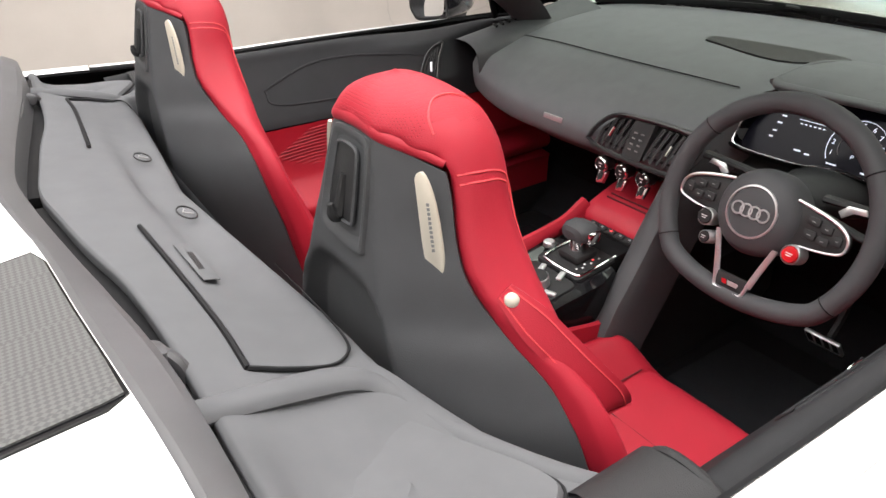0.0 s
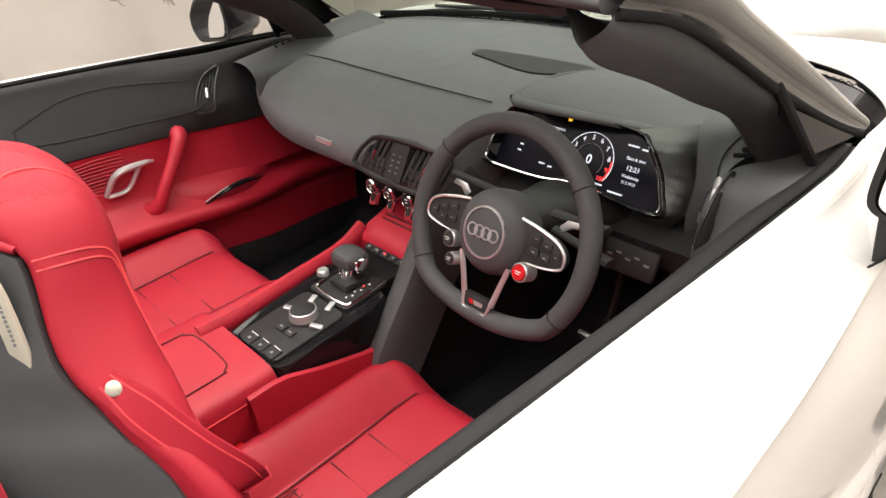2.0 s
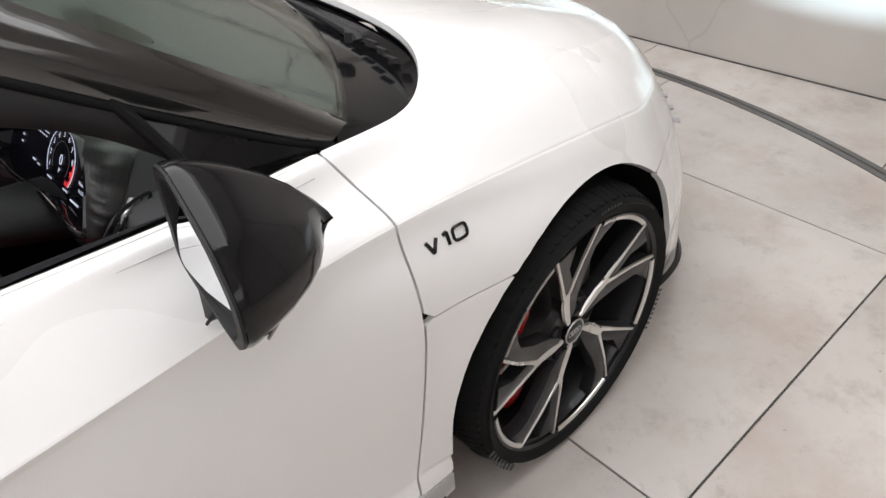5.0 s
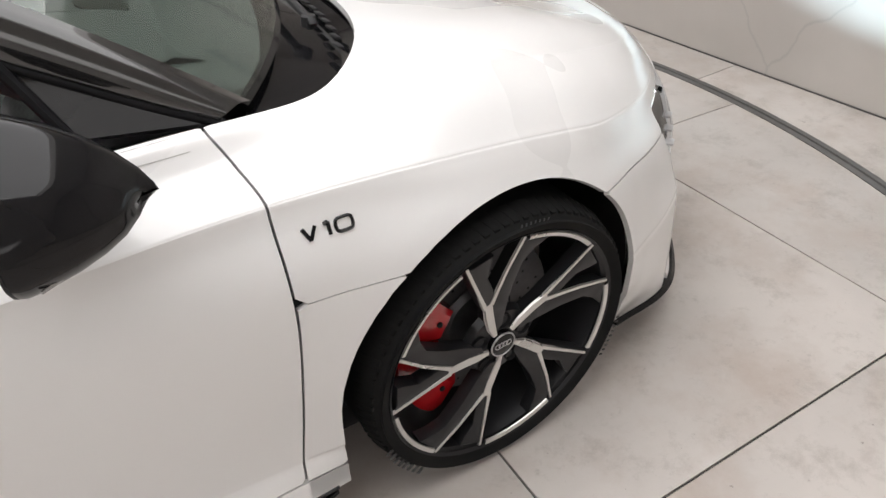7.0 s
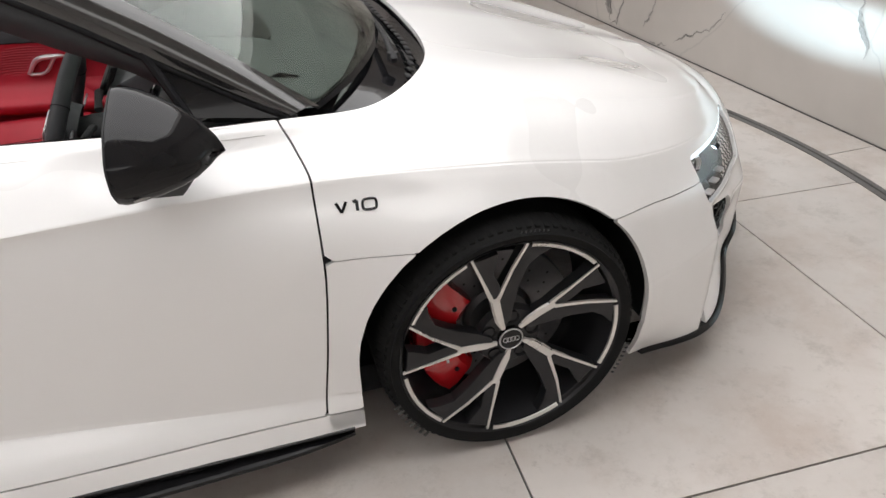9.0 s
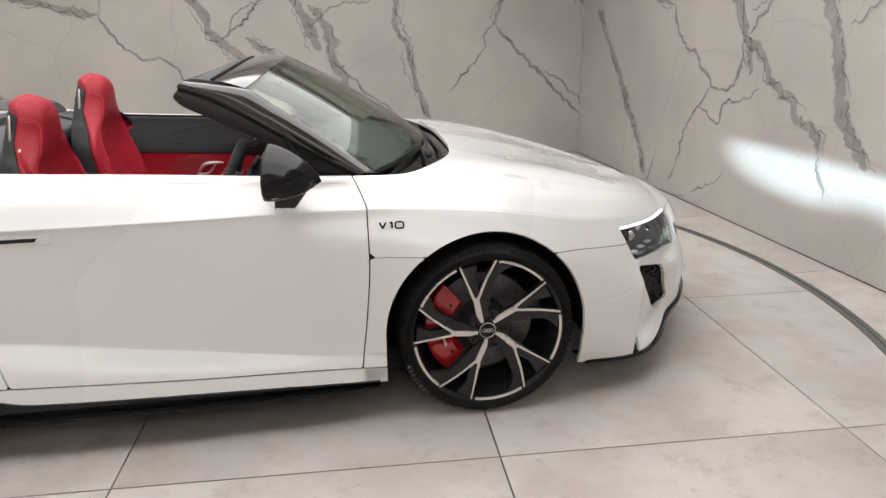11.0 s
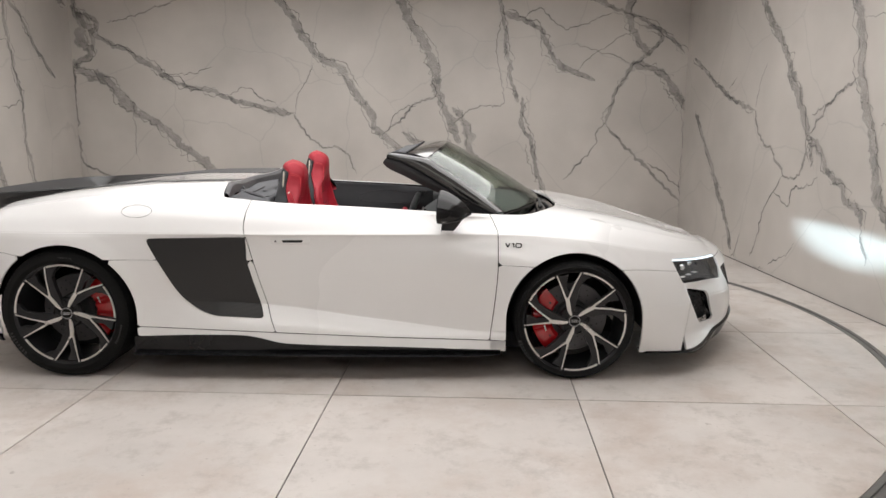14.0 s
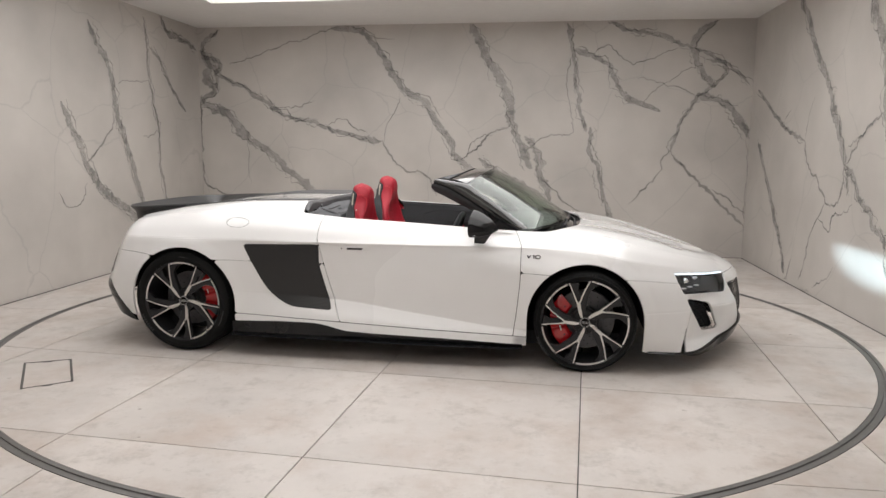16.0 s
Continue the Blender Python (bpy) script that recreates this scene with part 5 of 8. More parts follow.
def header_section(u):
    """The header's cross-section at u: gloss cover from the glass back, padded trim round the rear edge and below."""
    a = abs(u)
    front = screen_point(.93 * u, 1.0) + np.array((0, 0, .003))
    tip = np.array((0.358 - 0.022 * a ** 2, 0.625 * u, 1.140 - 0.006 * a ** 2))
    seam = front + (tip - front) * 0.50 + np.array((0, 0, .026))
    cover = [front, front + (seam - front) * .5 + np.array((0, 0, .004)), seam]
    pad = [seam, tip + np.array((.045, 0, .032)), tip + np.array((.014, 0, .024)), tip + np.array((0, 0, .012)), tip + np.array((.004, 0, .001)), tip + np.array((.022, 0, -.006)), tip + np.array((.08, 0, -.004)), front + np.array((-.03, 0, -.040)), front + np.array((.012, 0, -.012))]
    return cover, pad


us = np.linspace(-1.0, 1.0, 43)
v, f = grid([spline(header_section(u)[0], 4) for u in us])
mesh("header", v, f, PILLAR, car, "gloss black windscreen header")
v, f = grid([spline(header_section(u)[1], 4) for u in us])
k = len(spline(header_section(0)[1], 4))
f = list(f) + [tuple(range(k)), tuple(range((len(us) - 1) * k + k - 1, (len(us) - 1) * k - 1, -1))]
mesh("header_lining", v, f, SOFT, car, "padded grey-black header lining")
tube("header_seal", [header_section(u)[0][2] + np.array((0, 0, .001)) for u in np.linspace(-.99, .99, 15)], .006, SEAL, car, sides=8, n=3)
for y in (-.86, .86):
    # folded sun visors lie in the lining
    tube("visor_edge", [header_section(y + d)[1][1] + np.array((.004, 0, .0005)) for d in np.linspace(-.10, .10, 7)], .0016, SEAL, car, sides=6, n=2)


def pillar(m):
    flip = -1 if m else 1
    F = np.array((1, flip, 1))
    # three lines up the pillar: beside the glass, along the outer seal, and the lining's inner edge
    glass_edge = [np.array((.372, -.622, 1.152)), np.array((.450, -.628, 1.146)), screen_point(-.93, .97) + (0, 0, .004), screen_point(-.93, .78), screen_point(-.93, .60), screen_point(-.93, .40), screen_point(-.93, .18), screen_point(-.93, .0)]
    seal = np.array([(.336, -.648, 1.140), (.400, -.668, 1.124), (.463, -.674, 1.097), (.561, -.682, 1.042), (.644, -.692, .991), (.737, -.708, .936), (.840, -.728, .878), (.915, -.744, .842)])
    inner = np.array([(.318, -.610, 1.104), (.346, -.620, 1.075), (.430, -.632, 1.036), (.545, -.634, .978), (.640, -.636, .933), (.704, -.638, .884), (.748, -.642, .838), (.775, -.650, .806)])
    g, k, l = spline(glass_edge, 5), spline(seal, 5), spline(inner, 5)
    rows = [spline([(p + (0, 0, .001)) * F, (p + (q - p) * .35 + (0, -.010, .012)) * F, (p + (q - p) * .75 + (0, -.012, .010)) * F, q * F, (q + (.012, .014, -.010)) * F], 4) for p, q in zip(g, k)]
    v, f = grid(rows)
    mesh("pillar", v, f, PILLAR, car, "gloss black windscreen pillar")
    rows = [spline([(q + (.006, .006, -.004)) * F, (q + (l_ - q) * .3 + (-.006, -.004, -.008)) * F, (q + (l_ - q) * .75 + (-.008, .0, -.008)) * F, l_ * F, (l_ + (.030, .030, .006)) * F, (l_ + (.05, .06, .04)) * F], 4) for q, l_ in zip(k, l)]
    v, f = grid(rows)
    mesh("pillar_lining", v, f, LEATHER, car, "black leather pillar lining")
    tube("pillar_seal", [(q + (.004, .004, -.005)) * F for q in seal], .008, SEAL, car, sides=10, n=4)
    # fixed triangle with its upright rail between door glass and pillar
    tri = [np.array(q) * (1, flip, 1) for q in ((0.735, -.735, .862), (0.930, -.742, .838), (0.880, -.728, .872), (0.700, -.690, .965), (0.672, -.684, .975))]
    inn = [q + np.array((0, flip * .018, 0)) for q in tri]
    k = len(tri)
    fs = [tuple(range(k)), tuple(range(2 * k - 1, k - 1, -1))] + [(i, (i + 1) % k, k + (i + 1) % k, k + i) for i in range(k)]
    mesh("quarter_panel", tri + inn, fs, GLOSS, car, smooth=False)
    tube("quarter_rail", [np.array(q) * (1, flip, 1) for q in ((.735, -.738, .850), (.705, -.716, .91), (.668, -.690, .982))], .009, SEAL, car, sides=8)


both(pillar)


def cowl():
    """Black cowl tray between glass and bonnet, with its grille and two wiper arms."""
    rows = []
    for y in np.linspace(-0.775, 0.775, 61):
        a = abs(y) / 0.79
        nose = 0.88 + 0.42 * math.sqrt(max(0, 1 - a ** 3.6))
        foot = screen_point(max(-1, min(1, y / 0.735)), 0.06)
        rows.append([(foot[0] - .02, y, foot[2] - .034), (foot[0] + .02 * (1 - a), y, foot[2] - .046), (max(nose - .03, foot[0] + .004), y, .822 - .02 * a), (nose + .004, y, .835 - .012 * a)])
    v, f = grid(rows)
    mesh("cowl", v, f, GLOSS, car, "black cowl tray below the windscreen")
    for k in range(26):
        y = -0.55 + 0.044 * k
        nose = 0.88 + 0.42 * math.sqrt(max(0, 1 - (abs(y) / 0.79) ** 3.6))
        box("cowl_slat", (.012, .030, .004), (nose - .035, y, .832), TRIM, car, .001, turn=(0, 12, 0))


cowl()


def wiper(pivot, elbow, tip, b0, b1):
    arm = tube("wiper", [pivot, np.array(pivot) + (0, 0, .012), elbow, tip], [.010, .009, .007, .005], TRIM, car, "black wiper arm and blade", sides=8)
    tube("wiper_blade", [b0, (np.array(b0) + b1) / 2 + (0, 0, .006), b1], .0055, SEAL, arm, sides=6, flat=1.6)
    lathe("wiper_pivot", [(0, .02), (.014, .018), (.016, 0)], TRIM, arm, centre=pivot, axis="Z", steps=16)


wiper((1.19, -.46, .846), (1.205, -.20, .872), (1.165, .10, .888), (1.14, -.36, .885), (1.19, .32, .880))
wiper((1.22, .02, .850), (1.215, .25, .875), (1.13, .50, .880), (1.20, .06, .878), (1.02, .62, .868))


def door_mirror(m):
    """A mirror on the door's shoulder: dark housing, frame, glass facing back, and a wedge foot."""
    flip = -1 if m else 1
    F = np.array((1, flip, 1))
    # outline of the housing's open rear face, wider inside and pointed outwards
    face = [(-.853, .976), (-.838, .846), (-.912, .832), (-.992, .822), (-1.020, .856), (-1.020, .898), (-.983, .944), (-.937, .967), (-.893, .985)]
    loop = np.array(face)
    for cut in (.15, .22, .25):
        ahead = np.roll(loop, -1, 0)
        loop = np.stack([loop + (ahead - loop) * cut, ahead + (loop - ahead) * cut], 1).reshape(-1, 2)
    c = np.array((-.928, .895))
    rows = []
    for depth, k, lift in ((0.0, 1.0, 0), (.007, 1.015, -.001), (.016, 1.0, -.002), (.034, .95, -.004), (.062, .84, -.009), (.092, .68, -.015), (.118, .49, -.021), (.138, .27, -.026), (.147, .10, -.028), (.148, .02, -.028)):
        rows.append([(0.628 + 0.14 * (y + .93) + depth, (c[0] + (y - c[0]) * k) * flip, c[1] + (z - c[1]) * k + lift) for y, z in loop])
    v, f = grid(rows, closed=True)
    house = mesh("door_mirror", v, f if m else [tuple(reversed(q)) for q in f], GLOSS, car, "gloss black door mirror on a wedge foot")
    rows = []
    for depth, k in ((-.001, 1.0), (-.004, .985), (-.004, .88), (.030, .83)):
        rows.append([(0.628 + 0.14 * (y + .93) + depth, (c[0] + (y - c[0]) * k) * flip, c[1] + (z - c[1]) * k) for y, z in loop])
    v, f = grid(rows, closed=True)
    mesh("mirror_frame", v, f, TRIM, house)
    pts = [(0.628 + 0.14 * (y + .93) + .012 - 0.150 * (y + .93) + .13 * (z - .900), (c[0] + (y - c[0]) * .82) * flip, c[1] + (z - c[1]) * .82) for y, z in loop]
    k = len(pts)
    mesh("mirror_glass", pts + [(x + .003, y, z) for x, y, z in pts], [tuple(range(k)) if m else tuple(range(k - 1, -1, -1)), tuple(range(k, 2 * k)), *[(i, (i + 1) % k, k + (i + 1) % k, k + i) for i in range(k)]], MIRROR, house, smooth=False)
    tube("turn_signal", [np.array(q) * F for q in ((.640, -1.008, .836), (.668, -.988, .836), (.702, -.962, .842), (.735, -.935, .852), (.752, -.915, .860))], [.002, .0035, .0035, .003, .0015], SILVER, house, "slim grey turn signal strip", sides=6)
    foot = [(.632, -.868, .775), (.668, -.885, .842), (.640, -.915, .838), (.700, -.880, .782), (.745, -.900, .836), (.740, -.94, .836)]
    bm = bmesh.new()
    vs = [bm.verts.new(np.array(q) * F) for q in ((.634, -.868, .772), (.700, -.872, .770), (.752, -.900, .845), (.640, -.860, .845), (.640, -.925, .838), (.735, -.945, .838), (.636, -.876, .776), (.698, -.884, .776))]
    bmesh.ops.convex_hull(bm, input=vs)
    bmesh.ops.bevel(bm, geom=bm.edges[:], offset=.004, segments=2, profile=.5, affect="EDGES")
    part("mirror_foot", bm, TRIM, house)


both(door_mirror)


# rear deck: carbon buttress strips, and the slim ducktail wing
def strip_field(p):
    x, y = p[:, 0], np.abs(p[:, 1])
    t = np.clip((-0.53 - x) / 1.05, 0, 1)
    return -soft_max([y - (0.561 + 0.053 * t), (0.273 + 0.19 * t) - y, x - deck_edge(y) + 0.003, -1.50 - x], 0.002)


def strip_edge(p):
    x, y = p[:, 0], np.abs(p[:, 1])
    t = np.clip((-0.53 - x) / 1.05, 0, 1)
    g = -soft_max([y - (0.568 + 0.055 * t), (0.268 + 0.18 * t) - y, x - deck_edge(y) + 0.001, -1.55 - x], 0.002)
    return g


for m in (False, True):
    panel("deck_strip_border", SKIN, lambda p: np.where(p[:, 2] > 0.8, strip_edge(p), -1.0), GLOSS, car, "gloss black border of the deck strip", lift=.0015, mirror=m)
    panel("deck_strip", SKIN, lambda p: np.where(p[:, 2] > 0.8, strip_field(p), -1.0), CARBON_SHEEN, car, "woven carbon strip on the rear deck", lift=.003, mirror=m)


def wing():
    """A ducktail that runs along both shoulders and round the tail."""
    side = [(-1.22, -.500, .966, .002), (-1.36, -.535, .955, .008), (-1.48, -.568, .940, .018), (-1.58, -.592, .922, .030), (-1.70, -.605, .895, .050), (-1.80, -.590, .868, .070), (-1.87, -.50, .852, .088), (-1.91, -.28, .848, .094), (-1.92, 0, .848, .094)]
    line = spline(side + [(x, -y, z, h) for x, y, z, h in side[-2::-1]], 6)
    rows = []
    for i, (x, y, z, h) in enumerate(line):
        d = line[min(i + 1, len(line) - 1)] - line[max(i - 1, 0)]
        out = np.array((d[1], -d[0], 0.0))
        out = out / np.linalg.norm(out)
        if (np.array((x + 1.2, y)) @ out[:2]) < 0:
            out = -out
        b = np.array((x, y, z - .03))
        top = np.array((x, y, z + h)) + out * 0.62 * h
        rows.append([b - out * .16 * min(1, h / .05), np.array((x, y, z + h * .35)) - out * .05 * min(1, h / .05), np.array((x, y, z + h * .75)) + out * h * .2, top, top + out * .004 + np.array((0, 0, -.006)), np.array((x, y, z + h * .45)) + out * h * .25, b + out * .012])
    v, f = grid(rows)
    ob = mesh("rear_wing", v, f, CARBON, car, "slim dark carbon ducktail wing")
    fix = bmesh.new()
    fix.from_mesh(ob.data)
    bmesh.ops.recalc_face_normals(fix, faces=fix.faces)
    fix.to_mesh(ob.data)
    fix.free()


wing()


# fuel flap, door handle, lettering on the wing
def skin_at(x, z, side=-1):
    """Place and outward normal of the right flank at (x, z)."""
    v, n, _ = SKIN
    low = (v[:, 2] < 1.02) & (np.abs(v[:, 1]) > 0.55)
    d = (v[:, 0] - x) ** 2 + (v[:, 2] - z) ** 2 + np.where(low, 0, 9)
    k = np.argsort(d)[:4]
    w = 1 / (d[k] + 1e-9)
    p, q = (v[k] * w[:, None]).sum(0) / w.sum(), (n[k] * w[:, None]).sum(0)
    p[0], p[2] = x, z
    return p, q / np.linalg.norm(q)


flap = [skin_at(-.93 + .078 * math.cos(t), .868 + .030 * math.sin(t)) for t in np.linspace(0, 2 * math.pi, 24, endpoint=False)]
tube("fuel_flap_joint", [p + .0005 * n for p, n in flap], .0010, SEAL, car, sides=5, n=2, closed=True)


def on_flank(x, z, flip, tilt=0.0):
    p, n = skin_at(x, z)
    n = Vector((n[0], flip * n[1], n[2]))
    right = Vector((0, 0, 1)).cross(n).normalized()
    up = n.cross(right)
    return Matrix.Translation(Vector((p[0], flip * p[1], p[2]))) @ Matrix((right, up, n)).transposed().to_4x4() @ Matrix.Rotation(radians(tilt), 4, "Z")


for flip in (1, -1):
    # dark V10 lettering in drawn strokes
    M = on_flank(1.005, .700, flip) @ Matrix.Scale(.78, 4) @ Matrix.Translation((0, 0, .0015))
    strokes = [[(-.050, .013), (-.038, -.013)], [(-.038, -.013), (-.024, .013)], [(-.008, .010), (.002, .013)], [(.002, .013), (.002, -.013)]]
    zero = [(.016, .007), (.022, .013), (.044, .013), (.050, .007), (.050, -.007), (.044, -.013), (.022, -.013), (.016, -.007)]
    for s in strokes:
        tube("badge_stroke", [M @ Vector((x, y, 0)) for x, y in s], .0032, GLOSS, car, sides=6, n=1)
    tube("badge_stroke", [M @ Vector((x, y, 0)) for x, y in zero], .0028, GLOSS, car, sides=6, n=2, closed=True)
    # recessed door handle under the shoulder
    M = on_flank(-.135, .722, flip) @ Matrix.Translation((0, 0, .001))
    s = flip
    hollow = plate("door_handle", [(x * s, y) for x, y in rounded(.20, .034, .010)], .004, PAINT, car, "flush door handle set under the shoulder", matrix=M @ Matrix.Translation((0, 0, .002)))
    plate("handle_recess", [(-.045, -.006), (.050, -.006), (.058, .006), (-.050, .006)][::s], .002, TRIM, hollow, matrix=M @ Matrix.Translation((.008 * s, 0, .0042)), bevel=.0006)
    lathe("key_lock", [(0, .0036), (.004, .0036), (.005, .002)], TRIM, hollow, axis="Z", steps=12).matrix_basis = M @ Matrix.Translation((-.075 * s, 0, 0))

# ---- cabin shell ----
def cabin_floor():
    xs = (-.36, -.05, .40, .80, .95)
    zs = (.30, .225, .205, .215, .33)
    rows = [[(x, y, z + (0.02 if abs(y) > .6 else 0)) for y in np.linspace(-.70, .70, 15)] for x, z in zip(xs, zs)]
    v, f = grid(rows)
    mesh("cabin_floor", v, f, CARPET, car, "black carpeted footwell")
    rows = [[(x, y, z) for y in np.linspace(-.75, .75, 9)] for x, z in ((.95, .20), (.93, .5), (.92, .84))]
    v, f = grid(rows)
    mesh("bulkhead", v, f, CARPET, car, "black carpeted bulkhead")
    rows = [[(x, y, z) for y in np.linspace(-.75, .75, 9)] for x, z in ((-.33, .20), (-.35, .6), (-.36, .89))]
    v, f = grid(rows)
    mesh("rear_bulkhead", v, f, LEATHER, car, "black trimmed rear bulkhead")
    for y in (-.385, .385):
        box("floor_mat", (.42, .40, .012), (.56, y, .225), CARPET, car, .006, turn=(0, 2, 0))


cabin_floor()


def door_trim(m):
    """The inner side of a door: black roll along the belt, red panel, armrest, pull, vent and speaker."""
    flip = -1 if m else 1
    def sect(x, pts):
        return [(x, flip * -(y - inward(x, z)), z) for y, z in pts]

    def inward(x, z):
        """How far the trim swells into the cabin round the air outlet."""
        low = 0.030 * math.exp(-((x - .52) / .16) ** 2)
        if not m:
            return 0.4 * low
        high = 0.075 * math.exp(-((x - .47) / .15) ** 2)
        t = min(1.0, max(0.0, (z - .69) / .06))
        return (low + (high - low) * t) * min(1.0, max(0.0, (.886 - z) / .05))

    def roll_y(x, z):
        """Half width of the upper trim's surface at (x, z)."""
        q = upper[12:]
        return float(np.interp(z + drop(x), q[::-1, 1], q[::-1, 0])) + float(belt(x)) - .794 - inward(x, z)
    xs = np.linspace(-.34, .86, 40)
    drop = lambda x: max(0.0, .897 - float(belt_z(x)))
    upper = spline([(.784, .880), (.779, .888), (.764, .891), (.752, .884), (.742, .862), (.718, .820), (.690, .775), (.668, .740), (.660, .722)], 4)
    rows = [sect(x, [(y + float(belt(x)) - .794, z - drop(x)) for y, z in upper]) for x in xs]
    v, f = grid(rows)
    top = mesh("door_roll", v, f, DOORBLACK, car, "black leather upper door trim")
    # long moulded recess in the upper trim
    mould = [(.00, .800), (.14, .842), (.30, .845), (.46, .828), (.40, .772), (.20, .757), (.02, .765)]
    loop = spline([*mould, mould[0]], 5)[:-1]
    tube("trim_groove", [(x, flip * -(roll_y(x, z - drop(x) + .005) + .0012), z - drop(x) + .005) for x, z in loop[::2]], .0032, DOORBLACK, top, sides=6, n=2, closed=True)
    lower = spline([(.661, .718), (.664, .690), (.664, .650), (.660, .610), (.650, .575), (.618, .548), (.588, .530), (.584, .510), (.600, .490), (.634, .470), (.644, .42), (.648, .37)], 4)
    rows = []
    for x in xs:
        t = max(0.0, (x - .40) / .25)
        rows.append(sect(x, [(y + (.05 * min(1, t) * (1 if .47 < z < .58 else 0)), z - drop(x)) for y, z in lower]))
    v, f = grid(rows)
    red = mesh("door_panel", v, f, RED, car, "red leather door panel with armrest")
    rows = [sect(x, [(.648, .372 - drop(x)), (.655, .36), (.645, .30), (.665, .22)]) for x in xs]
    v, f = grid(rows)
    mesh("door_pocket", v, f, TRIM, car)
    Y = lambda y: flip * -y
    # pull handle, opener, speaker covers
    if m:
        tube("door_pull", [(.345, Y(.655), .700), (.338, Y(.632), .690), (.305, Y(.620), .645), (.265, Y(.614), .592), (.238, Y(.618), .548), (.222, Y(.640), .528)], [.024, .020, .017, .016, .018, .026], RED, red, "red leather door pull", sides=12)
    op = tube("door_opener", [(.13, Y(.652), .600), (.17, Y(.648), .648), (.235, Y(.646), .655), (.265, Y(.648), .652)], [.006, .009, .008, .003], SILVER, red, "bright metal door opener", sides=8)
    tube("opener_lever", [(.135, Y(.650), .598), (.185, Y(.648), .602), (.225, Y(.646), .648)], .006, SILVER, op, sides=8)
    for k in range(12):
        z = .690 - .0085 * k
        x0, x1 = -.02 + .10 * abs(k - 6) / 6, .20 - .10 * (k / 12) ** 2
        tube("grille_rib", [(x0, Y(.662), z), ((x0 + x1) / 2, Y(.661), z + .003), (x1, Y(.662), z - .002)], .0022, RED, red, sides=5, n=2)
    for k in range(17):
        z = .485 - .010 * k
        x0, x1 = .22 - .006 * k + .03, .47 - .012 * k
        if x1 - x0 > .03:
            tube("speaker_rib", [(x0, Y(.654), z), ((x0 + x1) / 2, Y(.646), z), (x1, Y(.656), z)], .0024, RED, red, sides=5, n=2)
    # bulging front pocket with its bright blade
    rows = []
    for a in np.linspace(0, 1, 12):
        x = .30 + .27 * a
        h = math.sin(math.pi * min(.98, a * .75 + .15))
        rows.append([(x, Y(.662), .575), (x, Y(.662 - .040 * h), .560), (x, Y(.662 - .075 * h), .520), (x, Y(.662 - .050 * h), .44), (x, Y(.650), .36)])
    v, f = grid([spline(r, 3) for r in rows])
    mesh("pocket_bulge", v, f, RED, red)
    tube("pocket_blade", [(.345, Y(.594), .512), (.42, Y(.578), .540), (.51, Y(.584), .535)], [.002, .007, .002], GLOSS, red, sides=8)
    tube("pocket_blade_edge", [(.345, Y(.592), .520), (.42, Y(.574), .549), (.515, Y(.582), .543)], .0022, CHROME, red, sides=6)
    # air outlet at the front end of the roll
    o = rounded(.075, .088, .018)
    M = Matrix.Translation((.455, Y(.612), .786)) @ pose(0, 0, 0, 90 if not m else 90, 0, (180 if not m else 0)) @ pose(0, 0, 0, 0, 0 if m else 0, 0)
    W = (lambda x, z, d: (x, Y(roll_y(x, z) - d), z)) if m else (lambda x, z, d: (x + .195, Y(.642 - d), z - .008))
    outlet = tube("air_outlet", [W(x, z, .001) for x, z in ((.398, .738), (.412, .775), (.445, .815), (.488, .832), (.498, .826), (.470, .795), (.450, .760), (.440, .738))], .0028, ALLOY, car, "dark framed air outlet in the door trim", sides=8, closed=True)
    for k in range(4):
        tube("outlet_slat", [W(.408 + .009 * k, .742, -.001), W(.422 + .010 * k, .775, -.001), W(.448 + .011 * k, .808 + .004 * k, -.001)], .0028, TRIM, outlet, sides=6)
    tube("outlet_tab", [W(.436, .772, .004), W(.444, .792, .004)], .004, SILVER, outlet, sides=6, n=2)
    # belt seal beside the door glass slot, and a grey line as the crease's shade below it
    tube("belt_seal", [(x, Y(float(belt(x)) - .010), float(belt_z(x)) - .0035) for x in np.linspace(-.36, .84, 14)], .006, SEAL, car, sides=8, n=3, flat=1.0)
    joint = [skin_at(x, float(belt_z(x)) - .016) for x in np.linspace(-.35, .86, 16)]
    tube("shoulder_crease_shade", [(p + .0002 * n) * (1, flip, 1) for p, n in joint], .0008, CREASE_SHADE, car, sides=5, n=4)


both(door_trim)


# ---- rear shelf behind the seats ----
shelf_rear = smooth_keys([(-.1, -.537), (0, -.541), (.1, -.531), (.2, -.518), (.31, -.499), (.42, -.491), (.55, -.488), (.80, -.482)])


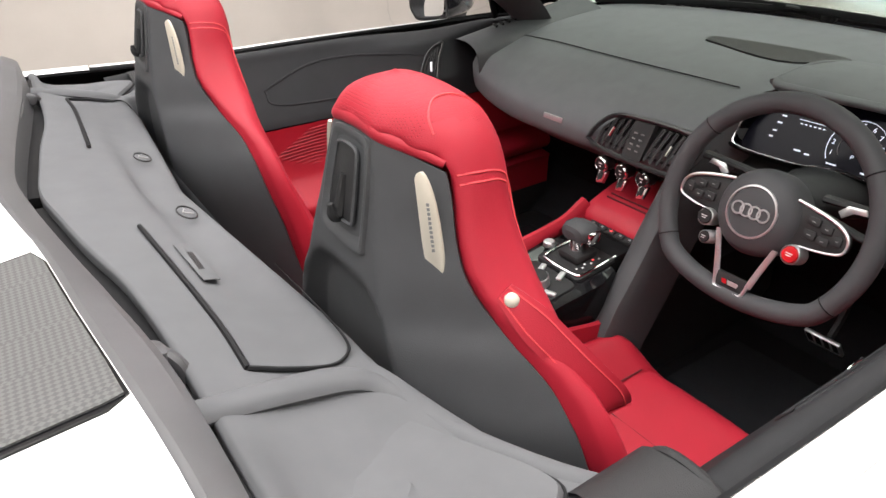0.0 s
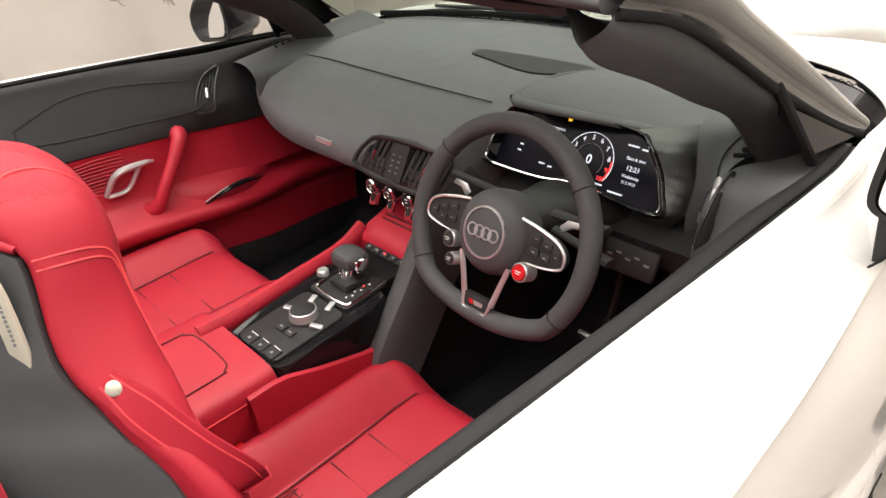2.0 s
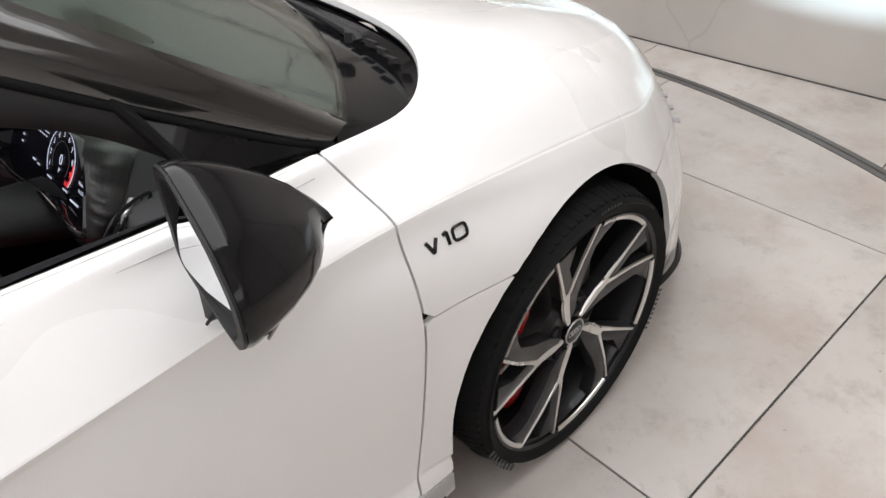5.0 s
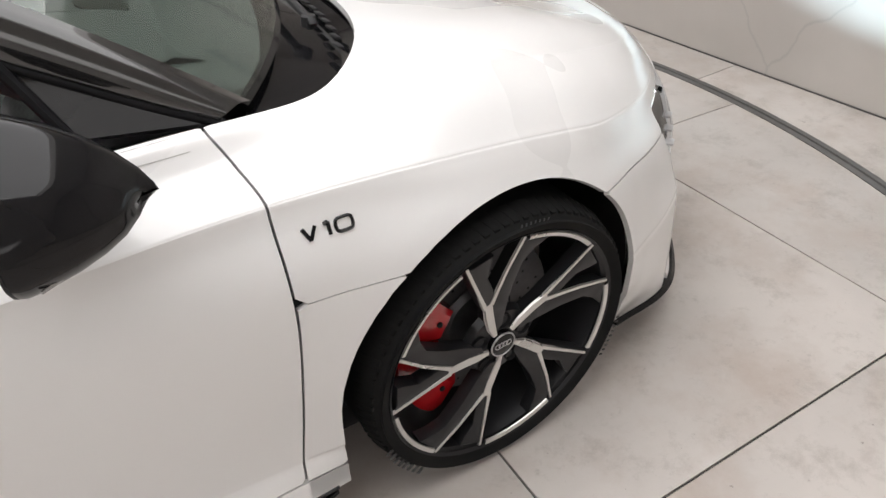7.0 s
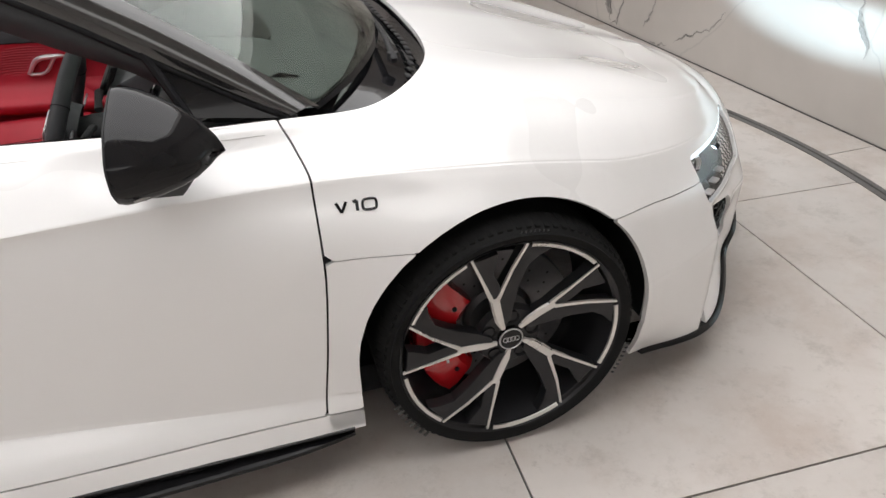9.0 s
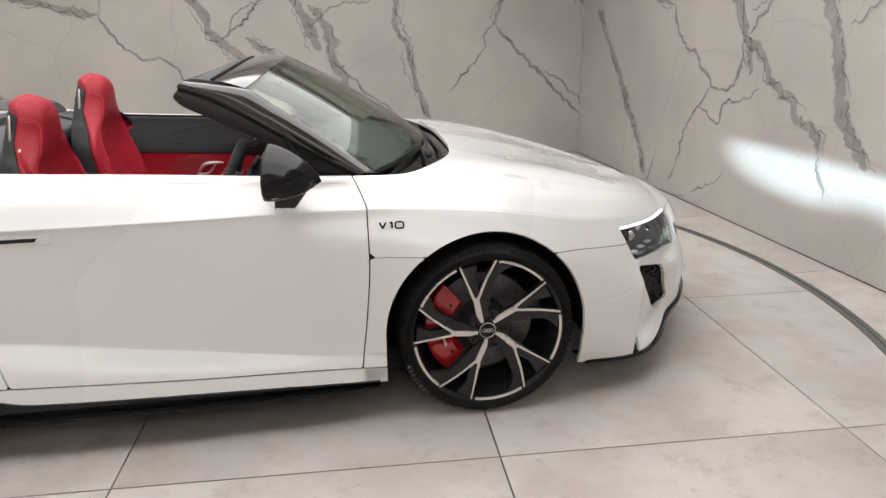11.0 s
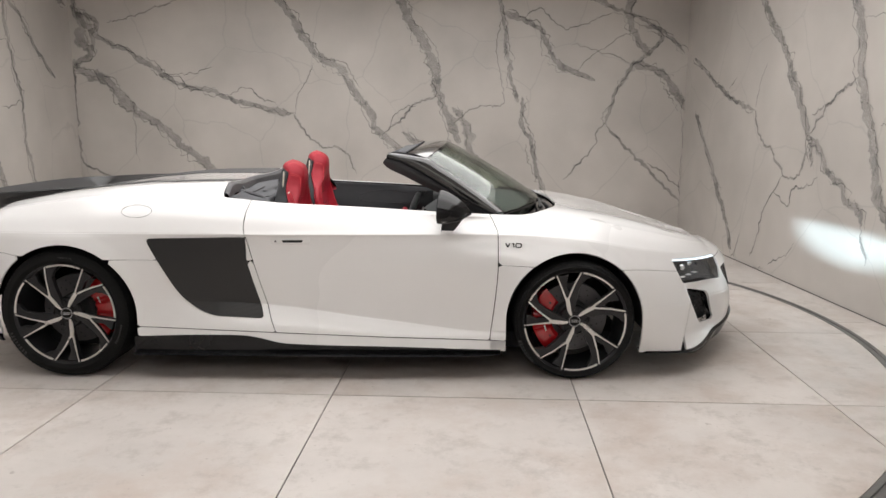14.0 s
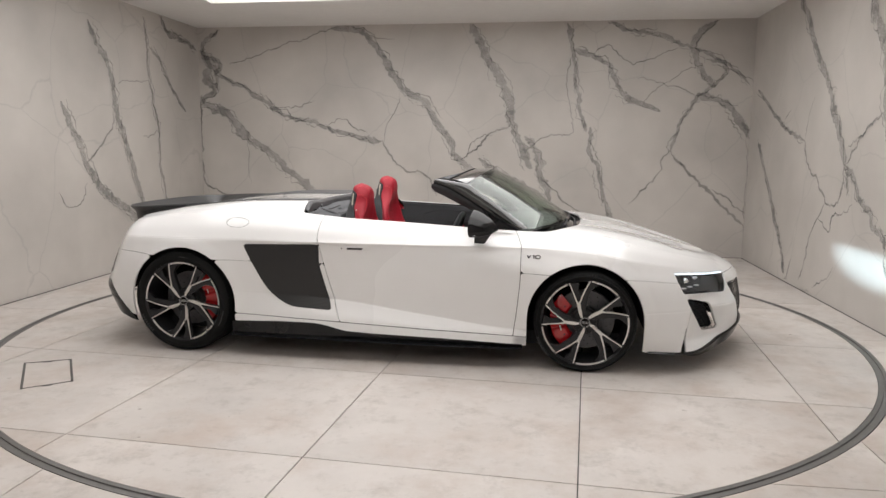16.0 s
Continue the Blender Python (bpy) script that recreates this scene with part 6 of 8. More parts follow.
def rear_shelf():
    rows = []
    for y in np.linspace(-.765, .765, 61):
        a = abs(y)
        end = max(0.0, (a - .54) / .22)
        dip = .030 * min(1, end * 2.2) + .030 * max(0, end - .5) ** 2
        front = -.337 - .035 * max(0, 1 - a / .45) + .132 * max(0, (a - .50) / .27) ** 1.4
        rear = float(shelf_rear(a))
        rows.append([(front + .004, y, .860 - dip), (front, y, .890 - dip), (front - .012, y, .902 - dip), (front - .05, y, .908 - dip), (-.44, y, .928 - dip * .8), (rear + .014, y, .943 - dip * .4), (rear + .003, y, .944 - dip * .4), (rear, y, .936 - dip * .3), (rear - .001, y, .90)])
    v, f = grid([spline(r, 4) for r in rows])
    shelf = mesh("rear_shelf", v, f, SOFT, car, "grey-black leather shelf behind the seats")
    # flush lids with a soft edge, a joint round them and a small plate
    def top(x, y):
        return .907 + (.945 - .907) * min(1, max(0, (-.375 - x) / .11))
    for s in (-1, 1):
        tube("lid_gap", [(x, s * y, top(x, y) + .0004) for x, y in ((-.456, .165), (-.448, .29), (-.442, .41), (-.443, .488))], .0030, SEAL, shelf, sides=6, n=6)
        tube("lid_joint", [(x, s * y, top(x, y) + .0004) for x, y in ((-.443, .488), (-.41, .498), (-.376, .500), (-.357, .492), (-.349, .468), (-.348, .40), (-.350, .30))], [.0026, .0024, .0020, .0018, .0014, .0010, .0004], SEAL, shelf, sides=6, n=6)
    for y in (-.27,):
        box("shelf_plate", (.017, .098, .0016), (-.424, y, top(-.424, y) + .0006), SOFT, shelf, .0006, turn=(0, 18, 3))
        box("plate_mark", (.006, .045, .0006), (-.424, y, top(-.424, y) + .0016), TRIM, shelf, 0, turn=(0, 18, 0))
    for y in (-.12, .12):
        tube("anchor_cover", [(-.394 + .011 * math.cos(t), y + .022 * math.sin(t), .9150 - .0035 * math.cos(t)) for t in np.linspace(0, 2 * math.pi, 14, endpoint=False)], .0012, TRIM, shelf, sides=6, n=2, closed=True)
        tube("anchor_mark", [(-.388, y - .008, .914), (-.399, y - .004, .918), (-.394, y + .010, .916)], .0012, GREYMARK, shelf, sides=5, n=2)
    # raised seam that parts the lid from the lower side pads
    for s in (-1, 1):
        tube("pad_edge", [(-.495, s * .535, .945), (-.42, s * .530, .925), (-.372, s * .528, .908), (-.345, s * .545, .893), (-.32, s * .60, .878), (-.275, s * .68, .868), (-.23, s * .735, .862)], [.014, .016, .016, .014, .012, .012, .012], SOFT, shelf, sides=10, n=4, flat=.6)
        pad = [(-.480, .560), (-.410, .556), (-.372, .560), (-.350, .578), (-.325, .625), (-.295, .685), (-.30, .712), (-.36, .735), (-.47, .735), (-.485, .715)]
        rows = []
        loop2 = spline([*pad, pad[0]], 4)[:-1]
        c = loop2.mean(0)
        for k, h in ((1.0, -.006), (.985, .004), (.95, .009), (.6, .012), (.02, .013)):
            rows.append([(c[0] + (x - c[0]) * k, s * (c[1] + (y - c[1]) * k), .884 + .040 * (-(x) - .36) + h) for x, y in loop2])
        v, f = grid(rows, closed=True)
        tube("pad_joint", [(x, s * y, .884 + .040 * (-x - .36) + .001) for x, y in loop2[::2]], .0022, SEAL, shelf, sides=6, n=2, closed=True)
        mesh("side_pad", v, [tuple(reversed(q)) for q in f] if s < 0 else f, SOFT, shelf, "soft grey pad beside the shelf")
        # door-end cover with its latch hollow
        rows = [[(x, s * y, z) for y, z in ((.70, .858), (.705, .880), (.735, .893), (.775, .892), (.792, .874), (.790, .84))] for x in (-.290, -.272, -.240, -.215)]
        v, f = grid([spline(r, 3) for r in rows])
        mesh("lock_cover", v, f, TRIM, shelf)
        box("lock_slot", (.030, .022, .02), (-.222, s * .752, .880), SEAL, shelf, .006)
        tube("cover_edge", [(-.215, s * .70, .854), (-.213, s * .725, .888), (-.214, s * .772, .888), (-.218, s * .792, .862)], .005, TRIM, shelf, sides=8)
    # frame strip in front of the deck; a flat black strip stands for shade in the open slot
    sv = SKIN[0][SKIN[0][:, 2] > .8]
    rows = []
    for y in np.linspace(-.745, .745, 45):
        fx, rx = float(frame_edge(abs(y))), float(deck_edge(abs(y))) + .002
        k = np.argsort((sv[:, 0] - rx) ** 2 + (sv[:, 1] + abs(y)) ** 2)[:4]
        z = float(sv[k, 2].mean()) - .002
        rows.append([(fx + .006, y, z - .06), (fx + .002, y, z - .016), (fx - .004, y, z - .010), (rx + .004, y, z - .001), (rx - .002, y, z - .002), (rx - .003, y, z - .03)])
    v, f = grid(rows)
    mesh("deck_frame", v, f, TRIMGREY, car, "grey-black frame strip in front of the deck", sharp=20)
    for s in (-1, 1):
        tube("slot_shade_strip", [((float(frame_edge(y)) + float(shelf_rear(y))) / 2, s * y, .926) for y in (.02, .12, .22, .30, .38, .46, .56, .70)], .019, SEAL, car, sides=8, flat=.35)
        box("slot_hook", (.020, .030, .020), (-.504, s * .455, .952), TRIMGREY, car, .006, turn=(0, 20, 15))
        tube("slot_hook_rib", [(-.496, s * .462, .955), (-.489, s * .470, .945), (-.487, s * .474, .925)], .006, TRIMGREY, car, sides=8)
        # raised inner length of the frame, with a step at its end
        tube("frame_step", [(float(frame_edge(y)) - .003, s * y, .966) for y in (.25, .33, .41, .455)], [.004, .007, .006, .003], TRIMGREY, car, sides=8, n=4, flat=.5)


rear_shelf()


# ---- seats ----
seat_half = smooth_keys([(.30, .235), (.40, .255), (.52, .268), (.66, .268), (.76, .262), (.814, .248), (.85, .224), (.888, .190), (.907, .167), (.93, .149), (.957, .133), (.985, .118), (1.026, .103), (1.055, .089), (1.074, .075), (1.088, .058), (1.098, .038), (1.105, .018), (1.108, .007)])
seat_rear = smooth_keys([(.30, -.205), (.5, -.265), (.7, -.308), (.8, -.321), (.87, -.319), (.92, -.312), (.97, -.301), (1.012, -.290), (1.04, -.283), (1.07, -.275), (1.09, -.264), (1.102, -.248), (1.108, -.230)])
seat_depth = smooth_keys([(.30, .200), (.45, .165), (.65, .135), (.80, .130), (.87, .134), (.92, .144), (.97, .146), (1.01, .142), (1.04, .134), (1.066, .120), (1.083, .100), (1.096, .070), (1.104, .038), (1.108, .010)])
seat_bend = smooth_keys([(.30, .10), (.5, .11), (.7, .12), (.85, .108), (.9, .085), (.957, .056), (1.03, .048), (1.06, .040), (1.08, .026), (1.096, .012), (1.108, .002)])
bolster = smooth_keys([(.30, .02), (.45, .045), (.65, .052), (.80, .034), (.90, .010), (1.0, .0), (1.15, .0)])


def shell_x(z, t):
    """The rear face of the seat at height z, t from -1 to 1 across."""
    a = abs(t)
    return float(seat_rear(z)) + float(seat_bend(z)) * (.12 * a * a + .88 * max(0.0, (a - .50) / .50) ** 1.35)


def hollow(y, z):
    """Depth of the knee hollow in the rear shell."""
    q = (abs(y) / .108) ** 3.2 + max(0.0, (z - .72) / .205) ** 3.2
    return .020 * min(1.0, max(0.0, (1.12 - q) / .34))


def seat_row(z):
    """The red upholstery's outline at height z, from the middle of the back round the right side to the middle of the front."""
    w, d, b = float(seat_half(z)), float(seat_depth(z)), float(bolster(z))
    rise = lambda q: max(0.0, min(1.0, (z - 1.064 + .030 * q ** 3) / .012))
    xe = shell_x(z, 1) + .002
    xf = float(seat_rear(z)) + d
    r = max(0.0, min(1.0, (z - .90) / .09))
    mix = lambda p, q: tuple(i + (j - i) * r for i, j in zip(p, q))
    row = [(shell_x(z, .0) + .040 - .044 * rise(0), 0), (shell_x(z, .5) + .040 - .044 * rise(.5), -w * .5), (shell_x(z, .82) + .030 - .033 * rise(.82), -w * .82), (xe + .004 * (1 - rise(1)), -w * .985)]
    row += [mix((xe + .014, -w * 1.045), (xe + .22 * (xf - xe), -w * 1.035)), mix((max(xe + .02, xf - .022) + b * .4, -w * 1.055), (xe + .55 * (xf - xe), -w * .97)), mix((xf + b * .92 - .006, -w * .97), (xe + .78 * (xf - xe), -w * .86)), mix((xf + b, -w * .86), (xe + .90 * (xf - xe), -w * .72)),
            mix((xf + b * .6, -w * .70), (xe + .96 * (xf - xe), -w * .55)), mix((xf + .006, -w * .52), (xf - .002, -w * .38)), (xf, -w * .2), (xf, 0)]
    return row


def seat_side(z, u, s):
    """A place on the upholstery: u counts along the outline, s picks the side."""
    line = spline(seat_row(z), 3)
    i = min(int(u), len(line) - 2)
    x, y = line[i] + (line[i + 1] - line[i]) * (u - i)
    return (x, -s * y, z)


def build_seat(quilted, outer):
    seat = new("seat")
    seat.parent = car
    tagged(seat, "red leather sports seat with a dark moulded back shell")
    # dark back shell
    rows = []
    for k in range(90):
        row = []
        for q in np.linspace(-1, 1, 57):
            z = .30 + .770 * k / 89 - .030 * abs(q) ** 3 * (k / 89) ** 8
            y = q * float(seat_half(z)) * .985
            row.append((shell_x(z, q) + hollow(y, z), y, z))
        rows.append(row)
    v, f = grid(rows)
    n = vertex_normals(v, f)
    if n[:, 0].mean() > 0:
        f, n = [tuple(reversed(q)) for q in f], -n
    v, n, f = thicken(v, n, f, .010)
    mesh("back_shell", v, f, LEATHER, seat, "dark grained back shell", normals=n)
    # red roll of the upholstery over the shell's upper edge
    edge = []
    for q in np.linspace(-.97, .97, 17):
        z = 1.070 - .030 * abs(q) ** 3
        edge.append((shell_x(z, q) + .006, q * float(seat_half(z)) * .975, z + .003))
    tube("crown_roll", edge, [.004 + .005 * (1 - abs(q) ** 3) for q in np.linspace(-1, 1, 17)], RED, seat, "red leather roll over the shell's edge", sides=12, n=3)
    # dished surround with the hook plate in it
    M = Matrix.Translation((-.2905, 0, 1.012)) @ pose(0, 0, 0, 90, 0, -90) @ pose(0, 0, 0, -15, 0, 0)
    dish = [(-.036, -.056), (-.045, -.040), (-.038, .036), (-.026, .054), (.026, .054), (.038, .036), (.045, -.040), (.036, -.056)]
    line = spline([*dish, dish[0]], 4)[:-1]
    rows = [[tuple(M @ Vector((x * k, y * k, h))) for x, y in line] for k, h in ((1.04, -.004), (1.0, .0022), (.94, .0030), (.86, .0012), (.74, -.0015), (.5, -.0015))]
    v, f = grid(rows, closed=True)
    mesh("hook_surround", v, f, LEATHER, seat, "dished surround of the coat hook")
    o = [(x * .56, y * .66 + .004) for x, y in dish]
    plate("hook_plate", [tuple(q) for q in spline([*o, o[0]], 3)[:-1]], .006, TRIM, seat, matrix=M @ Matrix.Translation((0, 0, .0035)), bevel=.0022)
    tube("plate_rim", [tuple(M @ Vector((x, y, .0032))) for x, y in spline([*o, o[0]], 3)[:-1]], .0022, LEATHER, seat, sides=6, n=1, closed=True)
    tube("coat_hook", [(-.291, 0, 1.024), (-.298, 0, 1.000), (-.304, 0, .984), (-.309, 0, .988), (-.310, 0, .998)], [.004, .006, .007, .006, .003], TRIM, seat, "black coat hook", sides=8)
    # pale metal plates on the shoulder of the shell; bars in place of the maker's lettering
    for s in (-1, 1):
        o = [(-.010, .045), (-.006, .050), (.003, .048), (.012, .020), (.014, -.030), (.008, -.048), (.000, -.048), (-.010, -.030)]
        M = Matrix.Translation((shell_x(.994, .88) - .002, s * .101, .996)) @ Matrix.Rotation(radians(-90 - s * 36), 4, "Z") @ Matrix.Rotation(radians(90), 4, "X") @ pose(0, 0, 0, -10, 0, -s * 7) @ Matrix.Diagonal((.78, 1, 1, 1))
        pts = spline([*([(s * -x, y) for x, y in o][::-s]), (s * -o[0][0], o[0][1]) if s < 0 else (s * -o[-1][0], o[-1][1])], 3)[:-1]
        pl = plate("speaker_plate", [tuple(q) for q in pts], .004, PALEMETAL, seat, "pale satin metal plate", matrix=M @ Matrix.Translation((0, 0, .004)), bevel=.0012)
        for k in range(11):
            box("plate_bar", (.0035, .0028, .0006), (0, 0, 0), GREYMARK, pl, 0).matrix_basis = M @ Matrix.Translation((s * -.003, .022 - .0042 * k, .0043))
    # red front from one shell edge round to the other, closing over the top of the headrest
    rows = []
    for z in np.concatenate([np.linspace(.30, 1.00, 34), np.linspace(1.008, 1.05, 8), 1.05 + .058 * np.sin(np.linspace(.08, 1, 16) * math.pi / 2)]):
        row = seat_row(z)
        row = row + [(x, -y) for x, y in row[-2::-1]]
        rows.append([(x, y, z) for x, y in spline(row, 3)])
    top = np.array(rows[-1])
    c = top.mean(0) + np.array((0, 0, .003))
    rows.append([tuple(c + (p - c) * .5) for p in top])
    rows.append([tuple(c) for p in top])
    v, f = grid(rows)
    front = mesh("backrest", v, [tuple(reversed(q)) for q in f], RED, seat, "red leather backrest with side bolsters", sharp=75)
    fix = bmesh.new()
    fix.from_mesh(front.data)
    bmesh.ops.recalc_face_normals(fix, faces=fix.faces)
    fix.to_mesh(front.data)
    fix.free()
    # punched panel over the crown of the headrest
    front.data.materials.append(PERF)
    for face in front.data.polygons:
        c = face.center
        if c.z > 1.030 and abs(c.y) < .072 - .3 * max(0.0, c.z - 1.085):
            face.material_index = 1
    # double seams with stitching round the neck and down the shoulders, and a seam over the crown
    for s in (-1, 1):
        for off in (0, .008):
            tube("stitched_seam", [seat_side(z - off, u, s) for z, u in ((1.036, 10), (1.034, 13), (1.026, 16), (1.010, 18.5), (.97, 20), (.93, 20.5), (.88, 21), (.82, 21.5), (.74, 22))], .0013, STITCH, front, sides=5, n=4)
        tube("stitched_seam", [seat_side(z, u, s) for z, u in ((1.070, 9.5), (1.083, 11), (1.092, 14), (1.090, 18), (1.078, 21), (1.06, 23))], .0013, STITCH, front, sides=5, n=4)
    # belt strap: a flat loop from a pale button down the outer shoulder, standing off the bolster
    for s in (outer,):
        path = spline([(-.216, s * .146, .934), (-.200, s * .170, .906), (-.178, s * .199, .868), (-.158, s * .220, .836), (-.152, s * .222, .820)], 8)
        rows = []
        n = len(path)
        for i, c in enumerate(path):
            d = path[min(i + 1, n - 1)] - path[max(i - 1, 0)]
            d = d / np.linalg.norm(d)
            out = np.array((-.40, s * .86, .32))
            out = out - d * (out @ d)
            out = out / np.linalg.norm(out)
            wide = np.cross(d, out)
            q = i / (n - 1)
            c = c + out * (.007 + .010 * math.sin(math.pi * q))
            h = .010 + .008 * min(1.0, 4 * q)
            rows.append([c + wide * h, c + wide * h + out * .004, c - wide * h + out * .004, c - wide * h])
        v, f = grid(rows, closed=True)
        f = list(f) + [(0, 1, 2, 3), tuple(4 * (n - 1) + j for j in (3, 2, 1, 0))]
        strap = mesh("shoulder_strap", v, f, RED, seat, "red leather belt strap", sharp=50)
        for e in (0, 3):
            k = .82
            tube("stitched_seam", [np.array(r[e]) * k + np.array(r[3 - e]) * (1 - k) + (np.array(r[1]) - np.array(r[0])) * 1.1 for r in rows[::4]], .0009, STITCH, strap, sides=4, n=3)
        keeper = [np.array(rows[-3][j]) + (np.array(rows[-3][1]) - np.array(rows[-3][0])) * (.8 if j in (1, 2) else -1.5) for j in range(4)]
        keeper2 = [np.array(rows[-1][j]) + (np.array(rows[-1][1]) - np.array(rows[-1][0])) * (.8 if j in (1, 2) else -1.5) for j in range(4)]
        v, f = grid([keeper, keeper2], closed=True)
        mesh("strap_end", v, list(f) + [(0, 1, 2, 3), (7, 6, 5, 4)], RED, strap, sharp=30)
        # black filling for the shade in the gap behind the strap
        gap = [np.array(r[0]) - (np.array(r[1]) - np.array(r[0])) * 2.2 + (np.array(r[0]) - np.array(r[3])) * .12 for r in rows[10:26:3]]
        tube("strap_gap_shade", gap, [.003, .008, .010, .010, .008, .004][:len(gap)], CARPET, strap, sides=8, n=3)
        p = (np.array(rows[2][1]) + np.array(rows[2][2])) / 2
        lathe("strap_button", [(0, .003), (.0045, .0028), (.0068, .0014), (.0072, -.002)], PALEMETAL, seat, "pale metal button", axis="Z", steps=20).matrix_basis = Matrix.Translation(p) @ Vector((-.40, s * .80, .45)).to_track_quat("Z", "Y").to_matrix().to_4x4()
    # cushion with raised bolsters
    rows = []
    for x in np.linspace(-.16, .372, 44):
        t = (x + .16) / .532
        k = 1 - .20 * max(0.0, (t - .72) / .28) ** 2.4
        nose = max(0.0, (t - .86) / .14)
        zc = .372 + .022 * t - .060 * nose ** 2.4
        side = .056 * (1 - .35 * t) * (1 - .8 * nose ** 2)
        row = [(-.214, zc - .15), (-.234, zc - .06), (-.240, zc - .005), (-.231, zc + side * .75), (-.203, zc + side + .010), (-.166, zc + side * .80), (-.132, zc + .006), (-.121, zc + .002), (-.06, zc + .005), (0, zc + .005)]
        row = [(y * k, z) for y, z in row]
        row = row + [(-y, z) for y, z in row[-2::-1]]
        rows.append([(x, y, z) for y, z in spline(row, 3)])
    v, f = grid(rows)
    n = len(rows[0])
    last = [(x + .004, y * .98, .20) for x, y, z in rows[-1]]
    v = np.vstack([v, last])
    m0 = (len(rows) - 1) * n
    f = list(f) + [(m0 + j, m0 + j + 1, len(v) - n + j + 1, len(v) - n + j) for j in range(n - 1)]
    cushion = mesh("cushion", v, f, RED, seat, "red leather seat cushion with stitched flutes", sharp=75)
    def zt(x):
        return .372 + .022 * (x + .16) / .532 + .0045
    for x in (.02, .10, .185):
        tube("cushion_crease", [(x, y, zt(x) - .0008) for y in (-.112, -.06, 0, .06, .112)], .0017, GROOVE_SHADE, cushion, sides=5, n=2)
    for s in (-1, 1):
        tube("cushion_crease", [(x, s * y, zt(x) + .0008) for x, y in ((-.12, .119), (.0, .119), (.10, .119), (.185, .121), (.25, .124), (.31, .122))], .0017, GROOVE_SHADE, cushion, sides=5, n=3)
    if quilted:
        for k in range(9):
            a = -.108 + .027 * k
            tube("quilt_seam", [(-.10, a, zt(-.10)), (-.035, min(.11, a + .033), zt(-.035)), (.028, min(.11, a + .066), zt(.028))], .0010, GROOVE_SHADE, cushion, sides=4, n=2)
            tube("quilt_seam", [(-.10, -a, zt(-.10)), (-.035, -min(.11, a + .033), zt(-.035)), (.028, -min(.11, a + .066), zt(.028))], .0010, GROOVE_SHADE, cushion, sides=4, n=2)
    for z in (.56, .66, .75, .83):
        xf = float(seat_rear(z)) + float(seat_depth(z)) + .0008
        tube("cushion_crease", [(xf, y, z) for y in (-.11, -.05, 0, .05, .11)], .0016, GROOVE_SHADE, front, sides=5, n=2)
    box("seat_base", (.42, .44, .10), (.12, 0, .255), TRIM, seat, .02)
    return seat


SEAT_Y = .388
right_seat = build_seat(True, -1)
right_seat.matrix_basis = pose(0, -SEAT_Y, .002)
left_seat = build_seat(True, 1)
left_seat.matrix_basis = pose(-.012, SEAT_Y, .025)

# ---- dashboard ----
def dash_top(x, y):
    """Height of the dashboard's upper surface."""
    a = abs(y)
    base = float(smooth_dash(x))
    return base - .030 * max(0, (a - .45) / .3) ** 2


smooth_dash = smooth_keys([(.49, .742), (.53, .768), (.60, .800), (.70, .828), (.82, .848), (.95, .858), (1.20, .862)])


def dashboard():
    rows = []
    for y in np.linspace(-.66, .66, 67):
        a = abs(y)
        lead = .492 + .10 * max(0, (a - .30) / .36) ** 1.8 + (.0 if y > -.165 else .24 * min(1, (-.165 - y) / .03))
        zf = .730 + .018 * max(0, (a - .2) / .46)
        row = [(.90, y, .50), (lead + .16, y, .60), (lead + .05, y, .668), (lead + .012, y, .690), (lead, y, .705), (lead - .002, y, zf), (lead + .010, y, zf + .020)]
        for k, s in enumerate((.05, .12, .22, .36, .55, .8, 1.0)):
            x = lead + .010 + s * (1.16 - lead - .16 * (a / .66) ** 2)
            row.append((x, y, max(zf + .020, dash_top(x, y))))
        rows.append(spline(row, 3))
    v, f = grid(rows)
    d = mesh("dashboard", v, f, SOFT, car, "dark leather dashboard with a low passenger side")
    # stitched line across the passenger side and speaker grille in the top
    tube("dash_seam", [(.70 + .03 * abs(y) ** 2, y, dash_top(.70, y) + .004) for y in (.60, .45, .30, .15, 0, -.12)], .0016, SEAL, d, sides=5)
    o = [(.88, .11), (.915, .09), (.93, -.18), (.90, -.205), (.845, -.10)]
    pts = spline([*o, o[0]], 4)[:-1]
    sp = mesh("speaker_grille", [(x, y, dash_top(x, y) + .004) for x, y in pts] + [(x, y, dash_top(x, y) - .004) for x, y in pts], [tuple(range(len(pts))), *[(i, (i + 1) % len(pts), len(pts) + (i + 1) % len(pts), len(pts) + i) for i in range(len(pts))]], TRIM, d, "dark centre speaker grille")
    box("name_plate", (.004, .062, .012), (.4925, .204, .737), SILVER, d, .0015, turn=(0, 12, 0))
    # end pods against the doors, each with demister slats
    for s in (1,):
        rows = []
        for x in np.linspace(.55, .98, 14):
            t = (x - .55) / .43
            rows.append([(x, s * y, z + .05 * t) for y, z in spline([(.57 - .03 * t, .755), (.575 - .03 * t, .800), (.60, .822), (.645, .830), (.69, .822), (.71, .78)], 3)])
        v, f = grid(rows)
        pod = mesh("dash_pod", v, f, LEATHER, car, "black leather end of the dashboard")
        for k in range(5):
            tube("demister_slat", [(.66 + .022 * k, s * .630, .850 + .0025 * k), (.675 + .022 * k, s * .668, .848 + .0025 * k)], .0035, SEAL, pod, sides=6, n=2)
    return d


dashboard()


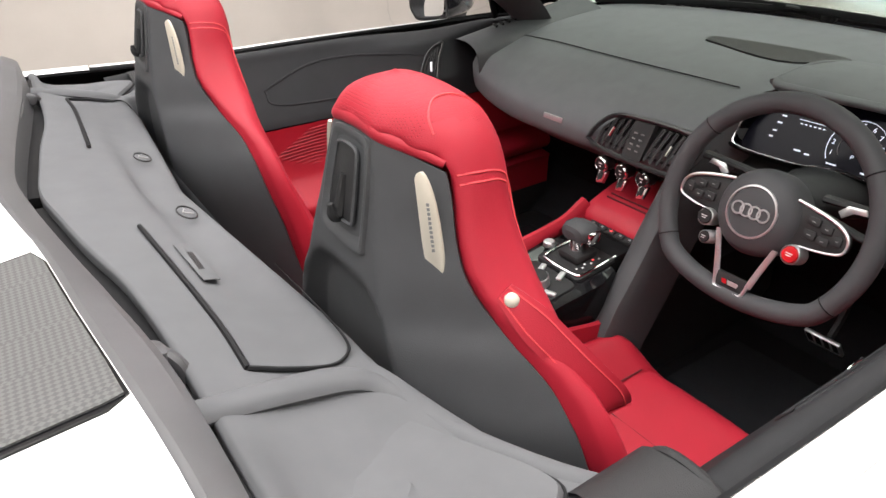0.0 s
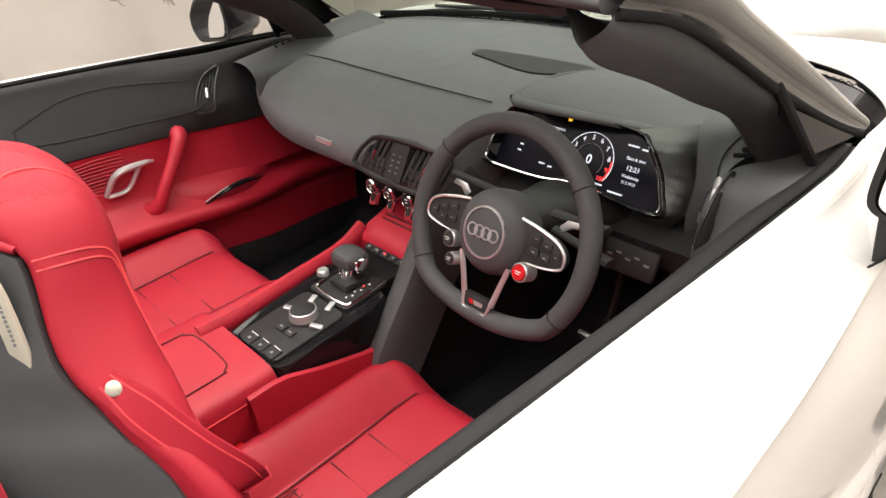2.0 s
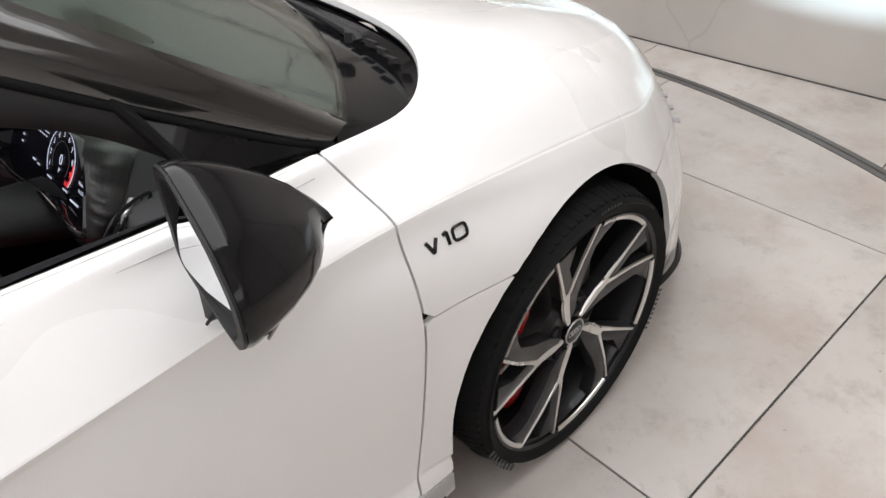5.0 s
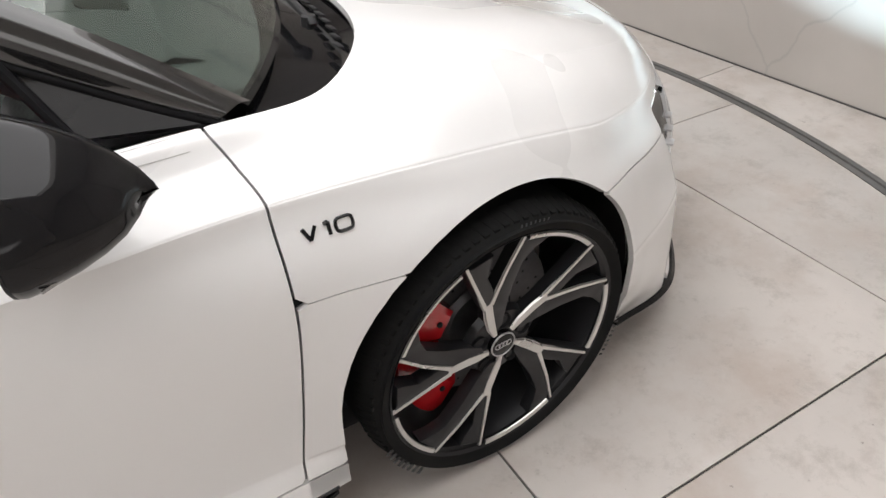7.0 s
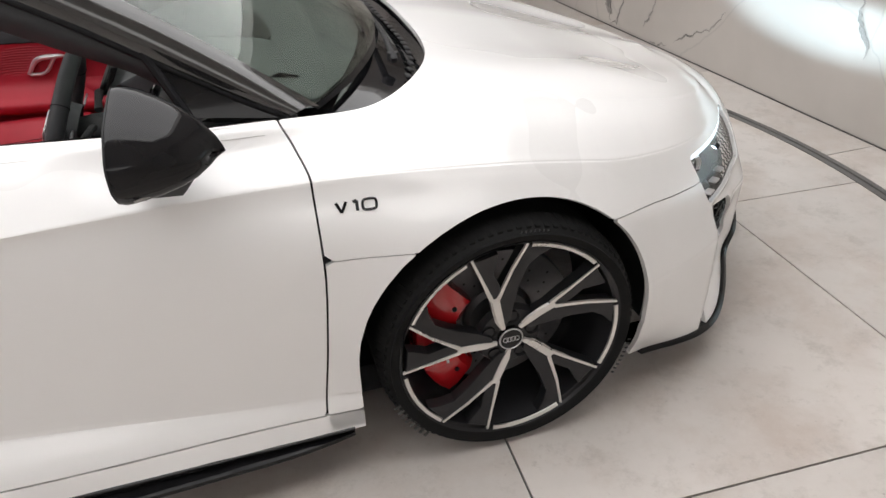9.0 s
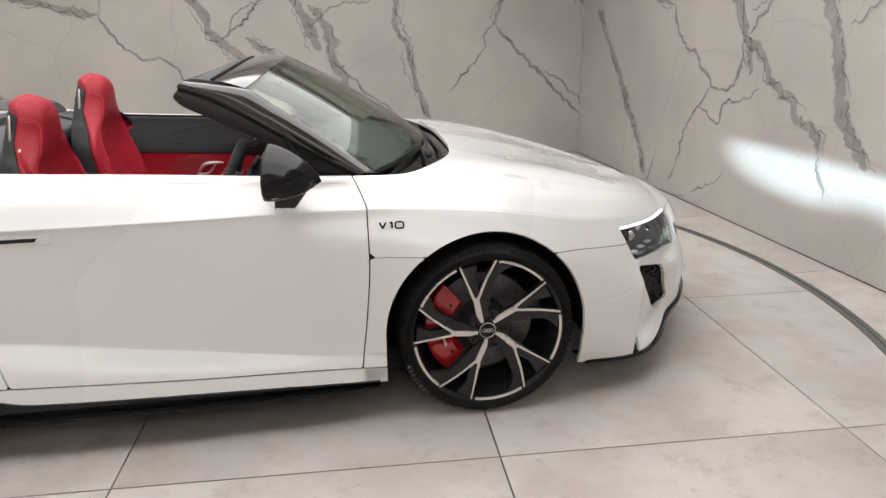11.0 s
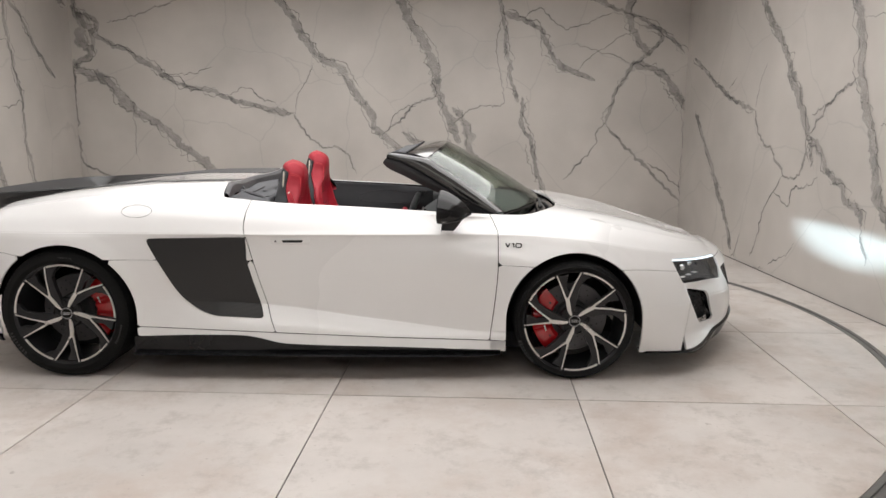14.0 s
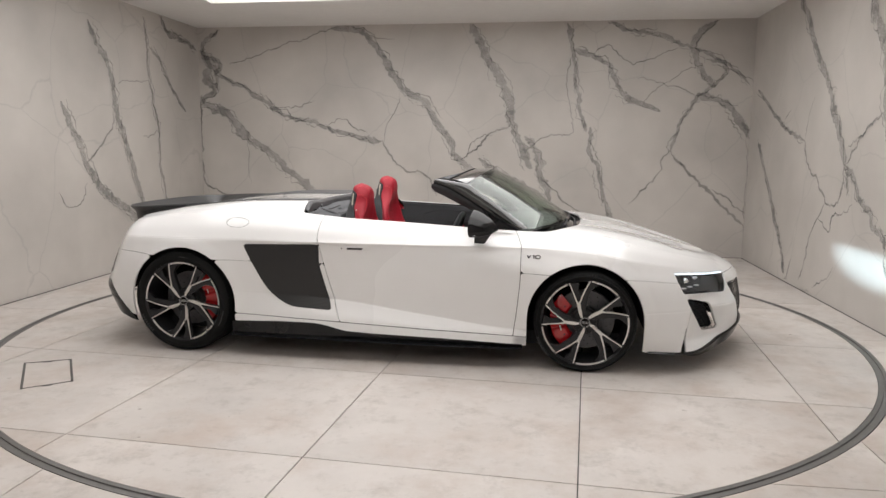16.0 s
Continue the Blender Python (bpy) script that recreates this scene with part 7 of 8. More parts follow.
def centre_vents():
    """Twin air outlets in a satin frame; slanted slats; a dark middle with bars."""
    c = np.array((.490, -.062, .752))
    F = lambda y, z, o=0.0: np.array((c[0] + z * .55 - o, c[1] + y, c[2] + z))
    frame_line = [F(y, z, .006) for y, z in ((.132, -.020), (.118, .008), (.085, .034), (.03, .042), (-.06, .044), (-.125, .040), (-.135, .026), (-.122, -.010), (-.108, -.030), (-.02, -.034), (.09, -.030))]
    fr = tube("air_outlet", frame_line, .0055, ALLOY, car, "twin centre air outlets with upright slats", sides=8, n=4, closed=True)
    back = [F(y, z, -.012) for y, z in ((.125, -.016), (.11, .008), (.08, .030), (-.12, .036), (-.128, .02), (-.105, -.026), (.09, -.026))]
    mesh("outlet_back", back, [tuple(range(len(back)))], SEAL, fr, smooth=False)
    for y in list(np.linspace(.105, .040, 5)) + list(np.linspace(-.030, -.110, 6)):
        tube("outlet_slat", [F(y + .008, -.026), F(y, .005), F(y - .010, .034 if y < .09 else .012)], .0055, TRIM, fr, sides=6, n=2, flat=.45)
    for y in (.078, -.072):
        tube("outlet_tab", [F(y, -.004, .006), F(y - .004, .014, .006)], .0035, CHROME, fr, sides=6, n=2)
    mid = [F(y, z, .003) for y, z in ((.034, -.030), (.030, .038), (-.018, .040), (-.016, -.030))]
    mesh("outlet_middle", mid + [p + np.array((.02, 0, 0)) for p in mid], [(0, 1, 2, 3), (0, 4, 5, 1), (1, 5, 6, 2), (2, 6, 7, 3), (3, 7, 4, 0)], TRIM, fr, smooth=False)
    for k in range(4):
        for j in range(2):
            p = F(.018 - .018 * j, .016 - .010 * k, .0055)
            box("airbag_bar", (.001, .008, .003), tuple(p), GREYMARK, fr, 0)


centre_vents()


def climate_knob(y, z):
    k = lathe("climate_knob", [(0, -.030), (.0135, -.030), (.0150, -.028), (.0165, -.024), (.0175, -.010), (.0175, .03)], TRIM, car, "black rotary climate control with a chrome ring", centre=(.520, y, z), axis="X", steps=32)
    lathe("knob_ring", [(.0137, -.0302), (.0145, -.0315), (.0168, -.0290), (.0172, -.0240)], CHROME, k, centre=(.520, y, z), axis="X", steps=32)
    lathe("knob_ring", [(.0176, -.004), (.0195, -.004), (.0195, .004), (.0176, .004)], CHROME, k, centre=(.520, y, z), axis="X", steps=32)
    for j in range(2):
        box("knob_mark", (.0006, .008 - .003 * j, .0022), (.4896, y, z + .003 - .007 * j), WHITEMARK, k, 0)
    tog = plate("climate_toggle", [(-.012, .010), (.012, .010), (.010, -.018), (-.006, -.022), (-.010, -.018)], .010, CHROME, k, "chrome toggle", matrix=Matrix.Translation((.494, y - .001, z - .022)) @ pose(0, 0, 0, 62, 0, -90), bevel=.003)
    plate("toggle_face", [(-.006, .004), (.006, .004), (.005, -.012), (-.004, -.012)], .001, TRIM, tog, matrix=Matrix.Translation((.4925, y - .001, z - .0215)) @ pose(0, 0, 0, 62, 0, -90), bevel=0)


for y, z in ((.046, .672), (-.012, .672), (-.070, .674)):
    climate_knob(y, z)


# ---- instrument binnacle ----
def binnacle():
    # a thin slab whose front edge falls back towards the door
    lead = smooth_keys([(-.56, .775), (-.535, .745), (-.52, .722), (-.50, .706), (-.44, .674), (-.36, .640), (-.29, .621), (-.255, .619), (-.235, .630), (-.215, .66)])
    rise = smooth_keys([(-.56, .848), (-.52, .852), (-.44, .866), (-.36, .877), (-.27, .883), (-.2, .882)])
    rows = []
    for y in np.linspace(-.545, -.222, 34):
        x, z = float(lead(y)), float(rise(y))
        rows.append([(x + .035, y, z - .020), (x + .006, y, z - .012), (x, y, z - .008), (x, y, z - .003), (x + .005, y, z), (x + .018, y, z + .0005), (x + .024, y, z - .001), (x + .030, y, z + .0005), (x + .10, y, z + .003), (max(x + .16, .86), y, .872), (.99, y, .846)])
    v, f = grid([spline(r, 2) for r in rows])
    lid = mesh("binnacle_lid", v, f, SOFT, car, "grey-black leather lid over the instruments", sharp=50)
    for y, d in ((-.545, -.004), (-.222, .004)):
        x, z = float(lead(y)), float(rise(y))
        tube("lid_edge", [(x, y + d * .2, z - .006), (x + .06, y + d, z - .005), (x + .14, y + d, z - .004), (.90, y + d * .5, .860)], [.006, .007, .007, .006], SOFT, lid, sides=8)
    # housing round the display
    M = Matrix.Translation((.668, -.3825, .790)) @ Matrix(((0, .50, -.866, 0), (-1, 0, 0, 0), (0, .866, .50, 0), (0, 0, 0, 1)))
    out = [(-.168, .045), (-.195, .0), (-.203, -.037), (-.192, -.058), (-.130, -.061), (-.061, -.059), (.002, -.051), (.087, -.054), (.124, -.058), (.165, -.057), (.177, -.047), (.166, -.020), (.151, .009), (.115, .048), (.085, .060), (-.03, .064), (-.13, .060)]
    loop = spline([*out, out[0]], 4)[:-1]
    rows = []
    for k, z in ((1.10, -.02), (1.10, .030), (1.06, .036), (1.0, .026), (.985, .004)):
        rows.append([tuple(M @ Vector((x * k, y * k, z))) for x, y in loop])
    v, f = grid(rows, closed=True)
    house = mesh("instrument_housing", v, f, GLOSS, car, "gloss black instrument housing with a silver line")
    disp = mesh("display", [tuple(M @ Vector((x * .99, y * .99, .004))) for x, y in loop], [tuple(range(len(loop)))], SCREEN, house, "dark digital instrument display", smooth=False)
    tube("silver_line", [tuple(M @ Vector((x * 1.01, y * 1.01, .030))) for x, y in loop if y < .045], .0018, CHROME, house, sides=6, n=2)
    at = lambda x, y: M @ Matrix.Translation((x - .021 * min(1, max(0, (x + .12) / .10)), y, .0055))
    # round dial with its figures, date and time, trip figures
    for r, mat, nm in ((.050, GLOWWHITE, "dial_ring"), (.030, GREYMARK, "dial_inner_ring")):
        a = np.radians(np.linspace(215, -35, 26))
        tube(nm, [tuple(at(.028 + r * math.cos(t), -.004 + r * math.sin(t)) @ Vector((0, 0, 0))) for t in a], .0007, mat, disp, sides=4, n=1)
    for k in range(1, 11):
        a = radians(225 - 27 * (k - 0.2))
        words("dial_figure", str(k), .0125, GLOWRED if k >= 9 else GLOWWHITE, disp, at(.028 + .041 * math.cos(a), -.004 + .041 * math.sin(a)), .0002)
    words("dial_figure", "0", .024, GLOWWHITE, disp, at(.028, -.003), .0002)
    words("dial_figure", "P", .012, GLOWWHITE, disp, at(.028, -.020), .0002)
    tube("red_arc", [tuple(at(.028 + .047 * math.cos(t), -.004 + .047 * math.sin(t)) @ Vector((0, 0, 0))) for t in np.radians(np.linspace(10, -38, 8))], .0014, GLOWRED, disp, sides=4, n=1)
    words("display_text", "Date & time", .0075, GLOWWHITE, disp, at(.118, .018), .0002)
    words("display_text", "12:21", .0125, GLOWWHITE, disp, at(.118, .001), .0002)
    words("display_text", "Wednesday", .0072, GLOWWHITE, disp, at(.118, -.013), .0002)
    words("display_text", "31.5.2023", .0070, GLOWWHITE, disp, at(.118, -.024), .0002)
    words("display_text", "Consumption", .0075, GLOWWHITE, disp, at(-.070, .036), .0002)
    for k in range(6):
        box("scale_mark", (.0045, .0022, .0003), (0, 0, 0), GLOWWHITE, disp, 0).matrix_basis = at(-.098 + .011 * k, .014)
    box("scale_mark", (.060, .0012, .0003), (0, 0, 0), GLOWWHITE, disp, 0).matrix_basis = at(-.070, .021)
    for x, y, w in ((-.14, .02, .010), (-.143, .006, .010), (-.146, -.010, .008), (-.148, -.022, .008), (.10, -.046, .03), (.105, .040, .022), (.128, .038, .012), (.0, -.040, .018), (.062, -.040, .018), (-.08, -.034, .014), (-.055, -.036, .010)):
        box("display_bar", (w, .0028, .0003), (0, 0, 0), GLOWWHITE, disp, 0).matrix_basis = at(x, y)
    box("warning_light", (.008, .005, .0004), (0, 0, 0), GLOWAMBER, disp, 0).matrix_basis = at(-.040, .0565)
    box("warning_light", (.006, .003, .0004), (0, 0, 0), GLOWRED, disp, 0).matrix_basis = at(-.135, .030)
    # ribbed carbon flank at the outer end
    near = spline([np.array(M @ Vector(q)) for q in ((.150, -.072, .030), (.192, -.058, .032), (.180, -.020, .034), (.164, .012, .034), (.130, .048, .032), (.095, .068, .026))], 8)
    far = spline([(.668, -.560, .705), (.650, -.588, .742), (.652, -.594, .772), (.676, -.588, .802), (.712, -.567, .838), (.760, -.543, .860)], 8)
    rows = []
    for i, (p, q) in enumerate(zip(near, far)):
        rib = (-.0012, 0, .0012, 0)[i % 4]
        rows.append([p + (q - p) * t + np.array((-.5, -.6, .2)) * (.010 * math.sin(math.pi * t) + rib * math.sin(math.pi * t)) for t in np.linspace(0, 1, 9)])
    v, f = grid(rows)
    mesh("binnacle_flank", v, f, CARBON, house, "ribbed carbon flank of the instruments")
    # column shroud under the display
    rows = []
    for x, w, z0, z1 in ((.46, .045, .715, .770), (.52, .055, .700, .775), (.60, .075, .680, .765), (.68, .11, .66, .745)):
        rows.append([(x, -.3825 + w * math.cos(a), (z0 + z1) / 2 + (z1 - z0) / 2 * math.sin(a)) for a in np.linspace(0, 2 * math.pi, 20, endpoint=False)])
    v, f = grid(rows, closed=True)
    mesh("column_shroud", v, f, TRIM, car, "black steering column shroud")
    # knee panel with the light switch
    rows = [[(x, y, z) for y in np.linspace(-.64, -.18, 9)] for x, z in ((.70, .735), (.625, .690), (.64, .64), (.74, .58), (.85, .50))]
    v, f = grid(rows)
    mesh("knee_panel", v, f, TRIM, car)
    sw = box("light_switch", (.016, .105, .055), (.610, -.520, .655), TRIM, car, .006, "dark panel of light switches", turn=(0, 24, 0))
    for k in range(5):
        box("switch_mark", (.0008, .010, .004), (.6005, -.485 - .018 * k, .660 + .008 * (k % 2)), GREYMARK, sw, 0)


binnacle()

# leather end of the dashboard: a valley between the instruments and the padded corner
near = spline([(.98, -.545, .852), (.86, -.545, .866), (.765, -.543, .860), (.714, -.565, .838), (.678, -.586, .802), (.654, -.592, .772), (.652, -.590, .735), (.668, -.585, .68), (.70, -.58, .60)], 4)
far = spline([(.98, -.70, .838), (.86, -.690, .846), (.790, -.650, .838), (.744, -.618, .812), (.712, -.622, .800), (.690, -.628, .775), (.672, -.632, .735), (.668, -.630, .68), (.69, -.62, .60)], 4)
rows = [[p + (q - p) * t + np.array((.020, 0, -.006)) * math.sin(math.pi * t) for t in np.linspace(0, 1, 9)] for p, q in zip(near, far)]
v, f = grid(rows)
dash_end = mesh("dash_end", v, f, SOFT, car, "grey-black leather end of the dashboard")
tube("dash_end_seam", [p + (q - p) * .55 + np.array((.0185, 0, -.004)) for p, q in zip(near[8:-4:3], far[8:-4:3])], .0012, SEAL, dash_end, sides=5, n=2)
for k in range(5):
    tube("demister_slat", [(.748 + .016 * k, -.612 - .006 * k, .826 + .006 * k), (.762 + .016 * k, -.646 - .006 * k, .830 + .005 * k)], .0040, SEAL, dash_end, sides=6, n=2)

# padded corner between the dashboard's end, the pillar and the driver's door
rows = []
for x, drop in ((.618, .150), (.630, .100), (.642, .055), (.652, .022), (.664, .008), (.680, .003), (.70, 0), (.74, 0), (.79, 0), (.84, 0), (.88, 0)):
    inn = .618 + .5 * max(0, x - .744)
    rows.append(spline([(x, -.775, .820 - drop), (x, -.755, .834 - drop), (x, -.72, .832 - drop), (x, -.68, .824 - drop), (x, -inn - .016, .815 - drop), (x, -inn - .004, .806 - drop), (x, -inn, .785 - drop), (x + .004, -inn - .006, .70 - drop * .5)], 3))
v, f = grid([spline(np.array([r[k] for r in rows]), 3) for k in range(len(rows[0]))])
mesh("quarter_pad", v, [tuple(reversed(q)) for q in f], SOFT, car, "black padded corner beside the driver's door", sharp=60)
frame_loop = [(.672, -.628, .815), (.690, -.616, .790), (.684, -.612, .745), (.664, -.612, .700), (.645, -.616, .690), (.640, -.626, .735), (.652, -.632, .790)]
pad_outlet = tube("air_outlet", frame_loop, .0052, SILVER, car, "slim air outlet in a grey frame beside the driver's door", sides=8, n=4, closed=True)
back = spline(np.array([*frame_loop, frame_loop[0]]), 3)[:-1] + (.012, -.004, 0)
mesh("outlet_back", back, [tuple(range(len(back)))], SEAL, pad_outlet, smooth=False)
for k in range(3):
    tube("outlet_slat", [(.652 + .010 * k, -.616, .705 + .004 * k), (.655 + .010 * k, -.616, .745), (.664 + .008 * k, -.620, .795)], .0032, TRIM, pad_outlet, sides=6)
tube("outlet_tab", [(.660, -.611, .738), (.662, -.611, .756)], .004, SILVER, pad_outlet, sides=6, n=2)


# ---- steering wheel ----
def steering_wheel():
    w = new("steering_wheel")
    w.parent = car
    tagged(w, "black leather flat-bottomed steering wheel with silver spokes")
    rim = []
    for k in range(36):
        a = 2 * math.pi * k / 36
        x, y = .178 * math.cos(a), .178 * math.sin(a)
        if y < -.118:
            y = -.118 - (-.118 - y) * .48
        rim.append((x, y, 0))
    tube("wheel_rim", rim, .0175, LEATHER, w, "thick black leather rim", sides=16, n=3, closed=True)
    for a in (38, 142, 212, 328):
        x, y = .178 * math.cos(radians(a)), .178 * math.sin(radians(a))
        if y < -.118:
            y = -.118 - (-.118 - y) * .48
        d = Vector((-math.sin(radians(a)), math.cos(radians(a)), 0))
        ring = [(x + .0180 * math.cos(t) * math.cos(radians(a)), y + .0180 * math.cos(t) * math.sin(radians(a)), .0180 * math.sin(t)) for t in np.linspace(0, 2 * math.pi, 14, endpoint=False)]
        tube("rim_seam", ring, .0010, SEAL, w, sides=5, n=2, closed=True)
    boss = lathe("airbag_boss", [(0, .036), (.025, .0355), (.045, .033), (.060, .027), (.070, .014), (.072, .0), (.070, -.03)], LEATHER, w, "round black airbag boss", axis="Z", steps=48)
    lathe("boss_ring", [(.0400, .0335), (.0405, .0365), (.0432, .0360), (.0440, .0325)], SILVER, boss, axis="Z", steps=48)
    for k in range(4):
        cx = -.0225 + .015 * k
        tube("boss_emblem", [(cx + .0098 * math.cos(t), .0098 * math.sin(t), .0370) for t in np.linspace(0, 2 * math.pi, 16, endpoint=False)], .0017, SILVER, boss, sides=6, n=2, closed=True)
    for s in (-1, 1):
        # side arms with keys framed in silver
        arm = [(s * .054, .039), (s * .090, .033), (s * .126, .024), (s * .143, .012), (s * .147, -.002), (s * .141, -.014), (s * .112, -.021), (s * .060, -.024)]
        pts = spline([*arm, arm[0]], 3)[:-1]
        pl = plate("wheel_arm", [tuple(q) for q in (pts if s < 0 else pts[::-1])], .014, TRIM, w, matrix=Matrix.Translation((0, 0, .014)), bevel=.003)
        tube("arm_frame", [(s * .056, .0405, .0165), (s * .092, .0345, .0165), (s * .127, .0250, .0165), (s * .144, .0125, .016), (s * .148, -.002, .016), (s * .142, -.0145, .016), (s * .112, -.0220, .016), (s * .082, -.0245, .015)], [.0026, .0029, .0030, .0028, .0024, .0022, .0018, .0012], SILVER, pl, "satin silver frame of the keys", sides=8, n=5)
        for x, y, a, b in ((.090, .018, .020, .013), (.112, .013, .018, .013), (.090, -.003, .020, .014), (.112, -.006, .018, .013), (.132, .002, .013, .017)):
            key = plate("wheel_key", rounded(a, b, .003), .004, TRIM, pl, matrix=Matrix.Translation((s * x, y, .0172)), bevel=.0008)
            box("key_mark", (a * .3, .0014, .0004), (s * x, y, .0176), GREYMARK, key, 0)
        # shift paddle behind the rim
        plate("shift_paddle", [(s * q[0], q[1]) for q in ((.098, .040), (.110, .053), (.136, .055), (.141, .046), (.120, .044), (.106, .032))][::s], .004, SILVER, w, matrix=Matrix.Translation((0, 0, -.024)), bevel=.001)
    # round satellite buttons
    for x, y, r, mat, lab in ((-.078, -.036, .0138, TRIM, "round black mode button"), (-.066, -.068, .0108, TRIM, "small black rotary button with a silver rim"), (.080, -.040, .0146, CALIPER, "round red start button")):
        b = lathe("satellite_button", [(0, .030), (r * .8, .0295), (r * .92, .027), (r * .95, .0)], mat, w, lab, centre=(x, y, 0), axis="Z", steps=28)
        lathe("button_ring", [(r * .95, .024), (r * .97, .0275), (r * 1.07, .026), (r * 1.10, .0)], SILVER, b, centre=(x, y, 0), axis="Z", steps=28)
        for j in range(2):
            box("button_mark", (r * (.8 - .2 * j), .0011, .0004), (x, y + .0018 - .0036 * j, .0303), WHITEMARK if mat is not SILVER else GREYMARK, b, 0)
    # lower twin spoke
    for s in (-1, 1):
        tube("lower_spoke", [(s * .052, -.046, .016), (s * .040, -.085, .013), (s * .030, -.120, .010)], [.0052, .0056, .0060], SILVER, w, "satin silver lower spoke", sides=8, flat=.7)
    plate("spoke_bridge", [(-.030, -.112), (-.026, -.134), (-.018, -.138), (.018, -.138), (.026, -.134), (.030, -.112)], .012, TRIM, w, matrix=Matrix.Translation((0, 0, .013)), bevel=.002)
    tube("bridge_frame", [(-.031, -.112, .013), (-.027, -.134, .013), (-.018, -.140, .013), (.018, -.140, .013), (.027, -.134, .013), (.031, -.112, .013)], .003, SILVER, w, sides=8, n=3)
    plate("model_badge", [(-.016, .0035), (-.013, -.0035), (-.004, -.0035), (-.007, .0035)], .001, CALIPER, w, matrix=Matrix.Translation((0, -.125, .0145)), bevel=0)
    plate("model_badge", [(-.005, .0035), (-.002, -.0035), (.015, -.0035), (.016, .0035)], .001, SILVER, w, matrix=Matrix.Translation((0, -.125, .0145)), bevel=0)
    # wheel plane: leaning forward at its top, facing the driver
    t = radians(22)
    w.matrix_basis = Matrix.Translation((.425, -.3825, .742)) @ Matrix(((0, math.sin(t), -math.cos(t), 0), (-1, 0, 0, 0), (0, math.cos(t), math.sin(t), 0), (0, 0, 0, 1)))
    return w


steering_wheel()
tube("control_stalk", [(.50, -.44, .765), (.495, -.50, .770), (.492, -.55, .772)], [.010, .009, .011], TRIM, car, "black control stalk", sides=8, flat=.7)
tube("control_stalk", [(.50, -.325, .765), (.495, -.27, .772), (.492, -.215, .775)], [.010, .009, .011], TRIM, car, "black control stalk", sides=8, flat=.7)
tube("control_stalk", [(.50, -.44, .735), (.500, -.50, .722), (.495, -.555, .715)], [.009, .009, .012], TRIM, car, "black control stalk", sides=8, flat=.7)
for y, w, x, z in ((-.40, .075, .70, .36), (-.50, .060, .72, .34)):
    ped = box("pedal", (.010, w, .050), (x, y, z), SILVER, car, .003, "brushed steel pedal with rubber strips", turn=(0, -35, 0))
    for k in range(4):
        box("pedal_rubber", (.006, w * .17, .036), (x - .005, y - w * .36 + w * .24 * k, z + .003), SEAL, ped, .001, turn=(0, -35, 0), segments=1)
    tube("pedal_arm", [(x + .02, y, z), (x + .06, y, z + .06), (x + .10, y, z + .20)], .008, TRIM, ped, sides=6)


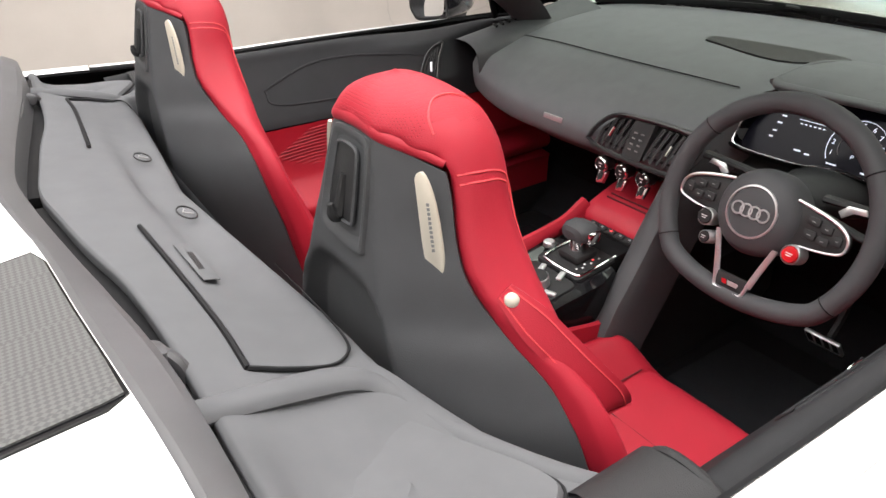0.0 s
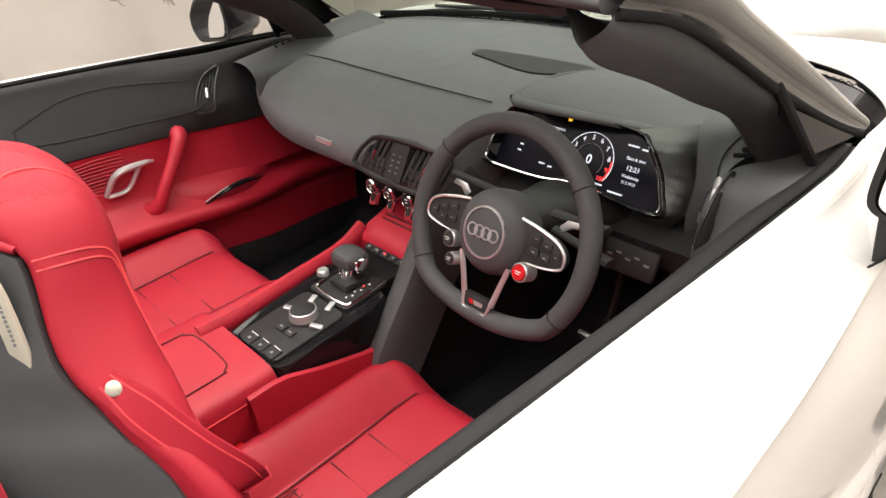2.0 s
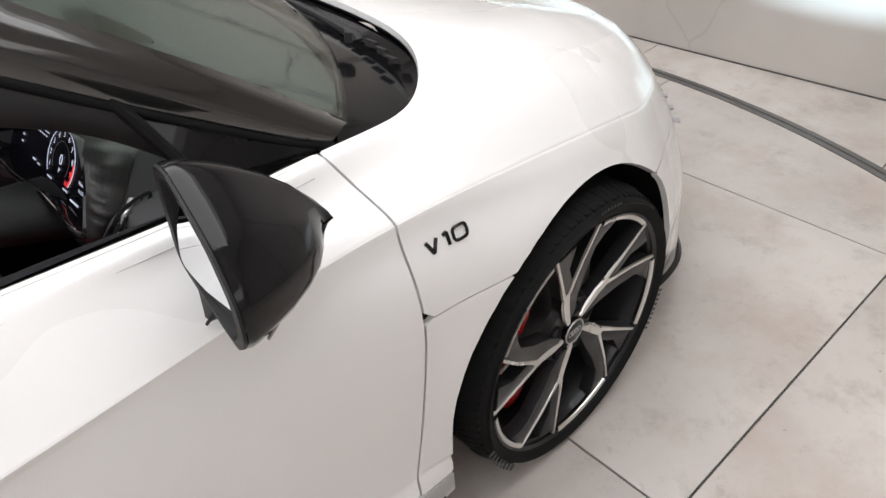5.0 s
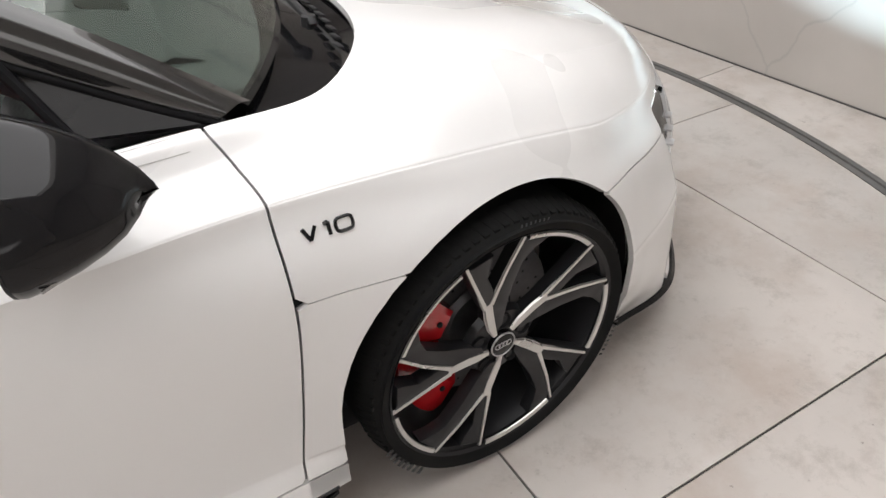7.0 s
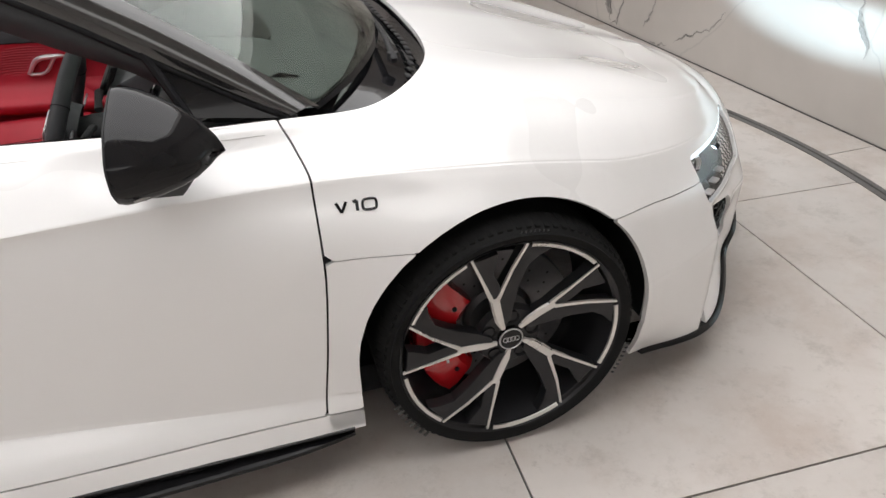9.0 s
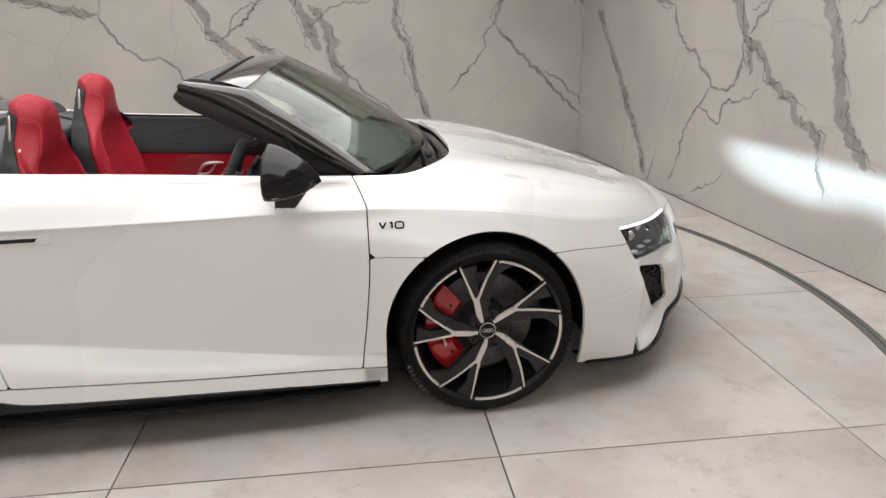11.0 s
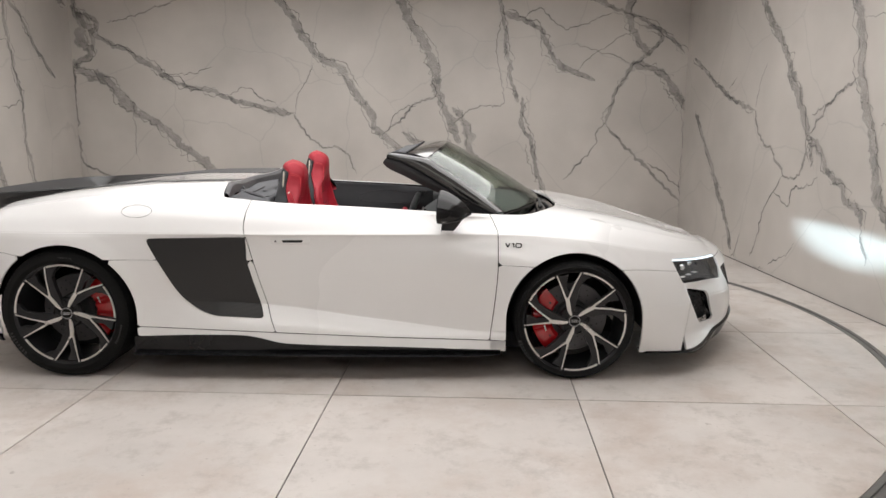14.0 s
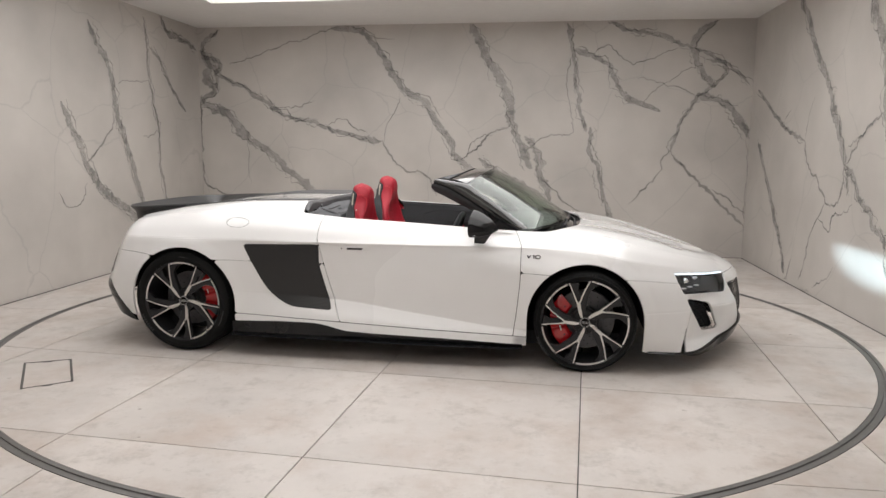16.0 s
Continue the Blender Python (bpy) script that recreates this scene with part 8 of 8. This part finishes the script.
# ---- centre console ----
def console():
    # tunnel with the red armrest lid
    rows = []
    for x in np.linspace(-.34, .10, 14):
        t = (x + .34) / .44
        zt = .505 + .014 * t
        rows.append([(x, y, z) for y, z in spline([(-.150, .25), (-.150, .43), (-.148, zt - .045), (-.138, zt - .010), (-.110, zt + .002), (0, zt + .004), (.11, zt + .002), (.138, zt - .010), (.148, zt - .045), (.150, .43), (.150, .25)], 3)])
    v, f = grid(rows)
    n = len(rows[0])
    m0 = 13 * n
    f = list(f) + [tuple(m0 + j for j in range(n))]
    arm = mesh("armrest", v, f, RED, car, "red leather centre armrest")
    lid = [(-.33, -.085), (.00, -.085), (.035, -.078), (.050, -.05), (.050, .05), (.035, .078), (.0, .085), (-.33, .085)]
    tube("lid_joint", [(x, y, .5105 + .014 * (x + .34) / .44 - .0005) for x, y in lid], .0016, GROOVE_SHADE, arm, sides=5, n=4)
    tube("stitched_seam", [(-.32, -.144, .478), (-.10, -.146, .484), (.08, -.146, .488)], .0014, STITCH, arm, sides=5)
    # raked control panel: black gloss surround, grey plate
    slope = lambda x: .515 + .030 * (x - .09) / .30
    o = [(.085, -.055), (.100, -.125), (.125, -.150), (.20, -.150), (.36, -.138), (.365, .030), (.30, .045), (.13, .030), (.092, .005)]
    pts = spline([*o, o[0]], 3)[:-1]
    k = len(pts)
    rows = [[(x, y, slope(x) - .075) for x, y in pts], [(x, y, slope(x) - .006) for x, y in pts], [(.225 + (x - .225) * .985, -.055 + (y + .055) * .98, slope(x)) for x, y in pts], [(.225 + (x - .225) * .93, -.055 + (y + .055) * .90, slope(x) - .001) for x, y in pts]]
    v, f = grid(rows, closed=True)
    f = list(f) + [tuple(3 * k + i for i in range(k))]
    surround = mesh("control_surround", v, f, GLOSS, car, "gloss black console surround with control keys")
    P = lambda x, y, h=0.0: (x, y, slope(x) + h)
    tilt = pose(0, 0, 0, 0, -5.7, 0)
    plate("control_plate", rounded(.165, .130, .016), .004, TRIM, surround, matrix=Matrix.Translation(P(.190, -.058, .003)) @ tilt, bevel=.002)
    dial = lathe("rotary_dial", [(0, .022), (.022, .022), (.0235, .0215), (.0245, .019), (.0265, .016), (.0275, .004), (.030, .002)], TRIM, surround, "black rotary dial with a silver collar", axis="Z", steps=40, centre=P(.218, -.062, .002))
    lathe("dial_collar", [(.0246, .0195), (.0262, .0185), (.0282, .006), (.0290, .002)], SILVER, dial, axis="Z", steps=40, centre=P(.218, -.062, .0025))
    for dx, dy, a in ((.048, -.02, 0), (-.004, -.047, 90), (-.004, .043, 90), (.040, .028, 0)):
        box("dial_key", (.026, .012, .006), P(.218 + dx, -.062 + dy, .006), SILVER, surround, .002, turn=(0, -5.7, a + 25))
    for dx, dy in ((-.045, -.018), (-.045, .010)):
        kk = box("menu_key", (.018, .024, .004), P(.218 + dx, -.062 + dy, .005), TRIM, surround, .002, turn=(0, -5.7, 0))
        box("key_mark", (.003, .010, .0004), P(.218 + dx, -.062 + dy, .0073), GREYMARK, kk, 0, turn=(0, -5.7, 0))
    for j in range(3):
        kk = box("console_key", (.026, .030, .005), P(.118 + .002 * j, -.028 - .036 * j, .004), TRIM, surround, .002, turn=(0, -5.7, 0))
        box("key_light", (.0015, .022, .0005), P(.129 + .002 * j, -.028 - .036 * j, .0068), WHITEMARK, kk, 0, turn=(0, -5.7, 0))
        box("key_mark", (.005, .006, .0004), P(.116 + .002 * j, -.028 - .036 * j, .0068), GREYMARK, kk, 0, turn=(0, -5.7, 0))
    # selector: plate, chrome frame, gaiter, lever
    plate("selector_plate", rounded(.105, .125, .010), .006, TRIM, surround, matrix=Matrix.Translation(P(.330, -.055, .006)) @ tilt, bevel=.002)
    tube("selector_frame", [P(.385, -.005, .008), P(.300, -.005, .008), P(.284, -.020, .008), P(.284, -.095, .008), P(.300, -.112, .008), P(.385, -.112, .008)], .0028, CHROME, surround, sides=8, n=3)
    for j in range(6):
        box("selector_mark", (.004, .004, .0005), P(.30 + .011 * j, -.090 - .006 * (j % 2), .0095), GLOWRED if j == 4 else WHITEMARK, surround, 0, turn=(0, -5.7, 0))
    lathe("start_dial", [(0, .012), (.010, .012), (.012, .010), (.0125, 0)], SILVER, surround, centre=P(.322, .018, .006), axis="Z", steps=24)
    lever = tube("selector_lever", [(.335, -.050, .545), (.338, -.050, .570), (.342, -.050, .588)], [.017, .016, .020], CHROME, car, "gear selector with chrome neck and black leather grip", sides=12)
    rows = []
    for x, w, z0, z1 in ((.322, .010, .588, .604), (.326, .021, .580, .612), (.340, .026, .577, .617), (.360, .026, .577, .616), (.376, .022, .580, .610), (.382, .012, .586, .602)):
        c = (z0 + z1) / 2
        rows.append([(x, -.045 + w * 1.35 * np.sign(math.cos(a)) * abs(math.cos(a)) ** .7, c + (z1 - z0) / 2 * np.sign(math.sin(a)) * abs(math.sin(a)) ** .7) for a in np.linspace(0, 2 * math.pi, 20, endpoint=False)])
    v, f = grid(rows, closed=True)
    n = 20
    f = list(f) + [tuple(range(n)), tuple(5 * n + j for j in range(n - 1, -1, -1))]
    grip = mesh("selector_grip", v, f, LEATHER, lever)
    box("selector_button", (.030, .012, .026), (.350, -.084, .594), CHROME, lever, .004)
    box("gaiter", (.060, .060, .02), P(.338, -.052, .012), TRIM, lever, .008)
    # cubby, key row and the red bridge up to the dashboard
    box("cubby", (.070, .130, .05), P(.405, -.045, -.022), SEAL, surround, .005)
    row = box("key_row", (.018, .130, .012), (.440, -.048, .556), TRIM, car, .003, "row of dark console switches", turn=(0, -20, 0))
    for j in range(5):
        box("row_key", (.014, .020, .004), (.436, .004 - .026 * j, .5635), TRIM, row, .0015, turn=(0, -20, 0))
        box("key_mark", (.004, .006, .0005), (.436, .004 - .026 * j, .5658), GLOWRED if j == 2 else GREYMARK, row, 0, turn=(0, -20, 0))
    rows = []
    for x, z in ((.450, .562), (.455, .575), (.48, .590), (.54, .610), (.60, .624), (.66, .630)):
        rows.append([(x, y, z - d) for y, d in ((.060, .060), (.062, .012), (.055, .002), (.030, 0), (-.08, 0), (-.135, .002), (-.142, .012), (-.142, .060))])
    v, f = grid(rows)
    f = list(f) + [tuple(range(8))]
    br = mesh("red_bridge", v, f, RED, car, "red leather bridge between console and dashboard")
    tube("bridge_groove", [(.500, .03, .5985), (.500, -.05, .5985), (.50, -.11, .5985)], .0022, GROOVE_SHADE, br, sides=5, n=2)
    tube("bridge_groove", [(.512, .03, .6025), (.512, -.05, .6025), (.512, -.11, .6025)], .0022, GROOVE_SHADE, br, sides=5, n=2)
    # red rails beside the controls
    tube("console_rail", [(.06, .066, .508), (.15, .058, .520), (.28, .060, .535), (.40, .062, .548), (.47, .064, .572)], [.020, .016, .015, .015, .018], RED, car, "red leather rail beside the console", sides=10, flat=1.4)
    rows = []
    for x, z in ((.03, .512), (.08, .515), (.11, .511), (.18, .487), (.275, .463), (.33, .455)):
        rows.append(spline([(x, y, zz) for y, zz in ((-.120, z - .050), (-.150, z - .046), (-.155, z - .010), (-.160, z + .002), (-.167, z + .002), (-.174, z - .010), (-.178, z - .12), (-.180, z - .20))], 3))
    v, f = grid(rows)
    mesh("console_tray", v, f, RED, car, "red leather tray low on the console")
    # tunnel sides
    rows = [[(x, s * .0 + y, z) for y, z in ((-.150, .20), (-.150, .455), (.06, .50), (.085, .45), (.11, .20))] for s in (1,) for x in (.05, .3, .6, .9)]
    v, f = grid(rows)
    mesh("tunnel", v, f, TRIM, car)
    # black arc that falls from the dashboard beside the driver
    rows = []
    for x, y, z, w in ((.60, -.145, .750, .036), (.515, -.148, .690, .040), (.450, -.152, .608, .040), (.400, -.157, .545, .038), (.350, -.162, .490, .034), (.318, -.166, .450, .030), (.300, -.168, .405, .026)):
        rows.append([(x + w * .3, y + .030, z + .010), (x - .01, y + .026, z + w * .30), (x - .03, y - .004, z + w * .25), (x - .02, y - .030, z - .005), (x + .05, y - .036, z - .09)])
    v, f = grid([spline(r, 3) for r in rows])
    v2, f2 = v, f
    mesh("console_arc", v2, f2, LEATHER, car, "black leather arc between dashboard and console")
    # buckle beside the driver's seat
    bk = box("belt_buckle", (.050, .022, .014), (-.02, -.168, .420), CALIPER, car, .003, "red seat belt buckle", turn=(0, -15, 0))
    box("buckle_body", (.06, .03, .04), (-.022, -.168, .398), TRIM, bk, .006, turn=(0, -15, 0))


console()

# interior mirror hanging from the header
tube("mirror_stem", [(.66, 0, 1.185), (.62, 0, 1.150)], .010, TRIM, car, sides=8)
im = box("interior_mirror", (.030, .22, .060), (.600, 0, 1.135), TRIM, car, .012, "black interior mirror", turn=(0, 12, 0))
box("mirror_face", (.002, .20, .046), (.5845, 0, 1.1315), MIRROR, im, 0, turn=(0, 12, 0))
for s in (-1, 1):
    plate("sun_visor", [(x * 1.0, y) for x, y in rounded(.15, .40, .03)], .012, LEATHER, car, "black folded sun visor", matrix=Matrix.Translation((.475, s * .34, 1.125)) @ pose(0, 0, 0, 0, -16, 0) @ pose(0, 0, 0, 180, 0, 0))

# ---- floor tiles, pieces of the floor: a grid turned with the turntable inside the ring, the room's own outside ----
def tile_piece(i, j, size, matrix, field, owner, margin=0.003):
    n = 20
    a = np.linspace(margin, size - margin, n)
    rows = [[(i * size + u, j * size + v, 0) for u in a] for v in a]
    v, f = grid(rows)
    v = np.array([matrix @ Vector(p) for p in v])
    g = field(v)
    if (g < 0).all():
        return
    inv = matrix.inverted()
    if (g > 0).all():
        c = [matrix @ Vector((i * size + u, j * size + w, 0)) for u, w in ((margin, margin), (size - margin, margin), (size - margin, size - margin), (margin, size - margin))]
        v, f = np.array(c), [(0, 1, 2, 3)]
    else:
        v, _, f = clip(v, np.tile((0.0, 0, 1), (len(v), 1)), f, field)
        if not len(f):
            return
    nn = np.tile((0.0, 0, 1), (len(v), 1))
    v, nn, f = thicken(v, nn, f, 0.007)
    v = np.array([ROOM.inverted() @ Vector(p) for p in v])
    mesh("tile", v, f, TILE, owner, smooth=False)


TABLE = pose(0.104, -1.170, 0, 0, 0, -2.0)
inner = lambda p: RING_IN - 0.004 - np.hypot(p[:, 0] - CENTRE.x, p[:, 1] - CENTRE.y)


def outer(p):
    q = np.array([ROOM.inverted() @ Vector(v) for v in p])
    return np.minimum.reduce([np.hypot(p[:, 0] - CENTRE.x, p[:, 1] - CENTRE.y) - RING_OUT - 0.004, RIGHT - 0.002 - q[:, 0], q[:, 0] - LEFT - 0.002, BACK - 0.002 - q[:, 1], q[:, 1] - FRONT])


for i in range(-4, 4):
    for j in range(-3, 5):
        tile_piece(i, j, 1.2, TABLE, inner, floor)
for i in range(-4, 5):
    for j in range(-8, 5):
        tile_piece(i, j, 1.2, ROOM @ pose(-0.05, -0.15, 0, 0, 0, 0), outer, floor)

rows = []
for a in np.radians(np.linspace(0, 360, 181)):
    rows.append([(CENTRE.x + r * math.cos(a), CENTRE.y + r * math.sin(a), z) for r, z in ((RING_IN, -.006), (RING_IN, .001), (RING_IN + .022, .001), (RING_IN + .024, -.005), (RING_OUT - .024, -.005), (RING_OUT - .022, .001), (RING_OUT, .001), (RING_OUT, -.006))])
v, f = grid(rows)
ring = mesh("turntable_ring", v, f, STEEL, None, smooth=False)
tagged(ring, "grey steel ring round the turntable, flush with the floor", "ring", kind="structure")

# ---- flush service hatch in the turntable ----
hatch = new("floor_hatch")
tagged(hatch, "flush square service hatch framed in dark metal in the tiles", "hatch")
corners = [(-2.149, -1.388), (-1.921, -1.266), (-1.625, -1.642), (-1.818, -1.810)]
for i in range(4):
    (xa, ya), (xb, yb) = corners[i], corners[(i + 1) % 4]
    length, turn = math.hypot(xb - xa, yb - ya), math.degrees(math.atan2(yb - ya, xb - xa))
    box("frame_bar", (length + .012, .014 if i % 2 else .008, .006), ((xa + xb) / 2, (ya + yb) / 2, -.0005), JOINT, hatch, .001, turn=(0, 0, turn))
for i in (0, 2):
    (xa, ya), (xb, yb) = corners[i], corners[i + 1]
    turn = math.degrees(math.atan2(yb - ya, xb - xa))
    plate("finger_notch", [(-.045, 0), (-.015, .020 if i == 2 else -.020), (.015, .020 if i == 2 else -.020), (.045, 0)][::1 if i == 0 else -1], .003, JOINT, hatch, matrix=pose((xa + xb) / 2, (ya + yb) / 2, .0022, 0, 0, turn + (180 if i == 2 else 0) * 0), bevel=0)
